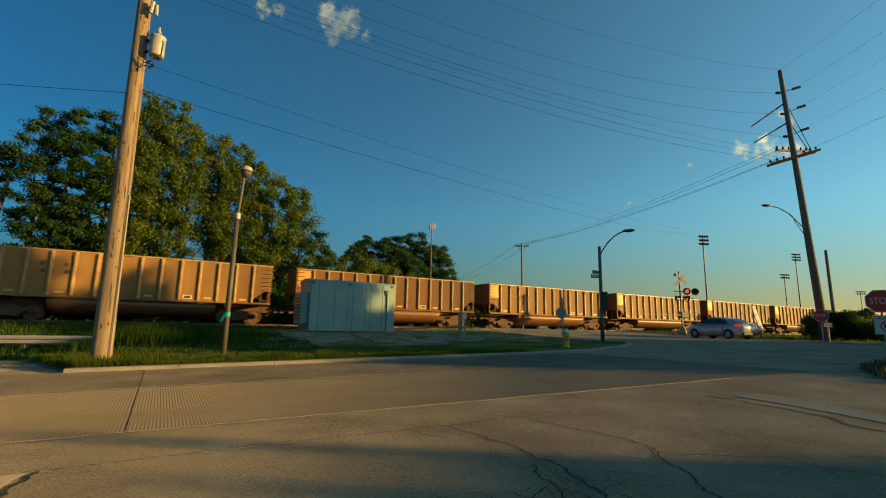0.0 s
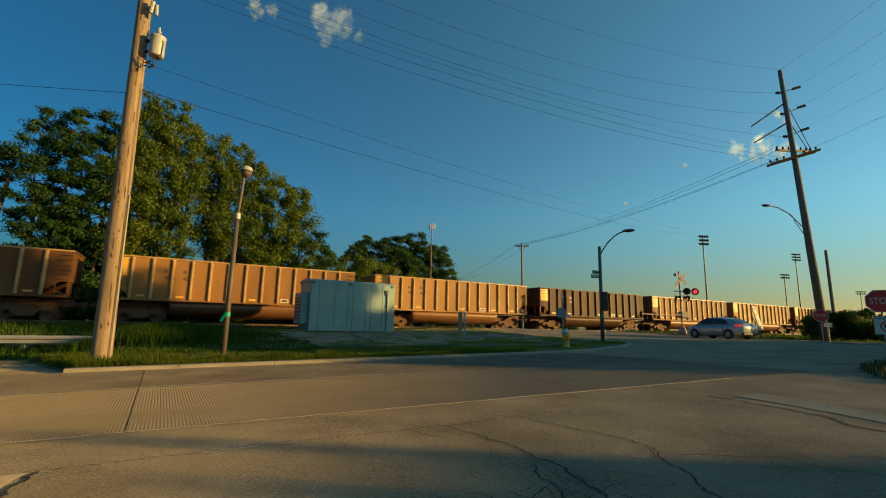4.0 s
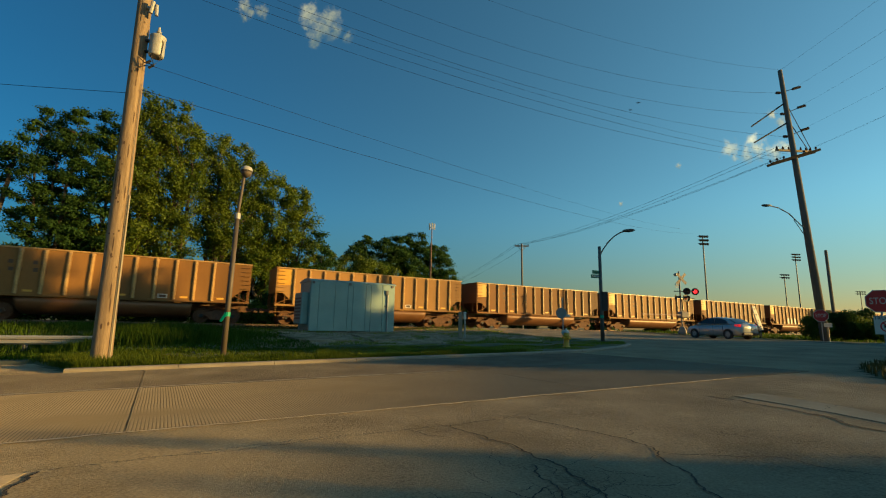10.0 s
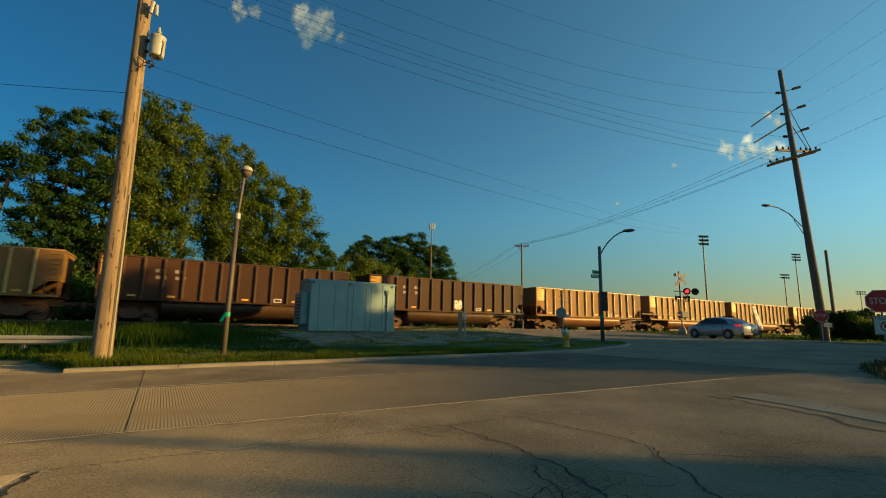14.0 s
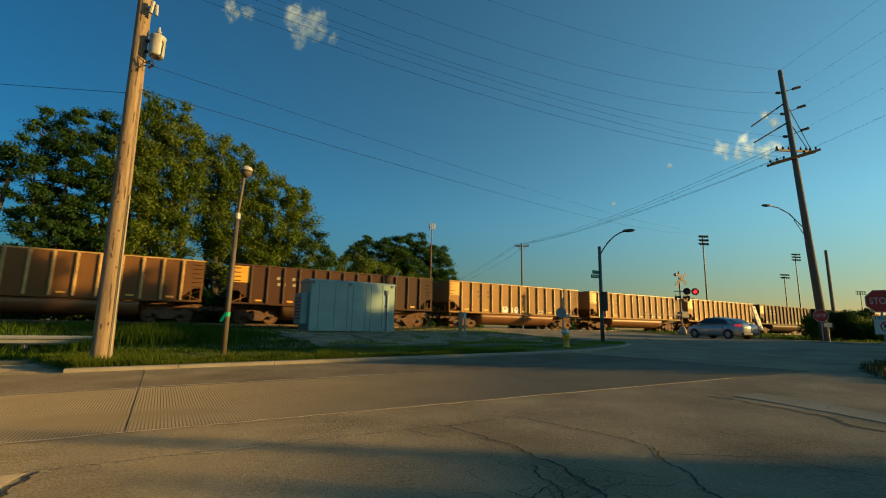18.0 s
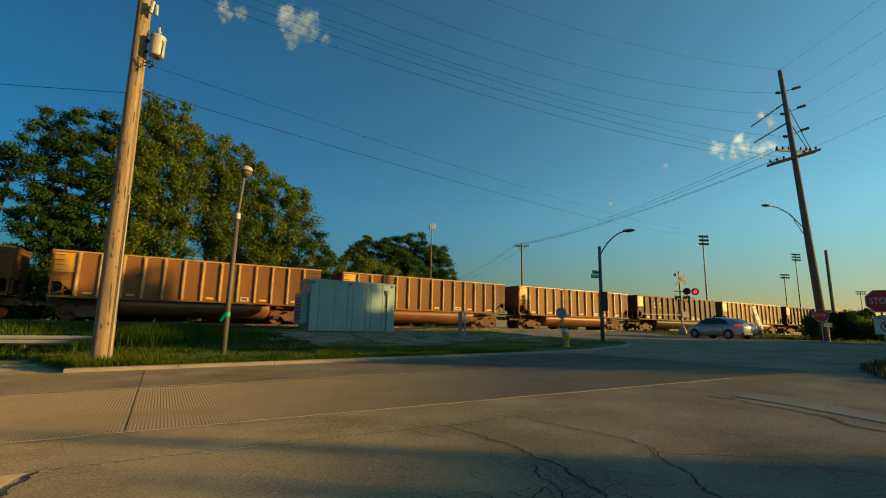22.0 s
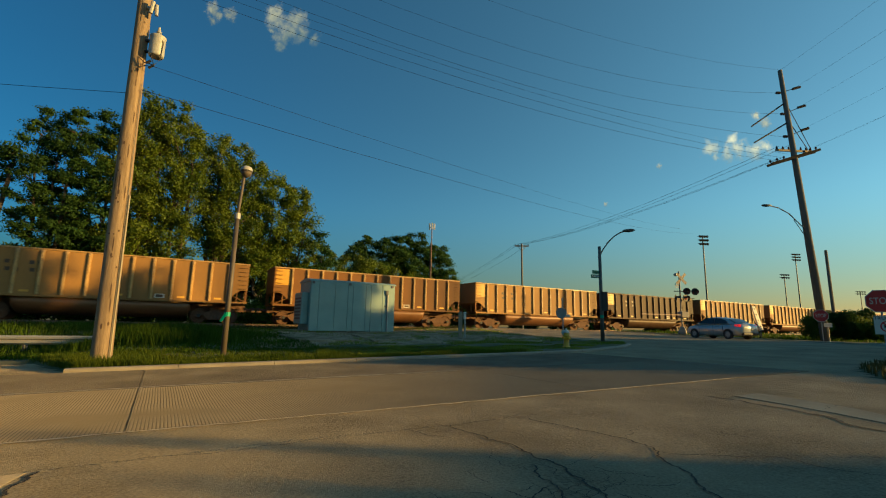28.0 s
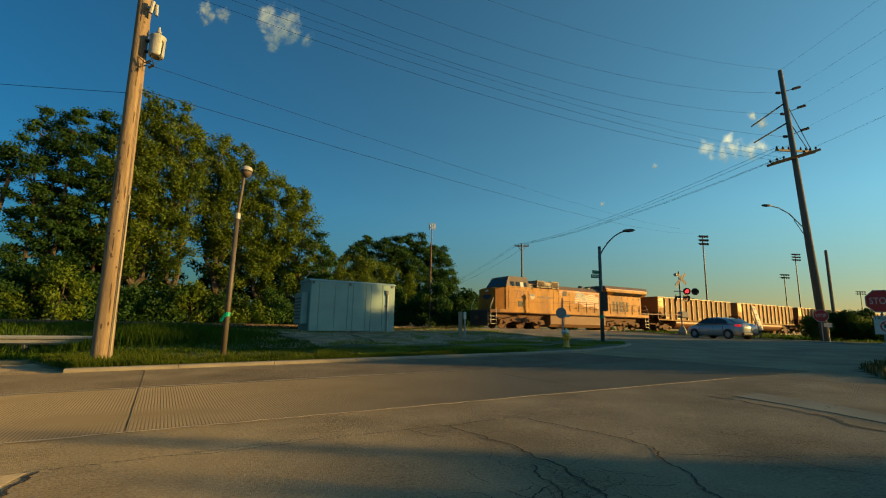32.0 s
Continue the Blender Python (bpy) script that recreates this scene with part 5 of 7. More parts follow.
P2 = (-22.0, 10.0)
for (x, z), sag, r in (((22.9, 12.85), 1.85, 0.010), ((23.4, 13.05), 1.6, 0.010), ((23.6, 14.6), 2.4, 0.010), ((23.6, 16.3), 3.2, 0.009), ((23.5, 17.9), 3.5, 0.009), ((24.05, 19.7), 3.0, 0.008), ((23.9, 13.3), 1.5, 0.008)):
    strung(((x, 29.9, z), (P2[0], P2[1] + (z - 13) * 0.25, z + 2.5), sag), r, "power_line", "dark overhead power line across the sky")
for x, z in ((25.04, 18.4), (25.3, 17.0), (25.35, 15.3), (25.9, 13.9), (25.6, 13.8), (24.05, 19.7)):
    strung(((x, 29.8, z), (x + 0.4, -6, z + 1.0), 0.5), 0.007, "power_line", "dark overhead power line across the sky")
for dx, z in ((0, 12.85), (0.5, 13.0), (0.25, 13.8), (1.0, 13.9)):
    strung(((22.9 + dx, 29.7, z), (13.0 + dx * 1.6, 80, 15.7), 0.9), 0.018, "power_line", "dark overhead power line across the sky")
for x in (-1.25, -0.7, 1.1):
    strung(((14.2 + x, 80, 15.7), (-2 + x, 140, 12.0), 1.2), 0.02, "power_line", "dark overhead power line across the sky")
strung(((-7.94, 11.3, 7.8), (52, 95, 22.5), 0.8), 0.007, "power_line", "dark overhead power line across the sky")
strung(((-8.2, 11.3, 7.12), (52, 92, 21.0), 1.1), 0.009, "power_line", "dark overhead power line across the sky")
strung(((-8.5, 11.3, 7.02), (-45.5, 13.3, 10.8), 0.25), 0.010, "power_line", "dark overhead power line across the sky")

# ---- stadium lights and mast beyond the railway ----
def stadium(x, y, top, width, rows):
    z = ground_z(x, y)
    o = thing("stadium_light", Matrix.Translation((x, y, z)), "tall sports field floodlight mast in the distance", "floodlight", "floodlights of the sports field")
    bm = nb()
    rod(bm, (0, 0, -0.5), (0, 0, top - z), 0.24, 0.13, 8)
    part("mast", bm, GREYMETAL, o)
    for r in range(rows):
        zz = top - z - 0.2 - r * 0.95
        bm = nb()
        box(bm, -width / 2, width / 2, -0.1, 0.1, zz - 0.08, zz + 0.08)
        part("crossbar", bm, GREYMETAL, o)
        for i in range(4):
            bm = nb()
            x0 = -width / 2 + (i + 0.5) * width / 4
            rod(bm, (x0, -0.1, zz + 0.05), (x0, -0.55, zz - 0.2), 0.15, 0.33, 8)
            part("lamp", bm, BLACKSTEEL, o)


stadium(64.3, 110, 24.4, 2.3, 3)
stadium(118.4, 150, 27.3, 2.9, 3)
stadium(114.0, 150, 20.3, 2.9, 2)
stadium(185, 200, 19.8, 4.4, 2)
TW = thing("cell_mast", Matrix.Translation((-1.40, 54, 1.05 + 0.72 * (ground_z(-1.95, 75) - 1.05))) @ Matrix.Diagonal((0.72, 0.72, 0.72, 1)), "slim mast with white antenna panels", "antenna mast")
tz = ground_z(-1.95, 75)
bm = nb()
rod(bm, (0, 0, -0.3), (0, 0, 18 - tz), 0.11, 0.07, 8)
part("mast", bm, surface("rusty_mast_paint", (0.14, 0.075, 0.045), (0.30, 0.20, 0.14), 3, 20, 0.7, bump=0.1), TW)
bm = nb()
rod(bm, (-0.22, 0, 2), (-0.2, 0, 14.7 - tz), 0.06, 0.06, 6)
part("cable_duct", bm, RUST, TW)
for x, y in ((-0.4, 0.2), (0.05, -0.35), (0.4, 0.2)):
    bm = nb()
    box(bm, x - 0.13, x + 0.13, y - 0.08, y + 0.08, 17.0 - tz, 18.1 - tz, 0.03)
    part("antenna_panel", bm, WHITE, TW)
    bm = nb()
    rod(bm, (0, 0, 17.4 - tz), (x, y, 17.4 - tz), 0.03)
    part("antenna_arm", bm, GALV, TW)

# ---- level crossing signal ----
DULLWHITE = surface("dull_weathered_white", (0.20, 0.17, 0.13), (0.36, 0.32, 0.26), 3, 30, 0.7, bump=0.05)
XS = thing("crossing_signal", Matrix.Translation((20.5, 39, 0.84)) @ pose(0, 0, 0, 0, 0, 10), "railway crossing signal with crossbuck and red lamps", "crossing signal")
LENS = surface("dark_red_lens", (0.10, 0.008, 0.006), (0.16, 0.012, 0.01), 8, 40, 0.75, bump=0, spec=0.1)
LIT = glow("lit_red_lens", (1.0, 0.012, 0.02), 2.6)
bm = nb()
rod(bm, (0, 0, 0), (0, 0, 5.25), 0.07, 0.06, 10)
part("mast", bm, DULLWHITE, XS)
bm = nb()
loft(bm, [[(r * math.cos(a), r * math.sin(a), z) for a in np.linspace(0, 2 * math.pi, 4, endpoint=False)] for r, z in ((0.42, -0.3), (0.42, 0.12), (0.22, 0.5), (0.16, 0.55))])
part("base", bm, DULLWHITE, XS, "dull white junction base")
for sg in (-1, 1):
    bm = nb()
    box(bm, -0.61, 0.61, -0.115, -0.10, -0.115, 0.115)
    o = part("crossbuck_blade", bm, DULLWHITE, XS, "dull white crossbuck blade")
    o.location, o.rotation_euler = (0.12, -0.012 * sg, 4.62), (0, radians(45 * sg), 0)
bm = nb()
box(bm, -0.55, 0.85, -0.03, 0.03, 3.50, 3.56)
part("lamp_arm", bm, BLACKSTEEL, XS)


FLASH_BLADES = []


def signal_lamp(x, y, z, turn, lit):
    bm = nb()
    rod(bm, (0, 0.03, 0), (0, 0.0, 0), 0.30, 0.30, 24)
    o = part("lamp_backing", bm, BLACKSTEEL, XS, "round black lamp background")
    o.location, o.rotation_euler = (x, y, z), (0, 0, radians(turn))
    bm = nb()
    rod(bm, (0, 0.0, 0), (0, -0.02, 0), 0.155, 0.15, 20)
    part("lens", bm, LIT if lit else LENS, o, "glowing red lens" if lit else "dark red lens")
    bm = nb()
    k = 10
    inner = [[(0.17 * math.cos(a), yy, 0.17 * math.sin(a)) for a in np.linspace(0.1, math.pi - 0.1, k)] for yy in (0.0, -0.32)]
    loft(bm, inner, close=False, cap=False)
    part("hood", bm, BLACKSTEEL, o)
    if lit:
        # added dark blade: turning over the lens, it stands in for switching off
        bm = nb()
        rod(bm, (0, -0.002, 0), (0, 0.002, 0), 0.172, 0.172, 20)
        FLASH_BLADES.append(part("shutter", bm, BLACKSTEEL, o, "added dark blade that covers the lens between flashes"))
    return o


signal_lamp(0.55, -0.15, 3.54, -25, True)
signal_lamp(1.35, -0.15, 3.54, -25, True)
signal_lamp(-0.35, 0.1, 2.95, 40, False)
signal_lamp(0.35, -0.2, 2.95, 15, False)
signal_lamp(0.7, 0.15, 2.95, 120, False)
bm = nb()
box(bm, -0.5, 1.35, -0.03, 0.03, 2.93, 2.98)
part("lamp_arm", bm, BLACKSTEEL, XS)
bm = nb()
box(bm, -0.45, 0.0, -0.03, 0.03, 4.05, 4.10)
for i in range(3):
    box(bm, -0.42, -0.05, -0.03, 0.0, 3.85 + i * 0.14, 3.92 + i * 0.14)
part("side_sign", bm, GALV, XS)
bm = nb()
bmesh.ops.create_icosphere(bm, subdivisions=2, radius=0.15, matrix=Matrix.Translation((-0.35, 0, 4.95)))
box(bm, -0.35, 0, -0.02, 0.02, 4.93, 4.97)
part("bell", bm, GALV, XS)
bm = nb()
box(bm, -0.25, 0.45, -0.35, 0.25, 1.25, 1.80, 0.06)
part("gate_mechanism", bm, DULLWHITE, XS, "dull white gate mechanism box")
bm = nb()
box(bm, -3.9, 0.0, -0.30, -0.25, 1.46, 1.54)
part("gate_arm", bm, surface("striped_arm_paint", (0.30, 0.10, 0.05), (0.45, 0.36, 0.28), 1.2, 20, 0.6, bump=0), XS, "lowered thin gate arm")
GB = thing("leaning_gate_board", Matrix.Translation((23.75, 34.2, 0.75)) @ pose(0, 0, 0, 0, 0, 18), "white slotted board leaning by the tracks", "board")
bm = nb()
prism(bm, [(-0.62, 2.17), (-0.32, 2.2), (0.36, 0.45), (-0.03, 0.4)], -0.04, 0.04)
part("board", bm, WHITE, GB)
for i in range(4):
    bm = nb()
    q = Vector((-0.42, 0, 2.0)).lerp(Vector((0.08, 0, 0.6)), i / 3.3)
    box(bm, q.x - 0.06, q.x + 0.06, -0.048, -0.03, q.z - 0.05, q.z + 0.05)
    part("slot", bm, GREYMETAL, GB)
bm = nb()
rod(bm, (0.1, 0.0, -0.1), (0.1, 0.0, 0.6), 0.05)
rod(bm, (0.1, 0.05, -0.1), (-0.3, 0.3, 1.6), 0.03)
part("stand", bm, GREYMETAL, GB)

# ---- signs by the street ----
RED = surface("red_sign_face", (0.40, 0.016, 0.014), (0.54, 0.026, 0.022), 3, 30, 0.5, bump=0.02)


def text_mesh(body, size, depth=0.003):
    cu = bpy.data.curves.new("letters", "FONT")
    cu.body, cu.size, cu.extrude, cu.align_x, cu.align_y = body, size, depth, "CENTER", "CENTER"
    ob = bpy.data.objects.new("letters", cu)
    me = bpy.data.meshes.new_from_object(ob)
    bpy.data.objects.remove(ob)
    return me


def lettering(body, size, m, material, parent, name="letters"):
    me = text_mesh(body, size)
    me.transform(m)
    me.materials.append(material)
    o = new(name, me)
    o.parent = parent
    return o


def stop_sign(m, width, height, label):
    o = thing("stop_sign", m, label, "road sign", "stop signs")
    bm = nb()
    rod(bm, (0, 0.04, -0.3), (0, 0.04, height + width / 2 - 0.03), 0.03, 0.03, 6)
    part("post", bm, GALV, o)
    for k, (r, y, mt, nm) in enumerate(((width / 2 * 1.0824, 0.0, WHITE, "sign_border"), (width / 2 * 1.02, -0.006, RED, "sign_face"))):
        bm = nb()
        prism(bm, [(r * math.cos(radians(22.5 + 45 * i)), height + r * math.sin(radians(22.5 + 45 * i))) for i in range(8)], y - 0.004, y + 0.004)
        part(nm, bm, mt, o)
    lettering("STOP", width * 0.42, Matrix.Translation((0, -0.013, height)) @ pose(0, 0, 0, 90, 0, 0) @ Matrix.Diagonal((0.72, 1, 1, 1)), WHITE, o)
    return o


S1 = stop_sign(Matrix.Translation((14.98, 15.5, ground_z(14.98, 15.5))) @ pose(0, 0, 0, 0, 0, -43), 0.76, 2.18 - ground_z(14.98, 15.5), "red stop sign on a steel post")
S2 = stop_sign(Matrix.Translation((22.45, 27.0, ground_z(22.45, 27.0))) @ pose(0, 0, 0, 0, 0, -36), 0.70, 2.08 - ground_z(22.45, 27.0), "smaller red stop sign by the dark pole")
zb = ground_z(14.98, 15.5)
TS = thing("truck_sign", Matrix.Translation((14.98, 15.5, 0)) @ pose(0, -0.02, 0, 0, 0, -43), "white no trucks sign below the stop sign", "road sign")
bm = nb()
box(bm, -0.24, 0.36, -0.008, 0.008, 1.06, 1.68, 0.0)
part("plate", bm, WHITE, TS)
bm = nb()
rod(bm, (0.06, 0.045, zb - 0.2), (0.06, 0.045, 1.7), 0.028, 0.028, 6)
part("post", bm, GALV, TS)
lettering("TRUCKS", 0.16, Matrix.Translation((0.06, -0.012, 1.60)) @ pose(0, 0, 0, 90, 0, 0), BLACKSTEEL, TS)
bm = nb()
for i in range(24):
    a0, a1 = i * math.pi / 12, (i + 1) * math.pi / 12
    vs = [bm.verts.new((0.09 + r * math.cos(a), -0.012, 1.32 + r * math.sin(a))) for r, a in ((0.15, a0), (0.19, a0), (0.19, a1), (0.15, a1))]
    bm.faces.new(vs)
prism(bm, [(-0.03, 1.43), (0.0, 1.46), (0.21, 1.21), (0.18, 1.18)], -0.013, -0.011)
part("red_ring", bm, RED, TS)
bm = nb()
box(bm, 0.0, 0.16, -0.011, -0.009, 1.28, 1.37)
part("truck_symbol", bm, BLACKSTEEL, TS)
SS = thing("small_sign", Matrix.Translation((22.9, 27.1, ground_z(22.9, 27.1))) @ pose(0, 0, 0, 0, 0, -36), "small white sign plate on a post", "road sign")
bm = nb()
box(bm, -0.19, 0.19, -0.01, 0.01, 0.86, 1.10)
part("plate", bm, WHITE, SS)
bm = nb()
rod(bm, (0, 0.03, -0.2), (0, 0.03, 1.1), 0.025)
part("post", bm, GALV, SS)
# ---- silver sedan ----
SILVER = surface("silver_car_paint", (0.36, 0.39, 0.40), (0.43, 0.46, 0.47), 2, 200, 0.25, 0.35, bump=0.0)
TYRE = surface("tyre_rubber", (0.012, 0.012, 0.012), (0.025, 0.025, 0.025), 8, 40, 0.85, bump=0.1)
CARGLASS = glass("dark_car_glass", (0.015, 0.02, 0.025), 0.04)
TAIL = surface("red_tail_lens", (0.30, 0.01, 0.01), (0.42, 0.02, 0.02), 6, 30, 0.2, bump=0)
TAILGLOW = glow("lit_tail_lens", (0.85, 0.015, 0.02), 0.35)
PLASTIC = surface("black_plastic", (0.012, 0.012, 0.013), (0.025, 0.025, 0.026), 6, 40, 0.6, bump=0.05)


def sedan(m):
    """A four-door saloon, nose towards +x."""
    car = thing("silver_sedan", m, "silver four-door sedan waiting at the crossing", "car")
    # half width, floor, shoulder by length
    secs = [(-2.25, 0.60, 0.42, 0.80), (-2.18, 0.76, 0.30, 0.98), (-1.95, 0.85, 0.25, 1.03), (-1.5, 0.895, 0.22, 1.00), (-0.8, 0.91, 0.20, 0.95), (0.0, 0.91, 0.20, 0.93), (0.9, 0.905, 0.20, 0.93),
            (1.45, 0.89, 0.22, 0.90), (1.9, 0.84, 0.26, 0.80), (2.15, 0.72, 0.32, 0.68), (2.27, 0.52, 0.40, 0.56)]
    bm = nb()
    rings = []
    for x, w, z0, z1 in secs:
        zm = (z0 + z1) / 2
        rings.append([(x, -w * 0.86, z0), (x, -w, z0 + 0.12), (x, -w * 1.01, zm), (x, -w * 0.97, z1 - 0.09), (x, -w * 0.86, z1), (x, 0, z1 + 0.035),
                      (x, w * 0.86, z1), (x, w * 0.97, z1 - 0.09), (x, w * 1.01, zm), (x, w, z0 + 0.12), (x, w * 0.86, z0), (x, 0, z0)])
    loft(bm, rings)
    part("body", bm, SILVER, car, "", True)
    bm = nb()
    cab = [(-1.75, 0.74, 1.02, 1.04), (-1.2, 0.74, 0.99, 1.33), (-0.6, 0.72, 0.96, 1.45), (0.0, 0.72, 0.95, 1.475), (0.45, 0.72, 0.94, 1.43), (0.9, 0.74, 0.94, 1.20), (1.35, 0.76, 0.92, 0.96)]
    rings = []
    for x, w, z0, z1 in cab:
        ti = w - 0.22 * max(0, (z1 - z0)) / 0.5
        rings.append([(x, -w - 0.06, z0), (x, -ti * 1.02, z1 - 0.05), (x, -ti * 0.85, z1), (x, 0, z1 + 0.02), (x, ti * 0.85, z1), (x, ti * 1.02, z1 - 0.05), (x, w + 0.06, z0)])
    loft(bm, rings)
    part("roof", bm, SILVER, car, "", True)
    # glazing: side windows, windscreen, rear window
    for sy in (-1, 1):
        for nm, quad in (("side_window", [(-1.2, 1.03, 1.28), (-0.62, 1.0, 1.39), (-0.25, 1.0, 1.42), (-0.25, 0.99, 1.0)]), ("side_window", [(-0.18, 1.0, 1.42), (0.35, 0.99, 1.39), (0.98, 0.98, 1.06), (-0.18, 0.98, 0.98)])):
            bm = nb()
            pts = []
            x0, lo, hi = quad[0]
            if quad[0][0] < -1:
                outline = [(-1.28, 1.04), (-1.02, 1.27), (-0.62, 1.385), (-0.24, 1.41), (-0.24, 1.0)]
            else:
                outline = [(-0.17, 1.0), (-0.17, 1.41), (0.28, 1.385), (0.62, 1.27), (1.02, 1.03)]
            for x, z in outline:
                y = 0.815 - 0.40 * (z - 0.96)
                pts.append((x, sy * (y + 0.012), z))
            vs = [bm.verts.new(p) for p in pts]
            bm.faces.new(vs)
            vs2 = [bm.verts.new((p[0], p[1] - sy * 0.03, p[2])) for p in pts]
            bm.faces.new(list(reversed(vs2)))
            for i in range(len(vs)):
                bm.faces.new((vs[i], vs[(i + 1) % len(vs)], vs2[(i + 1) % len(vs)], vs2[i]))
            bmesh.ops.recalc_face_normals(bm, faces=bm.faces)
            part(nm, bm, CARGLASS, car)
    for nm, prof in (("rear_window", [(-1.72, 1.065, 0.66), (-1.45, 1.215, 0.60), (-1.18, 1.355, 0.55)]), ("windscreen", [(1.28, 1.01, 0.70), (0.88, 1.23, 0.62), (0.5, 1.425, 0.55)])):
        bm = nb()
        rows = []
        for x, z, w in prof:
            rows.append([bm.verts.new((x + (0.012 if nm == "windscreen" else -0.012), w * t, z + 0.02 + 0.015 * (1 - t * t))) for t in (-1, -0.5, 0, 0.5, 1)])
        for r0, r1 in zip(rows, rows[1:]):
            for i in range(4):
                bm.faces.new((r0[i], r0[i + 1], r1[i + 1], r1[i]))
        bmesh.ops.recalc_face_normals(bm, faces=bm.faces)
        part(nm, bm, CARGLASS, car, "", True)
    for x in (-1.32, 1.33):
        for sy in (-1, 1):
            bm = nb()
            loft(bm, [[(r * math.cos(a), y, r * math.sin(a)) for a in np.linspace(0, 2 * math.pi, 24, endpoint=False)] for r, y in ((0.20, -0.10), (0.29, -0.105), (0.318, -0.08), (0.32, 0.08), (0.29, 0.105), (0.20, 0.10))])
            w = part("wheel", bm, TYRE, car)
            w.location = (x, sy * 0.835, 0.32)
            bm = nb()
            loft(bm, [[(max(r, 0.003) * math.cos(a), sy * y, max(r, 0.003) * math.sin(a)) for a in np.linspace(0, 2 * math.pi, 20, endpoint=False)] for r, y in ((0.205, 0.06), (0.205, 0.105), (0.18, 0.098), (0.06, 0.11), (0.0, 0.115))])
            part("rim", bm, GALV, w, "grey wheel cover")
            bm = nb()
            a_, b_ = sorted((sy * 0.86, sy * 0.927))
            rod(bm, (0, a_, 0.0), (0, b_, 0.0), 0.355, 0.355, 26)
            arch = part("wheel_arch", bm, PLASTIC, car)
            arch.location = (x, 0, 0.33)
    for sy in (-1, 1):
        bm = nb()
        loft(bm, [[(-2.21, sy * 0.50, 0.82), (-2.21, sy * 0.50, 0.95), (-2.14, sy * 0.52, 0.97)], [(-2.17, sy * 0.76, 0.80), (-2.15, sy * 0.76, 0.96), (-2.1, sy * 0.74, 0.98)], [(-1.82, sy * 0.892, 0.86), (-1.80, sy * 0.868, 0.97), (-1.8, sy * 0.85, 0.97)]])
        part("tail_light", bm, TAILGLOW if sy > 0 else TAILGLOW, car, "lit red tail light")
        bm = nb()
        box(bm, 0.80, 0.95, min(sy * 0.86, sy * 1.02), max(sy * 0.86, sy * 1.02), 0.95, 1.08, 0.03)
        part("mirror", bm, SILVER, car)
        bm = nb()
        loft(bm, [[(2.12, sy * 0.60, 0.60), (2.10, sy * 0.60, 0.72), (2.0, sy * 0.60, 0.74)], [(1.85, sy * 0.85, 0.62), (1.82, sy * 0.845, 0.76), (1.75, sy * 0.82, 0.78)]])
        part("headlight", bm, WHITE, car)
        for x in (-0.55, 0.42):
            bm = nb()
            box(bm, x - 0.10, x + 0.10, min(sy * 0.885, sy * 0.935), max(sy * 0.885, sy * 0.935), 0.83, 0.86, 0.008)
            part("door_handle", bm, SILVER, car)
        for x in (-0.95, -0.2, 0.92):
            bm = nb()
            box(bm, x - 0.006, x + 0.006, min(sy * 0.90, sy * 0.921), max(sy * 0.90, sy * 0.921), 0.32, 0.90)
            part("door_gap", bm, PLASTIC, car)
    bm = nb()
    box(bm, -2.30, -2.1, -0.72, 0.72, 0.28, 0.46, 0.05)
    part("bumper", bm, PLASTIC, car)
    bm = nb()
    box(bm, -2.262, -2.24, -0.16, 0.16, 0.62, 0.72)
    for i in range(5):
        box(bm, -2.267, -2.262, -0.12 + i * 0.052, -0.09 + i * 0.052, 0.64, 0.70, 0, 1)
    part("number_plate", bm, [WHITE, PLASTIC], car, "plate with plain bars")
    for sy in (-0.35, 0.35):
        bm = nb()
        box(bm, -0.25, -0.12, sy - 0.13, sy + 0.13, 0.9, 1.22, 0.04)
        part("headrest", bm, PLASTIC, car)
    return car


CARZ = road_z(19.75, 32.5)
SEDAN = sedan(Matrix.Translation((19.75, 32.5, CARZ)) @ pose(0, 0, 0, 0, 0, 109))

# ---- locomotive ----
LOCOYELLOW = surface("loco_yellow_paint", (0.22, 0.09, 0.011), (0.43, 0.195, 0.02), 1.3, 9, 0.55, 0.0, spec=0.2, bump=0.05, speck=0.9, streak=(1, 1, 0.3), dirt=(0.11, 0.038, 0.012), dirt_amount=0.9)
LOCOGREY = surface("loco_grey_paint", (0.07, 0.045, 0.03), (0.12, 0.085, 0.06), 0.8, 14, 0.55, 0.0, bump=0.05, dirt=(0.08, 0.065, 0.05))
LOCORED = surface("loco_red_paint", (0.22, 0.016, 0.008), (0.32, 0.026, 0.013), 2, 20, 0.5, bump=0.02)
TANKPAINT = surface("dusty_tank_paint", (0.12, 0.06, 0.028), (0.22, 0.115, 0.055), 0.8, 14, 0.7, 0.0, bump=0.1, dirt=(0.09, 0.055, 0.035))
NUMBERRED = surface("dark_red_numeral_paint", (0.09, 0.010, 0.007), (0.14, 0.016, 0.010), 2, 20, 0.55, bump=0)
NAVY = surface("navy_paint", (0.012, 0.018, 0.055), (0.022, 0.03, 0.09), 3, 20, 0.5, bump=0)
ROOFBOX = surface("grimy_roof_box_paint", (0.13, 0.10, 0.07), (0.30, 0.25, 0.18), 2, 14, 0.6, bump=0.05, dirt=(0.07, 0.03, 0.015), dirt_amount=0.7)
FLAGWHITE = surface("faded_white_paint", (0.24, 0.19, 0.14), (0.34, 0.28, 0.21), 3, 20, 0.55, bump=0)


def ybox(bm, x0, x1, w, z0, z1, bevel=0.0, mi=0):
    return box(bm, x0, x1, -w, w, z0, z1, bevel, mi)


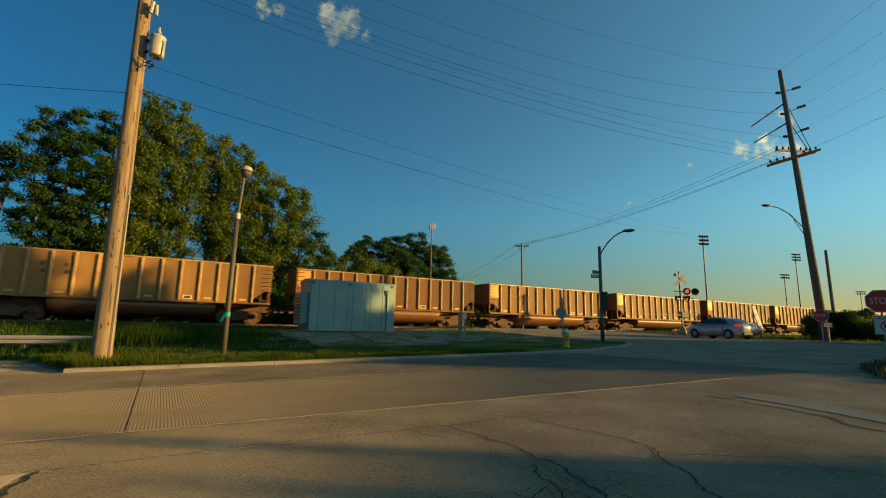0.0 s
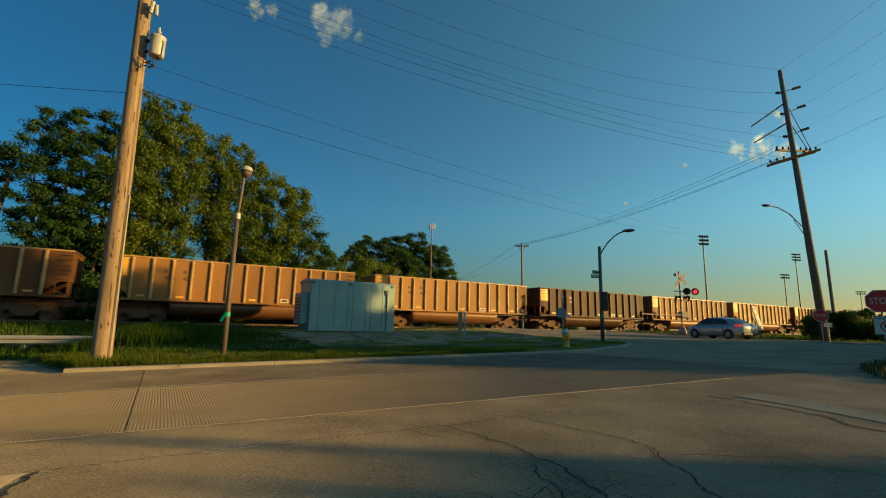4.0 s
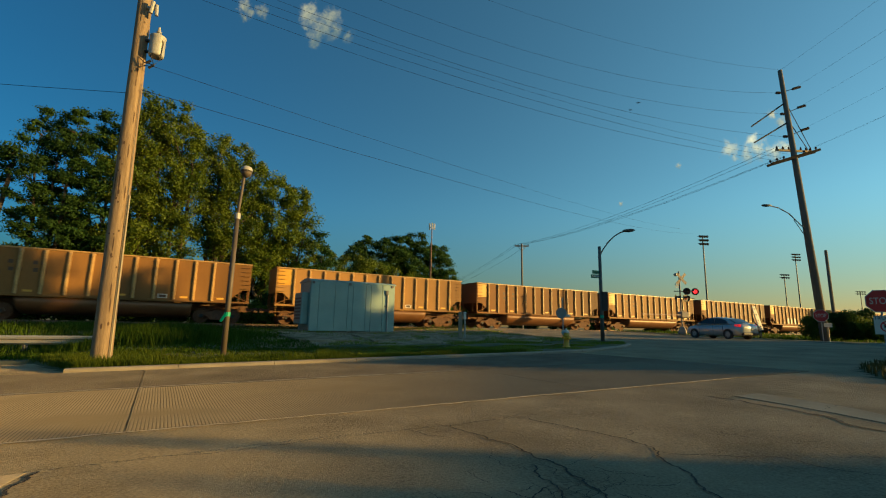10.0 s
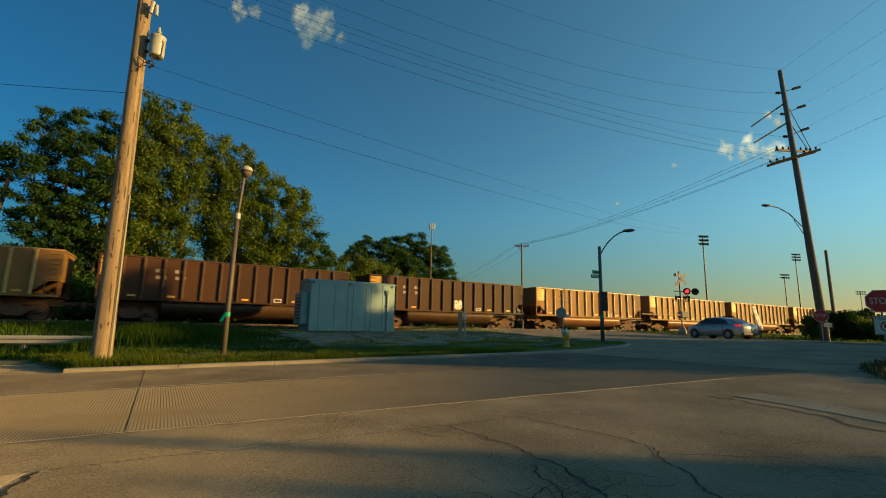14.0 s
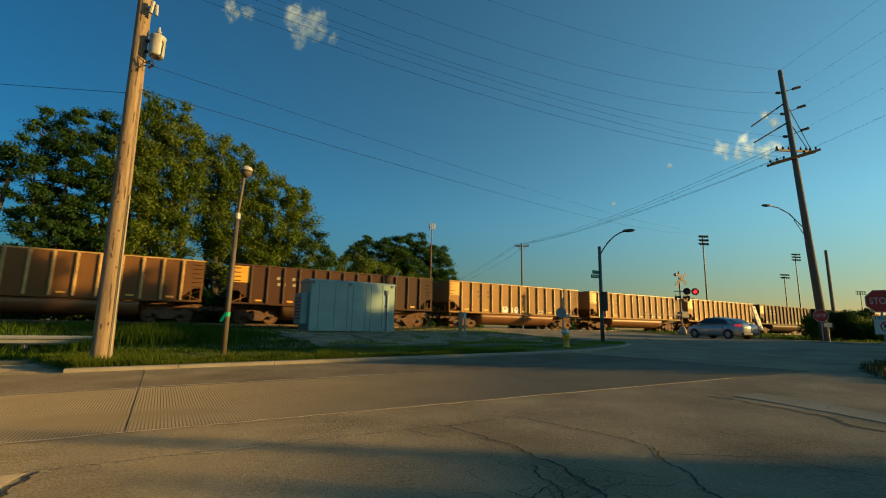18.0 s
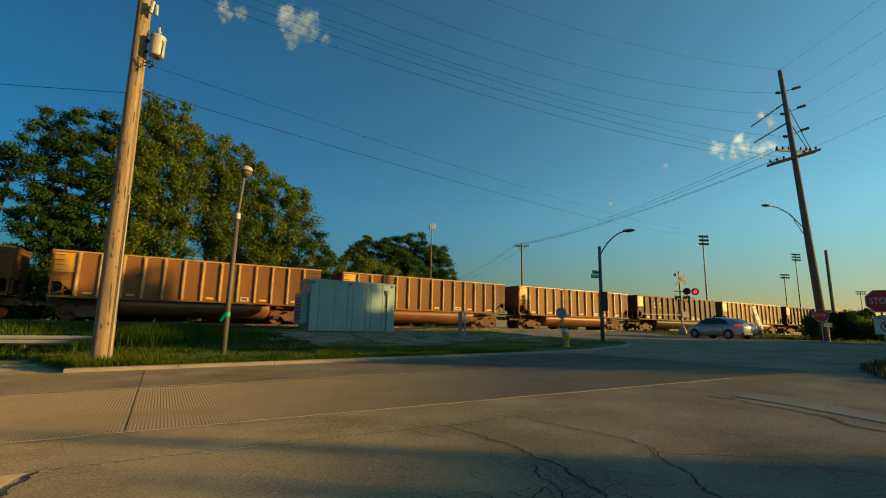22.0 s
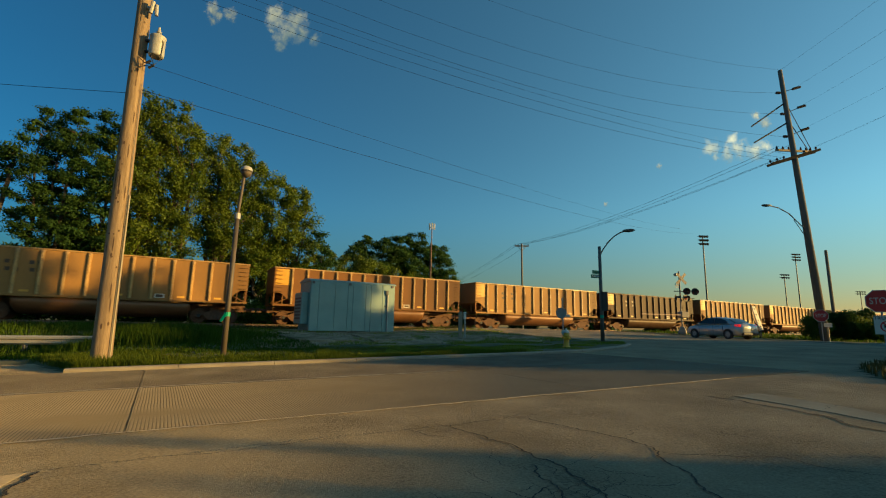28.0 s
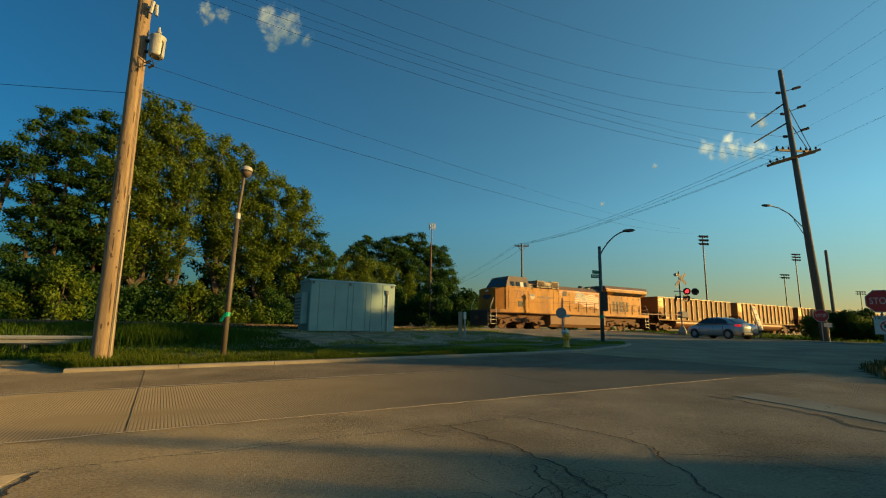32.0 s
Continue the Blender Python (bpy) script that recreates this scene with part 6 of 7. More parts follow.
def locomotive(m):
    lo = thing("diesel_locomotive", m, "yellow diesel freight locomotive with grey roof and flag", "locomotive")
    NEAR = -1.52
    bm = nb()
    ybox(bm, -10.6, 10.6, 1.5, 1.36, 1.62, 0.02)
    ybox(bm, -10.4, 10.4, 0.9, 0.95, 1.36)
    part("frame_sill", bm, UNDERSTEEL, lo)
    bm = nb()
    for sy in (-1, 1):
        a, b = sorted((sy * 1.5, sy * 1.525))
        box(bm, -9.6, 10.5, a, b, 1.44, 1.70)
    part("sill_stripe", bm, LOCOYELLOW, lo)
    # short nose
    bm = nb()
    loft(bm, [[(-9.85, -1.25, 1.62), (-9.85, 1.25, 1.62), (-9.85, 1.25, 3.42), (-9.85, 0.7, 3.55), (-9.85, -0.7, 3.55), (-9.85, -1.25, 3.42)],
              [(-8.75, -1.5, 1.62), (-8.75, 1.5, 1.62), (-8.75, 1.5, 3.62), (-8.75, 0.8, 3.70), (-8.75, -0.8, 3.70), (-8.75, -1.5, 3.62)]])
    nose = part("nose", bm, LOCOYELLOW, lo)
    bm = nb()
    prism(bm, [(-0.55, 2.95), (0.55, 2.95), (0.75, 2.8), (0.15, 2.55), (-0.15, 2.55), (-0.75, 2.8)], -0.01, 0.01)
    o = part("nose_emblem", bm, NAVY, nose, "dark blue winged emblem")
    o.location, o.rotation_euler = (-9.865, 0, 0), (0, 0, math.pi / 2)
    bm = nb()
    for y in (-0.12, 0.12):
        rod(bm, (-9.84, y, 3.3), (-9.90, y, 3.3), 0.09, 0.09, 10)
    part("headlight", bm, WHITE, nose)
    # cab
    bm = nb()
    cw = 1.52
    loft(bm, [[(-8.9, y, z) for y, z in ((-cw, 1.62), (cw, 1.62), (cw, 3.62), (-cw, 3.62))], [(-8.75, y, z) for y, z in ((-cw, 1.62), (cw, 1.62), (cw, 3.75), (-cw, 3.75))], [(-6.2, y, z) for y, z in ((-cw, 1.62), (cw, 1.62), (cw, 3.75), (-cw, 3.75))]])
    cab = part("cab", bm, LOCOYELLOW, lo)
    bm = nb()
    loft(bm, [[(-8.85, y, z) for y, z in ((-cw, 3.6), (cw, 3.6), (cw - 0.02, 3.75), (-cw + 0.02, 3.75))], [(-8.42, y, z) for y, z in ((-cw, 3.6), (cw, 3.6), (1.25, 4.58), (-1.25, 4.58))], [(-8.3, y, z) for y, z in ((-cw, 3.6), (cw, 3.6), (1.15, 4.66), (-1.15, 4.66))], [(-6.2, y, z) for y, z in ((-cw, 3.6), (cw, 3.6), (1.15, 4.66), (-1.15, 4.66))]])
    part("cab_roof", bm, LOCOGREY, lo, "grey cab roof")
    for x0, x1 in ((-8.25, -7.9), (-7.65, -7.25), (-7.2, -6.85), (-6.8, -6.5)):
        for sy in (-1, 1):
            bm = nb()
            vs = []
            y0, y1 = sy * 1.525, sy * 1.375
            a, b = sorted((y0, y1))
            loft(bm, [[(x0, sy * 1.528, 3.62), (x1, sy * 1.528, 3.62), (x1, sy * 1.50, 3.62), (x0, sy * 1.50, 3.62)], [(x0, sy * 1.395, 4.16), (x1, sy * 1.395, 4.16), (x1, sy * 1.36, 4.16), (x0, sy * 1.36, 4.16)]])
            part("cab_window", bm, CARGLASS if x0 != -7.2 else WHITE, cab)
    for y0, y1 in ((-1.15, -0.1), (0.1, 1.15)):
        bm = nb()
        vs = [bm.verts.new(p) for p in ((-8.80, y0, 3.80), (-8.80, y1, 3.80), (-8.50, y1 * 0.92, 4.42), (-8.50, y0 * 0.92, 4.42))]
        bm.faces.new(vs)
        vs2 = [bm.verts.new((v.co.x - 0.03, v.co.y, v.co.z + 0.012)) for v in vs]
        bm.faces.new(list(reversed(vs2)))
        for i in range(4):
            bm.faces.new((vs[i], vs[(i + 1) % 4], vs2[(i + 1) % 4], vs2[i]))
        bmesh.ops.recalc_face_normals(bm, faces=bm.faces)
        part("windscreen", bm, CARGLASS, cab)
    # equipment cabinet, full width
    bm = nb()
    ybox(bm, -6.2, -2.45, 1.50, 1.62, 3.72, 0.02)
    cabinet = part("equipment_cabinet", bm, LOCOYELLOW, lo)
    bm = nb()
    ybox(bm, -6.2, -2.5, 1.15, 3.72, 4.15, 0.05)
    part("cabinet_roof", bm, LOCOGREY, lo, "grey roof")
    for x in (-4.75, -2.95):
        bm = nb()
        ybox(bm, x - 0.48, x + 0.48, 1.42, 3.78, 4.46, 0.03)
        bx = part("brake_grid_box", bm, ROOFBOX, lo, "pale roof vent box")
        bm = nb()
        for i in range(5):
            for sy in (-1, 1):
                a, b = sorted((sy * 1.42, sy * 1.442))
                box(bm, x - 0.33, x + 0.33, a, b, 3.90 + i * 0.095, 3.97 + i * 0.095)
        part("louvre_grille", bm, RUST, bx)
        bm = nb()
        for sy in (-1, 1):
            a, b = sorted((sy * 1.415, sy * 1.428))
            box(bm, x - 0.36, x + 0.36, a, b, 3.86, 4.38)
        part("grille_recess", bm, BLACKSTEEL, bx, "dark louvre opening")
    bm = nb()
    box(bm, -4.25, -3.45, -1.38, 1.38, 3.8, 4.36, 0.03)
    part("roof_hatch", bm, ROOFBOX, lo)
    bm = nb()
    for x in (-5.9, -4.85, -3.9, -2.8):
        for sy in (-1, 1):
            tube(bm, [(x, sy * 1.5, 3.5), (x, sy * 1.56, 3.62), (x, sy * 1.45, 3.85), (x, sy * 1.42, 4.1)], 0.02, 5)
    for sy in (-1, 1):
        tube(bm, [(-6.1, sy * 1.46, 4.1), (-2.6, sy * 1.46, 3.9)], 0.02, 5)
    part("roof_piping", bm, BLACKSTEEL, lo)
    bm = nb()
    box(bm, -7.55, -7.05, NEAR - 0.015, NEAR, 1.94, 2.44)
    part("vent_grille", bm, BLACKSTEEL, cab)
    # long hood, narrower
    HW = 0.98
    bm = nb()
    loft(bm, [[(x, y, z) for y, z in ((-HW, 1.6), (HW, 1.6), (HW, 3.75), (0.7, 4.12), (-0.7, 4.12), (-HW, 3.75))] for x in (-2.45, 10.0)])
    part("long_hood", bm, LOCOYELLOW, lo)
    bm = nb()
    loft(bm, [[(x, y, z) for y, z in ((-HW - 0.012, 3.72), (HW + 0.012, 3.72), (0.71, 4.15), (-0.71, 4.15))] for x in (-2.5, 4.0)])
    part("hood_roof", bm, LOCOGREY, lo, "grey hood roof")
    bm = nb()
    for sy in (-1, 1):
        a, b = sorted((sy * (HW + 0.016), sy * HW))
        box(bm, -2.45, 4.0, a, b, 3.62, 3.73)
    part("red_line", bm, LOCORED, lo)
    bm = nb()
    rod(bm, (1.9, 0, 4.1), (1.9, 0, 4.42), 0.28, 0.24, 12)
    part("exhaust_stack", bm, BLACKSTEEL, lo)
    bm = nb()
    ybox(bm, 2.4, 3.4, 0.5, 4.1, 4.3, 0.04)
    part("roof_cover", bm, LOCOGREY, lo)
    # radiator wings
    bm = nb()
    loft(bm, [[(x, y, z) for y, z in ((-0.99, 3.62), (0.99, 3.62), (1.5, 3.95), (1.5, 4.25), (1.3, 4.5), (-1.3, 4.5), (-1.5, 4.25), (-1.5, 3.95))] for x in (4.0, 10.4)])
    wing = part("radiator_wing", bm, LOCOYELLOW, lo)
    bm = nb()
    loft(bm, [[(x, y, z) for y, z in ((-1.53, 4.25), (1.53, 4.25), (1.32, 4.54), (-1.32, 4.54))] for x in (3.9, 10.5)])
    part("wing_roof", bm, LOCOGREY, wing, "grey wing roof")
    bm = nb()
    for sy in (-1, 1):
        a, b = sorted((sy * 1.50, sy * 1.512))
        box(bm, 4.0, 10.4, a, b, 4.17, 4.25)
    part("wing_line", bm, LOCORED, wing)
    for x0, x1 in ((5.3, 6.9), (7.05, 8.3), (8.6, 9.8)):
        for sy in (-1, 1):
            bm = nb()
            loft(bm, [[(x0, sy * 1.005, 3.64), (x1, sy * 1.005, 3.64), (x1, sy * 1.0, 3.60), (x0, sy * 1.0, 3.60)], [(x0, sy * 1.47, 3.945), (x1, sy * 1.47, 3.945), (x1, sy * 1.47, 3.90), (x0, sy * 1.47, 3.90)]])
            part("radiator_screen", bm, BLACKSTEEL, wing)
    for x in (5.5, 6.0, 6.55, 7.05, 7.6):
        for sy in (-1, 1):
            bm = nb()
            a, b = sorted((sy * (HW + 0.015), sy * (HW - 0.02)))
            box(bm, x, x + 0.28, a, b, 1.95, 3.0)
            part("door_louvre", bm, BLACKSTEEL, lo)
    for x in np.arange(-1.6, 9.6, 0.95):
        for sy in (-1, 1):
            bm = nb()
            a, b = sorted((sy * (HW + 0.006), sy * HW))
            box(bm, x - 0.008, x + 0.008, a, b, 1.8, 3.62)
            part("door_seam", bm, UNDERSTEEL, lo)
    for sy in (-1, 1):
        for x in np.arange(-1.1, 9.4, 0.95):
            for z in (2.05, 3.3):
                bm = nb()
                a, b = sorted((sy * (HW + 0.03), sy * HW))
                box(bm, x + 0.30, x + 0.36, a, b, z, z + 0.12)
                part("door_latch", bm, UNDERSTEEL, lo)
        bm = nb()
        a, b = sorted((sy * (HW + 0.05), sy * HW))
        box(bm, 4.3, 5.0, a, b, 1.9, 2.9, 0.02)
        part("filter_panel", bm, LOCOYELLOW, lo)
        bm = nb()
        prism(bm, [(-2.45, 3.1), (-2.1, 3.72), (-1.6, 3.72), (-1.95, 3.1)], min(sy * (HW + 0.012), sy * HW), max(sy * (HW + 0.012), sy * HW))
        part("red_chevron", bm, LOCORED, lo, "red painted chevron")
    bm = nb()
    for sy in (-1, 1):
        a, b = sorted((sy * (HW + 0.02), sy * (HW - 0.1)))
        box(bm, -1.6, -1.05, a, b, 3.2, 3.68)
    part("hood_vent", bm, BLACKSTEEL, lo, "dark square hood vent")
    # side door and frames of the cab
    for sy in (-1, 1):
        bm = nb()
        for x0, x1, z0, z1 in ((-8.62, -8.59, 1.75, 3.6), (-6.3, -6.27, 1.75, 3.6), (-8.6, -6.3, 2.28, 2.30)):
            a, b = sorted((sy * 1.52, sy * 1.532))
            box(bm, x0, x1, a, b, z0, z1)
        part("panel_seam", bm, UNDERSTEEL, cab)
        bm = nb()
        for x0, x1, z0, z1 in ((-6.15, -2.5, 2.42, 2.44), (-3.3, -3.28, 1.75, 3.68), (-2.62, -2.60, 1.75, 3.68)):
            a, b = sorted((sy * 1.50, sy * 1.512))
            box(bm, x0, x1, a, b, z0, z1)
        part("panel_seam", bm, UNDERSTEEL, cabinet)
    # handrails along the walkway
    for sy in (-1, 1):
        bm = nb()
        rod(bm, (-2.3, sy * 1.47, 2.66), (10.2, sy * 1.47, 2.66), 0.022, 0.022, 6)
        rod(bm, (-2.3, sy * 1.47, 2.2), (10.2, sy * 1.47, 2.2), 0.015, 0.015, 6)
        part("handrail", bm, UNDERSTEEL, lo)
        for x in np.linspace(-2.3, 10.2, 12):
            bm = nb()
            rod(bm, (x, sy * 1.47, 1.6), (x, sy * 1.47, 2.68), 0.024, 0.024, 6)
            part("stanchion", bm, UNDERSTEEL, lo)
    # end steps, pilots, couplers
    for sx in (-1, 1):
        bm = nb()
        ybox(bm, min(sx * 10.6, sx * 10.75), max(sx * 10.6, sx * 10.75), 1.35, 0.2, 1.5, 0.03)
        part("pilot", bm, BLACKSTEEL, lo)
        bm = nb()
        rod(bm, (sx * 10.7, 0, 0.9), (sx * 11.0, 0, 0.9), 0.1)
        box(bm, sx * 11.0 - 0.16, sx * 11.0 + 0.16, -0.17, 0.17, 0.74, 1.06, 0.05)
        part("coupler", bm, RUST, lo)
        for sy in (-1, 1):
            for i in range(4):
                bm = nb()
                a, b = sorted((sy * 0.95, sy * 1.48))
                box(bm, min(sx * 10.0, sx * 10.45), max(sx * 10.0, sx * 10.45), a, b, 0.4 + i * 0.32, 0.44 + i * 0.32)
                part("step", bm, GALV, lo)
            bm = nb()
            tube(bm, [(sx * 10.5, sy * 1.48, 0.5), (sx * 10.5, sy * 1.48, 2.0), (sx * 10.15, sy * 1.46, 2.65)], 0.022)
            tube(bm, [(sx * 9.95, sy * 1.50, 0.5), (sx * 9.95, sy * 1.50, 1.8)], 0.02)
            part("grab_rail", bm, WHITE, lo, "white grab rail")
            bm = nb()
            box(bm, min(sx * 9.9, sx * 9.95), max(sx * 9.9, sx * 9.95), min(sy * 0.9, sy * 1.5), max(sy * 0.9, sy * 1.5), 0.35, 1.4)
            part("step_panel", bm, UNDERSTEEL, lo)
    bm = nb()
    loft(bm, [[(x, y, z) for y, z in ((-1.45, 1.28), (1.45, 1.28), (1.45, 0.5), (1.2, 0.22), (-1.2, 0.22), (-1.45, 0.5))] for x in (-3.65, 3.75)])
    part("fuel_tank", bm, TANKPAINT, lo, "dusty brown fuel tank")
    for sx in (-1, 1):
        bm = nb()
        for sy in (-1, 1):
            a, b = sorted((sy * 1.02, sy * 1.20))
            prism(bm, [(-2.6, 0.45), (-2.5, 0.80), (-1.6, 0.92), (-1.3, 1.05), (-0.6, 1.05), (-0.3, 0.90), (0.3, 0.90), (0.6, 1.05), (1.3, 1.05), (1.6, 0.92), (2.5, 0.80), (2.6, 0.45), (2.2, 0.36), (1.6, 0.5), (1.2, 0.62), (0.5, 0.58), (-0.5, 0.58), (-1.2, 0.62), (-1.6, 0.5), (-2.2, 0.36)], a, b)
        o = part("bogie", bm, UNDERSTEEL, lo)
        o.location = (sx * 6.75, 0, 0)
        for xx in (-2.02, 0.0, 2.02):
            wheelset(o, xx, 0.533)
            for sy in (-1, 1):
                cb = nb()
                box(cb, xx - 0.2, xx + 0.2, min(sy * 1.18, sy * 1.28), max(sy * 1.18, sy * 1.28), 0.36, 0.74, 0.04)
                rod(cb, (xx, sy * 1.27, 0.55), (xx, sy * 1.33, 0.55), 0.12, 0.10, 10)
                part("journal_box", cb, UNDERSTEEL, o)
        for xx in (-1.0, 1.0):
            for sy in (-1, 1):
                cb = nb()
                rod(cb, (xx - 0.35, sy * 1.22, 0.75), (xx + 0.35, sy * 1.22, 0.68), 0.10, 0.10, 10)
                part("brake_cylinder", cb, UNDERSTEEL, o)
    # lettering on both sides
    for sy in (-1, 1):
        turn = pose(0, 0, 0, 90, 0, 0) if sy < 0 else pose(0, 0, 0, 90, 0, 180)
        lettering("7351", 1.06, Matrix.Translation((-7.05, sy * 1.527, 2.98)) @ turn @ Matrix.Diagonal((0.84, 1, 1, 1)), NUMBERRED, cab, "road_number")
        lettering("BUILDING AMERICA", 0.25, Matrix.Translation((-4.35, sy * 1.508, 2.90)) @ turn @ Matrix.Diagonal((0.82, 1, 1, 1)), NAVY, cabinet, "slogan")
        bm = nb()
        prism(bm, [(-6.1, 3.12), (-5.6, 3.12), (-5.58, 2.8), (-5.85, 2.58), (-6.12, 2.8)], min(sy * 1.50, sy * 1.515), max(sy * 1.50, sy * 1.515))
        sh = part("shield_emblem", bm, FLAGWHITE, cabinet, "small shield emblem")
        bm = nb()
        box(bm, -6.09, -5.61, min(sy * 1.514, sy * 1.52), max(sy * 1.514, sy * 1.52), 2.95, 3.12)
        part("shield_top", bm, NAVY, sh)
        # waving flag painted on the hood, stripe by stripe
        y = sy * (HW + 0.010)

        def wave(x):
            return 0.11 * math.sin((x - 0.1) * 3.3) - 0.10 * (x - 0.15)
        flag = None
        for i in range(13):
            bm = nb()
            top0 = 3.72 - i * 0.095
            prev = None
            x_from = 0.15 - 0.02 * i
            for q in np.linspace(x_from, 3.35, 22):
                row = [bm.verts.new((q, y, top0 + wave(q))), bm.verts.new((q, y, top0 - 0.095 + wave(q)))]
                if prev:
                    bm.faces.new((prev[0], row[0], row[1], prev[1]))
                prev = row
            bmesh.ops.recalc_face_normals(bm, faces=bm.faces)
            st = part("flag_stripe", bm, LOCORED if i % 2 == 0 else FLAGWHITE, lo)
        bm = nb()
        prev = None
        for q in np.linspace(0.12, 1.45, 10):
            row = [bm.verts.new((q, y + sy * 0.004, 3.72 + wave(q))), bm.verts.new((q, y + sy * 0.004, 3.72 - 0.095 * 7 + wave(q)))]
            if prev:
                bm.faces.new((prev[0], row[0], row[1], prev[1]))
            prev = row
        canton = part("flag_canton", bm, NAVY, lo)
        bm = nb()
        for r in range(4):
            for c in range(6):
                q = 0.25 + c * 0.21 + (r % 2) * 0.1
                z = 3.62 - r * 0.16 + wave(q)
                prism(bm, [(q, z + 0.045), (q + 0.03, z), (q, z - 0.045), (q - 0.03, z)], min(y + sy * 0.006, y + sy * 0.008), max(y + sy * 0.006, y + sy * 0.008))
        part("flag_star_field", bm, FLAGWHITE, canton)
    return lo


LOCO_START = car_start(FIRST_K) - BODY_L / 2 - 0.79 - 11.4
LOCO = locomotive(Matrix.Translation(tp(LOCO_START, TRACK_N, RAIL_Z)) @ pose(0, 0, 0, 0, 0, TRACK_TURN))
# ---- trees and bushes ----
def crown_mesh(seed, rad, h0, h1, clumps, per, leaf, cr, skew=0.0):
    """Leaf clumps filling an uneven egg from height h0 to h1."""
    rnd = random.Random(seed)
    centres = []
    lobes = []
    for i in range(17 if h1 > 7 else 6):
        t = (i + rnd.uniform(0.1, 0.9)) / (17 if h1 > 7 else 6)
        z = h0 + (h1 - h0) * (0.10 + 0.78 * t)
        wide = rad * (0.72 if t < 0.75 else 0.72 * (1.12 - t) / 0.37)
        a = i * 2.4 + rnd.uniform(-0.5, 0.5)
        lobes.append((Vector((math.cos(a) * wide * rnd.uniform(0.35, 0.95) + skew * t, math.sin(a) * wide * rnd.uniform(0.35, 0.95), z)), rad * rnd.uniform(0.25, 0.43) * (1.0 if t < 0.8 else 0.8)))
    for i in range(clumps):
        c, lr = lobes[i % len(lobes)]
        q = Vector((rnd.gauss(0, 1), rnd.gauss(0, 1), rnd.gauss(0, 1) + 0.25)).normalized() * lr * rnd.uniform(0.5, 1.05)
        q.z *= 0.85
        w = c + q
        w.z = min(max(w.z, h0 + 0.2), h1)
        centres.append((w, cr * rnd.uniform(0.45, 1.15)))
    rs = np.random.RandomState(seed)
    cs = np.repeat(np.array([(c.x, c.y, c.z) for c, _ in centres]), per, axis=0)
    rr = np.repeat(np.array([r for _, r in centres]), per)
    k = len(cs)

    def unit(v):
        return v / np.maximum(np.linalg.norm(v, axis=1, keepdims=True), 1e-6)

    out = unit(rs.normal(size=(k, 3)) * (1, 1, 0.75))
    q = cs + out * (rr * (0.45 + 0.55 * rs.rand(k) ** 0.6))[:, None]
    keep = q[:, 2] > 0.05
    q, out = q[keep], out[keep]
    k = len(q)
    u = unit(rs.normal(size=(k, 3)) - (0, 0, 0.5))
    w = unit(np.cross(u, out + rs.normal(size=(k, 3)) * 0.5))
    sz = (leaf * (0.55 + 0.75 * rs.rand(k)))[:, None]
    verts = np.stack([q - u * sz, q + w * sz * 0.55, q + u * sz, q - w * sz * 0.55], axis=1).reshape(-1, 3)
    me = bpy.data.meshes.new("crown")
    me.vertices.add(4 * k)
    me.vertices.foreach_set("co", verts.ravel())
    me.loops.add(4 * k)
    me.loops.foreach_set("vertex_index", np.arange(4 * k))
    me.polygons.add(k)
    me.polygons.foreach_set("loop_start", np.arange(0, 4 * k, 4))
    me.update()
    return me, centres


def tree(name, x, y, seed, rad, height, low, clumps, per, leaf, cr, material, label, category="tree", group="trees behind the railway", skew=0.0):
    z = ground_z(x, y)
    o = thing(name, Matrix.Translation((x, y, z)), label, category, group)
    me, centres = crown_mesh(seed, rad, low, height - cr * 0.5, clumps, per, leaf, cr, skew)
    me.materials.append(material)
    rnd = random.Random(seed)
    wood = nb()
    fork = height * rnd.uniform(0.18, 0.26)
    tr = max(0.05, height * 0.018)
    rod(wood, (0, 0, -0.4), (0.1, 0, fork), tr * 1.25, tr, 9, False)
    mains = []
    for i in range(5):
        a = i * 1.2566 + rnd.uniform(-0.3, 0.3)
        top = Vector((math.cos(a) * rad * 0.35 + skew * 0.5, math.sin(a) * rad * 0.35, height * rnd.uniform(0.45, 0.66)))
        mid = Vector((0.1, 0, fork)).lerp(top, 0.5) + Vector((math.cos(a), math.sin(a), 0)) * rad * 0.06
        rod(wood, (0.1, 0, fork - 0.1), mid, tr * 0.7, tr * 0.5, 7, False)
        rod(wood, mid, top, tr * 0.5, tr * 0.2, 6, False)
        mains += [mid, top, mid.lerp(top, 0.5)]
    for c, r in centres[::3]:
        b = min(mains, key=lambda q: (q - c).length)
        rod(wood, b, c, tr * 0.22, tr * 0.06, 5, False)
    part("trunk", wood, BARK, o)
    c = new("crown", me)
    c.parent = o
    return o


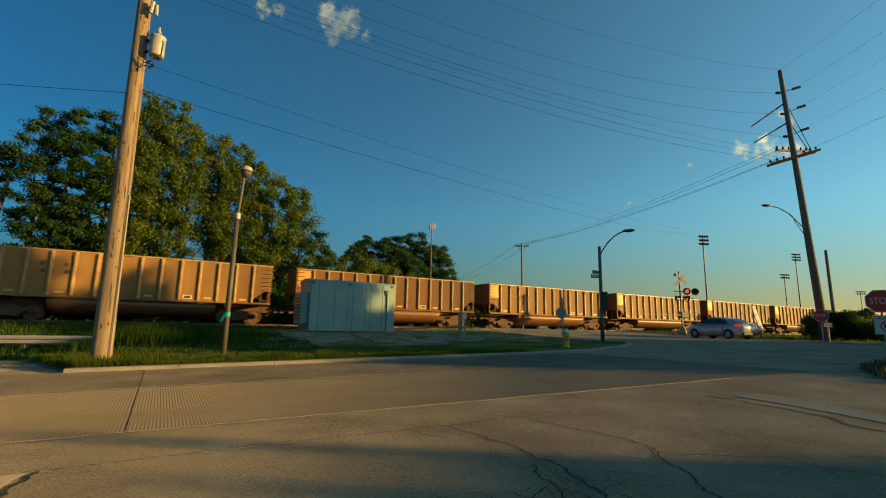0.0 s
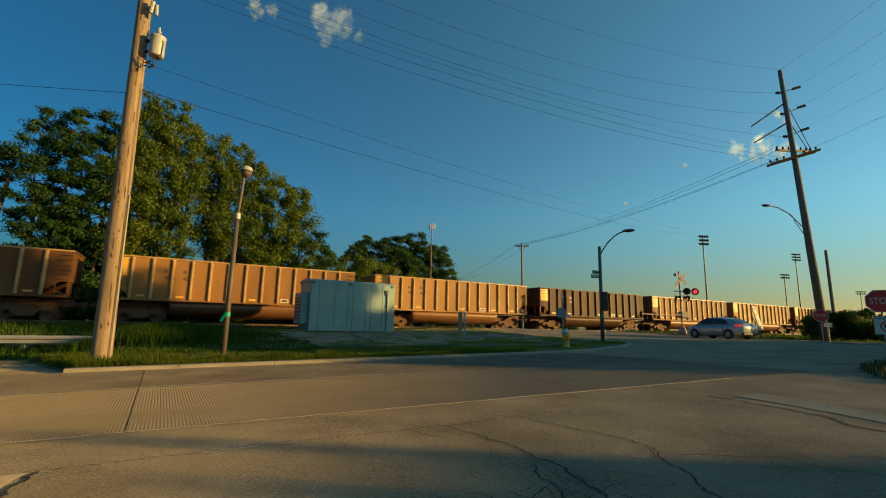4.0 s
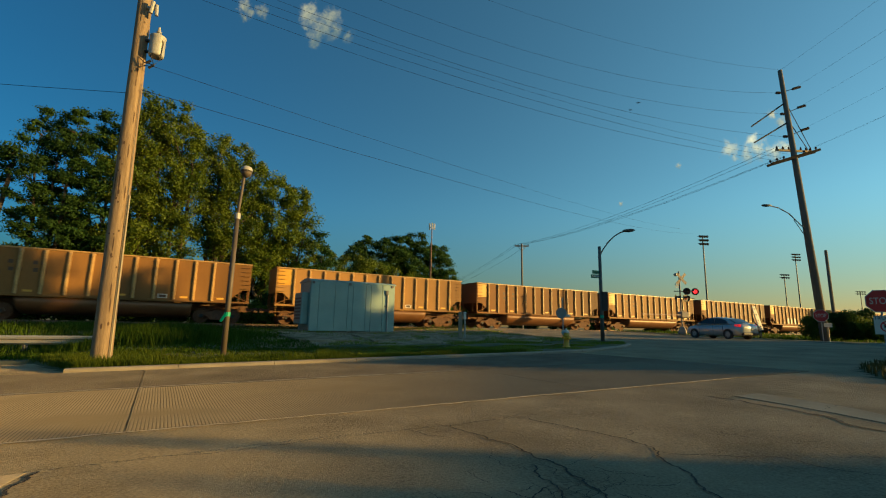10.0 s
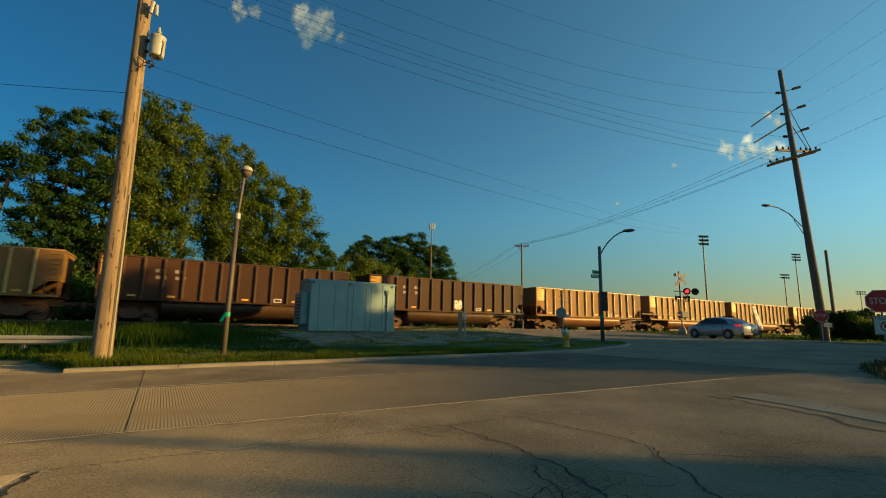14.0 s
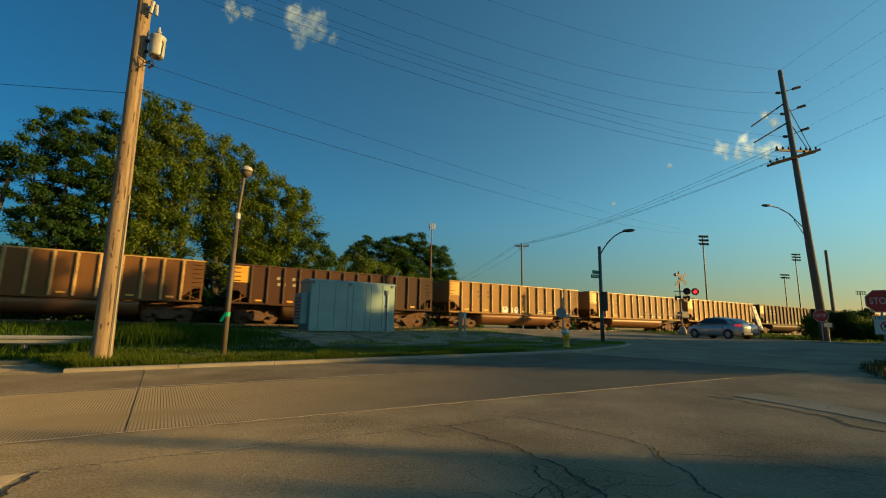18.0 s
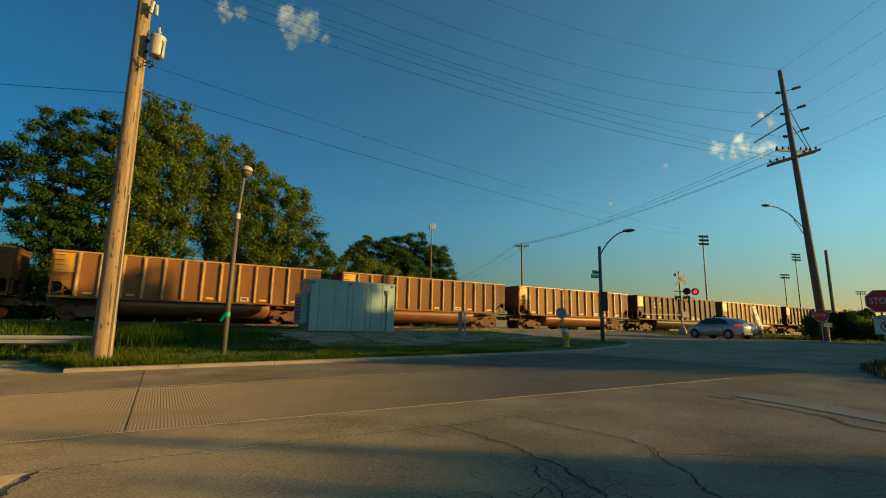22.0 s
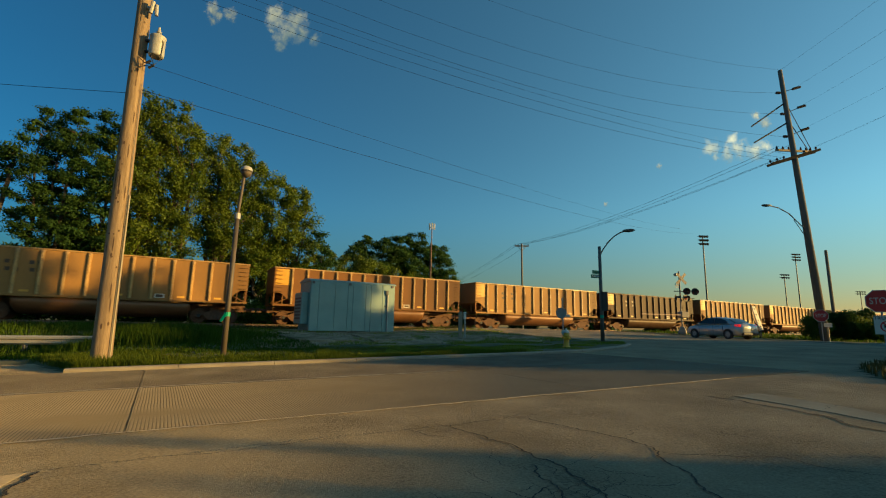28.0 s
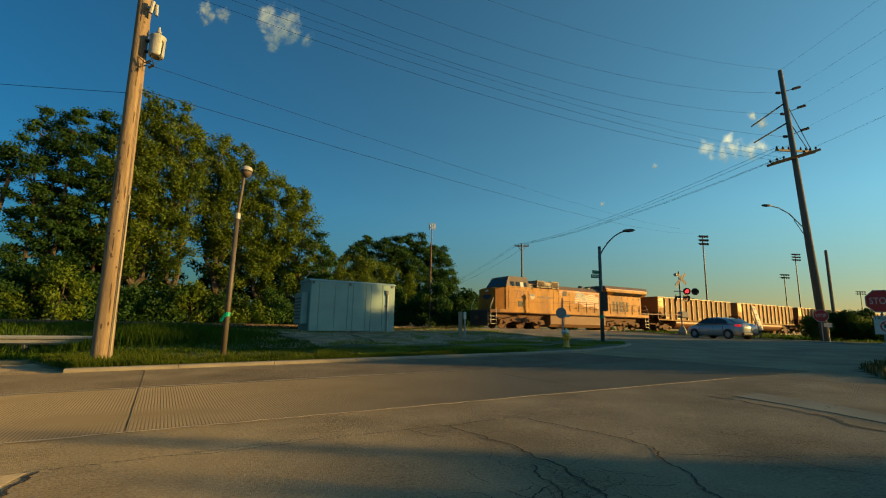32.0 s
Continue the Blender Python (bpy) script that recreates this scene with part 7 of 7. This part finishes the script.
def grown_tree(seed, leaders, upright, material, label, per=140, leaf=0.095, loose=1.15, category="tree", group="trees behind the railway"):
    """A tree of upright leaders, each (s, n, top, base, spread) in the track's plan, hung with boughs of leaf clumps."""
    rnd = random.Random(seed)
    rs = np.random.RandomState(seed)
    c0 = tp(sum(q[0] for q in leaders) / len(leaders), sum(q[1] for q in leaders) / len(leaders))
    z0 = ground_z(c0.x, c0.y)
    root = Vector((c0.x, c0.y, z0))
    o = thing("tree", Matrix.Translation(root), label, category, group)
    centres, radii = [], []
    top_all = max(q[2] for q in leaders)
    wood = nb()
    tr = 0.02 * top_all
    fork = Vector((rnd.uniform(-0.2, 0.2), rnd.uniform(-0.2, 0.2), max(1.2, 0.16 * top_all)))
    rod(wood, (0, 0, -0.5), fork, tr * 1.3, tr, 10, False)
    part("trunk", wood, BARK, o)
    for s_, n_, top, base, spread in leaders:
        p = tp(s_, n_)
        ax = Vector((p.x, p.y, 0)) - Vector((root.x, root.y, 0))
        tip = Vector((ax.x, ax.y, top - z0))
        low = Vector((ax.x * 0.75, ax.y * 0.75, max(fork.z + 0.6, base - z0)))
        limb = nb()
        line = [fork, fork.lerp(low, 0.5) + Vector((rnd.uniform(-0.3, 0.3), rnd.uniform(-0.3, 0.3), 0.2)), low]
        for j in range(1, 6):
            line.append(low.lerp(tip, j / 6) + Vector((rnd.uniform(-0.25, 0.25), rnd.uniform(-0.25, 0.25), 0)))
        for j, (a, b) in enumerate(zip(line, line[1:])):
            k0, k1 = tr * 0.62 * (1 - j / 8), tr * 0.62 * (1 - (j + 1) / 8)
            rod(limb, a, b, k0, k1, 7, False)
        height = tip.z - low.z
        count = max(6, int(height / 0.46))
        for i in range(count):
            t = (i + rnd.uniform(0.2, 0.8)) / count
            q = low.lerp(tip, t)
            wide = 0.62 + 0.38 * math.sin(math.pi * min(1.0, t * 1.25)) if t < 0.7 else 0.87 * (1 - t) / 0.3 + 0.12
            reach = spread * wide * rnd.uniform(0.45, 1.15)
            a = i * 2.4 + rnd.uniform(-0.6, 0.6)
            lift = rnd.uniform(0.35, 0.8) if upright else rnd.uniform(-0.12, 0.25)
            end = q + Vector((math.cos(a) * reach, math.sin(a) * reach, min(lift * reach, tip.z - q.z)))
            if reach > 0.7:
                rod(limb, q - Vector((0, 0, 0.25 * reach)), end, tr * 0.16, tr * 0.05, 5, False)
            k = max(2, int(reach / 0.42) + 1)
            for j in range(k):
                f = 0.42 + 0.58 * (j + rnd.random()) / k if reach > 0.5 else rnd.random()
                c = q.lerp(end, f) + Vector((rnd.gauss(0, 0.22), rnd.gauss(0, 0.22), rnd.gauss(0, 0.18)))
                centres.append((c.x, c.y, c.z))
                radii.append(rnd.uniform(0.32, 0.72) * (1.0 if t < 0.85 else 0.75))
        part("limb", limb, BARK, o)
    cs, rr = np.repeat(np.array(centres), per, axis=0), np.repeat(np.array(radii), per)
    k = len(cs)

    def unit(v):
        return v / np.maximum(np.linalg.norm(v, axis=1, keepdims=True), 1e-6)

    out = unit(rs.normal(size=(k, 3)))
    q = cs + out * (rr * loose * (0.15 + 0.95 * rs.rand(k) ** 0.75))[:, None] * np.array((1, 1, 1.05 if upright else 0.55))
    q = q + np.array((0.10, 0.0, -0.06)) * rs.normal(size=(k, 1))
    u = unit(rs.normal(size=(k, 3)) * (1, 1, 0.7) - (0, 0, 0.5))
    w = unit(np.cross(u, out + (0, 0, 0.25) + rs.normal(size=(k, 3)) * 0.4))
    sz = (leaf * (0.55 + 0.8 * rs.rand(k)))[:, None]
    verts = np.stack([q - u * sz, q + w * sz * 0.6, q + u * sz, q - w * sz * 0.6], axis=1).reshape(-1, 3)
    me = bpy.data.meshes.new("crown")
    me.vertices.add(4 * k)
    me.vertices.foreach_set("co", verts.ravel())
    me.loops.add(4 * k)
    me.loops.foreach_set("vertex_index", np.arange(4 * k))
    me.polygons.add(k)
    me.polygons.foreach_set("loop_start", np.arange(0, 4 * k, 4))
    me.update()
    me.materials.append(material)
    crown = new("crown", me)
    crown.parent = o
    return o


# SUNNY trees take LEAF, SHADY ones LEAF2: light and shade by leaf colour
SUNNY, SHADY = "tall yellow-green leafy tree with upright boughs behind the railway", "broad dark green tree with layered boughs behind the railway"
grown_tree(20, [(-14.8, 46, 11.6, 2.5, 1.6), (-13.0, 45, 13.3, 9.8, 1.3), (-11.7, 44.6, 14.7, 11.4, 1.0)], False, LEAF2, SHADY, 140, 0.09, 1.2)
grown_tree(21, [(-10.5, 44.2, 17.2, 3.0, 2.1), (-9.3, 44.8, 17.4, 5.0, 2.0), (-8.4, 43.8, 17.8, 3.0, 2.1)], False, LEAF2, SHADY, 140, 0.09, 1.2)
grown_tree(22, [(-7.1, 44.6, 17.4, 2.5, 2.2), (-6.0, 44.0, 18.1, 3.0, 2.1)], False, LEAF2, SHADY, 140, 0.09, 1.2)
grown_tree(23, [(-4.6, 43.5, 18.3, 2.5, 2.2), (-3.7, 43.2, 19.6, 3.0, 2.0), (-2.6, 43.7, 19.4, 3.5, 2.0)], True, LEAF, SUNNY)
grown_tree(24, [(-1.3, 43.3, 19.2, 3.5, 2.0), (-0.3, 43.8, 18.2, 6.0, 1.9)], True, LEAF, SUNNY)
grown_tree(25, [(1.2, 44.9, 16.6, 6.5, 1.8), (1.95, 44.3, 17.8, 7.0, 1.5), (3.0, 44.6, 17.0, 3.5, 2.0), (4.2, 44.2, 16.7, 2.5, 2.0)], True, LEAF, SUNNY)
grown_tree(26, [(5.5, 44.6, 15.7, 2.0, 2.1), (6.8, 44.2, 14.8, 1.5, 2.1)], True, LEAF, SUNNY)
grown_tree(27, [(8.5, 44.0, 14.1, 1.5, 1.8), (9.5, 43.8, 13.9, 1.5, 1.5)], True, LEAF, SUNNY)
grown_tree(28, [(10.8, 43.2, 9.6, 1.0, 1.3), (11.6, 43.4, 8.8, 1.0, 1.1)], False, LEAF2, "small dark green tree behind the railway")
grown_tree(29, [(13.4, 47.0, 8.4, 0.6, 1.6), (15.0, 47.4, 7.9, 0.6, 1.6), (16.6, 47.2, 8.3, 0.6, 1.6)], True, LEAF, "low yellow-green tree beyond the shed")
BIGLEAF = (240, 0.10, 1.55)
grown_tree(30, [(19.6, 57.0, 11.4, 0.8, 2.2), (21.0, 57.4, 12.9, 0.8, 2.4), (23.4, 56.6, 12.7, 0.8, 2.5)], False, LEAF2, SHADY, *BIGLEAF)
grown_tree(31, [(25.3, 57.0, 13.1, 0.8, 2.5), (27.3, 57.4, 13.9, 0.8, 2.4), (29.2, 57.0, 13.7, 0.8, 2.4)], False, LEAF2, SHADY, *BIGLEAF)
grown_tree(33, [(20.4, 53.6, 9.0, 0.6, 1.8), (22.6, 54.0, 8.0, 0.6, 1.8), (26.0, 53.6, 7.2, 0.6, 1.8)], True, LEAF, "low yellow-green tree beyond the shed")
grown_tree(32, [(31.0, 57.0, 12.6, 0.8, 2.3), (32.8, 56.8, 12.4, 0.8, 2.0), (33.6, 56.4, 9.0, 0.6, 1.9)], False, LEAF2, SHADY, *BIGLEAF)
# undergrowth behind the tall trees, its dimness put into the leaf colour
LOW = "dark green undergrowth tree behind the railway, shade put into its colour"
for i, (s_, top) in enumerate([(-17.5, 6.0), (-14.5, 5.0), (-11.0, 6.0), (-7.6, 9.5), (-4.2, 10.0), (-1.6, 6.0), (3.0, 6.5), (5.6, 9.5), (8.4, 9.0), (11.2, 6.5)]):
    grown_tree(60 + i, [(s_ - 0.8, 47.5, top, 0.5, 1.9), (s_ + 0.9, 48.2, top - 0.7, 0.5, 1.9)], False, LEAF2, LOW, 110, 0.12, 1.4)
rnd = random.Random(77)
for i in range(26):
    s, n = -20 + i * 1.38 + rnd.uniform(-0.5, 0.5), rnd.uniform(38.8, 41.5)
    p = tp(s, n)
    tree("bush", p.x, p.y, 200 + i, rnd.uniform(1.3, 2.1), rnd.uniform(1.8, 4.6), 0.2, 26, 190, 0.11, 0.8, rnd.choice((LEAF, LEAF2)), "dense green bush along the railway", "bush", "bushes along the railway")
for i in range(11):
    s, n = 17.5 + i * 1.75 + rnd.uniform(-0.5, 0.5), rnd.uniform(46, 53)
    p = tp(s, n)
    tree("bush", p.x, p.y, 300 + i, rnd.uniform(1.8, 2.6), rnd.uniform(3.5, 6.0), 0.2, 30, 180, 0.15, 1.0, LEAF2, "dense green bush along the railway", "bush", "bushes along the railway")
# scrub by the street, and unseen trees added outside the view to shade it
for i, (x, y, r, hgt) in enumerate([(27.3, 33.1, 1.0, 2.13), (28.3, 32.4, 1.1, 2.28), (29.3, 32.8, 1.0, 1.88), (32.4, 35.3, 1.2, 2.72), (29.6, 31.2, 1.2, 1.45)]):
    tree("roadside_bush", x, y, 400 + i, r, hgt, 0.1, 60, 240, 0.06, 0.42, LEAF2 if i % 2 else LEAF, "dark green scrubby bush beside the street", "bush", "bushes beside the street")
for i, (x, y, r, hgt) in enumerate([(34, 8.3, 2.8, 5.7), (35, 11.5, 3.2, 8.6), (34, 15.0, 3.2, 9.0), (36, 18.6, 3.4, 8.7), (37, 22.0, 3.2, 8.4), (41, 12.0, 3.0, 9.2), (41, 15.5, 3.2, 9.8), (42, 19.0, 3.2, 9.0), (28.5, -0.7, 2.4, 4.15), (28.2, -3.2, 2.6, 4.05), (31, -7.6, 3.0, 3.9), (33, -12.5, 3.5, 4.0)]):
    tree("street_tree", x, y, 500 + i, r, hgt, 0.15, 110 if i < 8 else 170, 130, 0.24, 1.1 if i < 8 else 0.9, LEAF2, "low leafy tree added out of view for shade", "tree", "trees beside the street")
# trees added beyond the crossing, out of view, to shade the train's far end
for i, (x, y) in enumerate([(82, 66.8), (89, 70.6), (97, 74.8)]):
    tree("crossing_tree", x, y, 560 + i, 4.0, 12.0, 0.4, 12, 80, 0.3, 1.3, LEAF2, "leafy tree added out of view beyond the level crossing for shade", "tree", "trees beyond the crossing")
# tall unseen trees, added to block the sun from the train's left end
for i, (x, y, r, hgt) in enumerate([(44, 13.6, 3.0, 15.8), (44, 17.4, 2.2, 13.6)]):
    tree("street_tree", x, y, 550 + i, r, hgt, 7.5, 90 if i == 0 else 44, 110 if i == 0 else 80, 0.24, 1.0, LEAF2, "tall sparse tree added out of view for shade", "tree", "trees beside the street")
# far tree line
for i in range(20):
    a = radians(-48 + i * 5.2 + rnd.uniform(-1, 1))
    d = rnd.uniform(230, 300)
    x, y = d * math.sin(a), d * math.cos(a)
    tree("distant_tree", x, y, 600 + i, rnd.uniform(7, 11), rnd.uniform(6, 10), 0.3, 60, 60, 0.9, 2.6, LEAF2, "distant dark green tree on the horizon", "tree", "distant trees")

# ---- clouds ----
def cloud_paint(name, seed, puffs, unit, bright):
    """Vapour: soft puffs (x, y, r, in units of the half height) torn by noise; warm sunlight above and greyer shade
    below are painted in.
    """
    m = bpy.data.materials.new(name)
    m.use_nodes = True
    N, Lk = m.node_tree.nodes, m.node_tree.links
    N.remove(N["Principled BSDF"])
    co = N.new("ShaderNodeTexCoord")
    sc = N.new("ShaderNodeVectorMath")
    sc.operation = "SCALE"
    sc.inputs["Scale"].default_value = 1 / unit
    Lk.new(co.outputs["Object"], sc.inputs[0])

    def tex(scale, detail, rough, w):
        n = N.new("ShaderNodeTexNoise")
        n.noise_dimensions = "4D"
        n.inputs["W"].default_value = w
        n.inputs["Scale"].default_value, n.inputs["Detail"].default_value, n.inputs["Roughness"].default_value = scale, detail, rough
        Lk.new(sc.outputs[0], n.inputs["Vector"])
        return n

    wz = tex(1.7, 4, 0.55, seed + 9)
    wo = N.new("ShaderNodeVectorMath")
    wo.operation = "MULTIPLY_ADD"
    wo.inputs[1].default_value, wo.inputs[2].default_value = (0.9, 0.9, 0), (-0.45, -0.45, 0)
    Lk.new(wz.outputs["Color"], wo.inputs[0])
    wa = N.new("ShaderNodeVectorMath")
    wa.operation = "ADD"
    Lk.new(sc.outputs[0], wa.inputs[0])
    Lk.new(wo.outputs[0], wa.inputs[1])
    acc = None
    for x, y, r in puffs:
        ds = N.new("ShaderNodeVectorMath")
        ds.operation = "DISTANCE"
        ds.inputs[1].default_value = (x, y, 0)
        Lk.new(wa.outputs[0], ds.inputs[0])
        fall = N.new("ShaderNodeMapRange")
        fall.clamp = False
        fall.inputs[1].default_value, fall.inputs[2].default_value, fall.inputs[3].default_value, fall.inputs[4].default_value = 0.0, r * 1.25, 1.0, 0.0
        Lk.new(ds.outputs["Value"], fall.inputs[0])
        if acc is None:
            acc = fall.outputs[0]
        else:
            mxm = N.new("ShaderNodeMath")
            mxm.operation = "SMOOTH_MAX"
            mxm.inputs[2].default_value = 0.25
            Lk.new(acc, mxm.inputs[0])
            Lk.new(fall.outputs[0], mxm.inputs[1])
            acc = mxm.outputs[0]
    nz = tex(3.4, 8, 0.66, seed)
    ad = N.new("ShaderNodeMath")
    ad.operation = "MULTIPLY_ADD"
    ad.inputs[1].default_value = 1.9
    Lk.new(nz.outputs["Fac"], ad.inputs[0])
    Lk.new(acc, ad.inputs[2])
    al = N.new("ShaderNodeMapRange")
    al.interpolation_type = "SMOOTHSTEP"
    al.inputs[1].default_value, al.inputs[2].default_value, al.inputs[4].default_value = 0.98, 2.0, 0.95
    Lk.new(ad.outputs[0], al.inputs[0])
    tone = tex(1.9, 5, 0.6, seed + 4)
    sp = N.new("ShaderNodeSeparateXYZ")
    Lk.new(sc.outputs[0], sp.inputs[0])
    tn = N.new("ShaderNodeMath")
    tn.operation = "MULTIPLY_ADD"
    tn.inputs[1].default_value = 0.35
    Lk.new(sp.outputs["Y"], tn.inputs[0])
    Lk.new(tone.outputs["Fac"], tn.inputs[2])
    tr_ = N.new("ShaderNodeMapRange")
    tr_.inputs[1].default_value, tr_.inputs[2].default_value = 0.32, 0.78
    Lk.new(tn.outputs[0], tr_.inputs[0])
    cm = N.new("ShaderNodeMix")
    cm.data_type = "RGBA"
    cm.inputs[6].default_value, cm.inputs[7].default_value = (0.26, 0.31, 0.33, 1), (0.80, 0.68, 0.50, 1)
    Lk.new(tr_.outputs[0], cm.inputs[0])
    # the vapour glows by itself in place of being lit by the sun
    em = N.new("ShaderNodeEmission")
    em.inputs[1].default_value = bright
    Lk.new(cm.outputs[2], em.inputs[0])
    tr = N.new("ShaderNodeBsdfTransparent")
    mx = N.new("ShaderNodeMixShader")
    Lk.new(al.outputs[0], mx.inputs[0])
    Lk.new(tr.outputs[0], mx.inputs[1])
    Lk.new(em.outputs[0], mx.inputs[2])
    Lk.new(mx.outputs[0], N["Material Output"].inputs[0])
    return m


CAM_ROT = CAMPOSE.to_3x3()
FOCAL = 784 / math.tan(radians(88.78) / 2)


def sky_point(u, v, dist):
    """A place far off, u to the right and v down from the middle of the view, as slopes of a lens 784 wide to each side."""
    w = (CAM_ROT @ Vector((u / FOCAL, -v / FOCAL, -1))).normalized()
    return Vector((0, 0, EYE)) + w * dist


CLOUDS = []
PUFFS = [[(-0.38, 0.44, 0.38), (0.29, 0.25, 0.38), (0.48, -0.04, 0.33), (0.0, -0.04, 0.45), (-0.13, -0.33, 0.32), (-0.19, -0.62, 0.2), (1.0, -0.33, 0.2), (-0.5, 0.0, 0.12)],
         [(-0.54, 0.29, 0.5), (-0.25, -0.07, 0.4), (0.54, -0.07, 0.45), (-0.75, -0.36, 0.3)],
         [(-0.87, 0.1, 0.42), (0.18, 0.55, 0.36), (0.32, 0.1, 0.52), (1.1, 0.03, 0.46), (1.63, 0.2, 0.36), (-0.1, -0.25, 0.3), (-0.6, -0.25, 0.22)],
         [(-0.35, 0.4, 0.35), (0.4, -0.2, 0.42)], [(0, 0, 0.5)], [(0, 0, 0.5)]]
for i, (u0, v0, u1, v1, w, h, bright) in enumerate([(-184, -396, -290, -388, 150, 94, 0.38), (-304, -423, -403, -414, 120, 50, 0.33), (562, -172, 500, -174, 215, 66, 0.66), (606, -229, 555, -226, 80, 38, 0.5),
                                                    (330, -80, 282, -79, 44, 16, 0.42), (436, -147, 375, -146, 30, 18, 0.46)]):
    d = 2600
    hw, hh = w / 2 / FOCAL * d, h / 2 / FOCAL * d
    me = bpy.data.meshes.new("cloud")
    me.from_pydata([(-hw * 1.3, -hh * 1.4, 0), (hw * 1.3, -hh * 1.4, 0), (hw * 1.3, hh * 1.4, 0), (-hw * 1.3, hh * 1.4, 0)], [], [(0, 1, 2, 3)])
    me.materials.append(cloud_paint("cloud_vapour", 3.0 + 1.7 * i, PUFFS[i], hh * (0.92 if i < 2 else 1.0), bright))
    o = tagged(new("cloud", me), "small wispy white cloud with evening light painted as glow", "cloud", "drifting clouds")
    o.visible_shadow = False
    CLOUDS.append((o, sky_point(u0, v0, d), sky_point(u1, v1, d)))


# ---- birds ----
FEATHER = surface("dark_feathers", (0.015, 0.013, 0.012), (0.04, 0.035, 0.03), 20, 90, 0.8, bump=0)
WINGS = []


def bird(scale):
    """A small dark bird, beak towards +x."""
    o = thing("bird", Matrix.Identity(4), "small dark bird in flight over the street", "bird", "birds in flight")
    bm = nb()
    loft(bm, [[(x * scale, r * scale * math.cos(a), 0.8 * r * scale * math.sin(a)) for a in np.linspace(0, 2 * math.pi, 8, endpoint=False)] for x, r in ((-0.10, 0.012), (-0.05, 0.03), (0.02, 0.036), (0.07, 0.022), (0.10, 0.02), (0.115, 0.004))])
    part("body", bm, FEATHER, o, "", True)
    bm = nb()
    loft(bm, [[(-0.08 * scale, y * scale, z * scale) for y, z in ((-0.01, -0.004), (0.01, -0.004), (0.01, 0.004), (-0.01, 0.004))], [(-0.17 * scale, y * scale, z * scale) for y, z in ((-0.03, -0.002), (0.03, -0.002), (0.03, 0.002), (-0.03, 0.002))]])
    part("tail", bm, FEATHER, o)
    for sy in (-1, 1):
        bm = nb()
        loft(bm, [[((c + x) * scale, sy * y * scale, z * scale) for x, z in ((0.035 * k, 0.0), (0, 0.004), (-0.05 * k, 0.0), (0, -0.004))] for y, c, k in ((0.02, 0.02, 1.0), (0.09, 0.035, 0.9), (0.16, 0.0, 0.55), (0.20, -0.04, 0.12))])
        WINGS.append((part("wing", bm, FEATHER, o), sy))
    return o


BIRDS = [bird(1.0), bird(1.0)]

# ---- motion ----
def motions():
    turn = pose(0, 0, 0, 0, 0, TRACK_TURN)
    times = [i * 2.0 for i in range(17)]
    for k, car in CARS:
        walk(car, [(t, Matrix.Translation(tp(car_start(k) + travelled(t), TRACK_N, RAIL_Z)) @ turn) for t in times])
    walk(LOCO, [(t, Matrix.Translation(tp(LOCO_START + travelled(t), TRACK_N, RAIL_Z)) @ turn) for t in times])
    for o, a, b in CLOUDS:
        q = CAMPOSE.to_quaternion().to_matrix().to_4x4()
        walk(o, [(t, Matrix.Translation(a.lerp(b, t / 32)) @ q) for t in (0, 16, 32)])
    # two birds rise from behind the far trees, cross the sky and leave over the street
    flight = [(0, -130, 10, 85), (6.8, -110, -20, 78), (8.6, 6, -151, 58), (9.1, 113, -174, 52), (9.6, 231, -209, 46), (10.0, 346, -259, 40), (10.5, 503, -338, 34), (10.9, 652, -392, 30), (11.2, 778, -425, 28), (11.8, 1100, -520, 24), (13.0, 2200, -700, 24), (32, 2300, -720, 24)]
    for b, (du, dv, back) in zip(BIRDS, ((0, 0, 0.0), (-14, 13, 0.4))):
        at = [(t, sky_point(u + du, v + dv, d + back)) for t, u, v, d in flight]
        rows = []
        for i, (t, p) in enumerate(at):
            q = at[min(i + 1, len(at) - 1)][1] - at[max(i - 1, 0)][1]
            rows.append((t, Matrix.Translation(p) @ pose(0, 0, 0, 0, 0, math.degrees(math.atan2(q.y, q.x)))))
        walk(b, rows)
    for w, sy in WINGS:
        walk(w, [(0, pose(0, 0, 0, sy * 8, 0, 0))] + [(8.0 + i * 0.07, pose(0, 0, 0, sy * (34 if i % 2 else -22), 0, 0)) for i in range(58)] + [(32, pose(0, 0, 0, sy * 8, 0, 0))])
    # the two lamps flash by turns, covered by the added blades
    beat, first = 1.19, 6.65 - 6 * 1.19
    for blade, a, b in zip(FLASH_BLADES, (0.0, 0.49), (0.44, 0.93)):
        shut, clear = pose(0, -0.026, 0), pose(0, -0.026, 0, 0, 0, 86)
        rows = [(0, clear if a == 0 else shut)]
        for i in range(28):
            for t, was, now in ((first + (i + a) * beat, shut, clear), (first + (i + b) * beat, clear, shut)):
                if 0.1 < t < 31.9:
                    rows += [(t - 0.5 / FPS, was), (t + 0.5 / FPS, now)]
        walk(blade, rows + [(32, rows[-1][1])])
    # wheels roll; wheelsets that stand alike in their bogies share one rolling action
    rolling = {}
    for _, car in CARS + [(0, LOCO)]:
        for bog in car.children:
            for w in bog.children:
                if not w.name.startswith("wheelset"):
                    continue
                x, _, r = w.location
                key = (round(x, 2), round(r, 3))
                if key not in rolling:
                    walk(w, [(i / FPS, pose(x, 0, r, 0, math.degrees(travelled(i / FPS) / r) % 360, 0)) for i in range(32 * FPS + 1)])
                    rolling[key] = w
                else:
                    src = rolling[key].animation_data
                    w.rotation_mode = "QUATERNION"
                    w.animation_data_create()
                    w.animation_data.action = src.action
                    w.animation_data.action_slot = src.action_slot


motions()
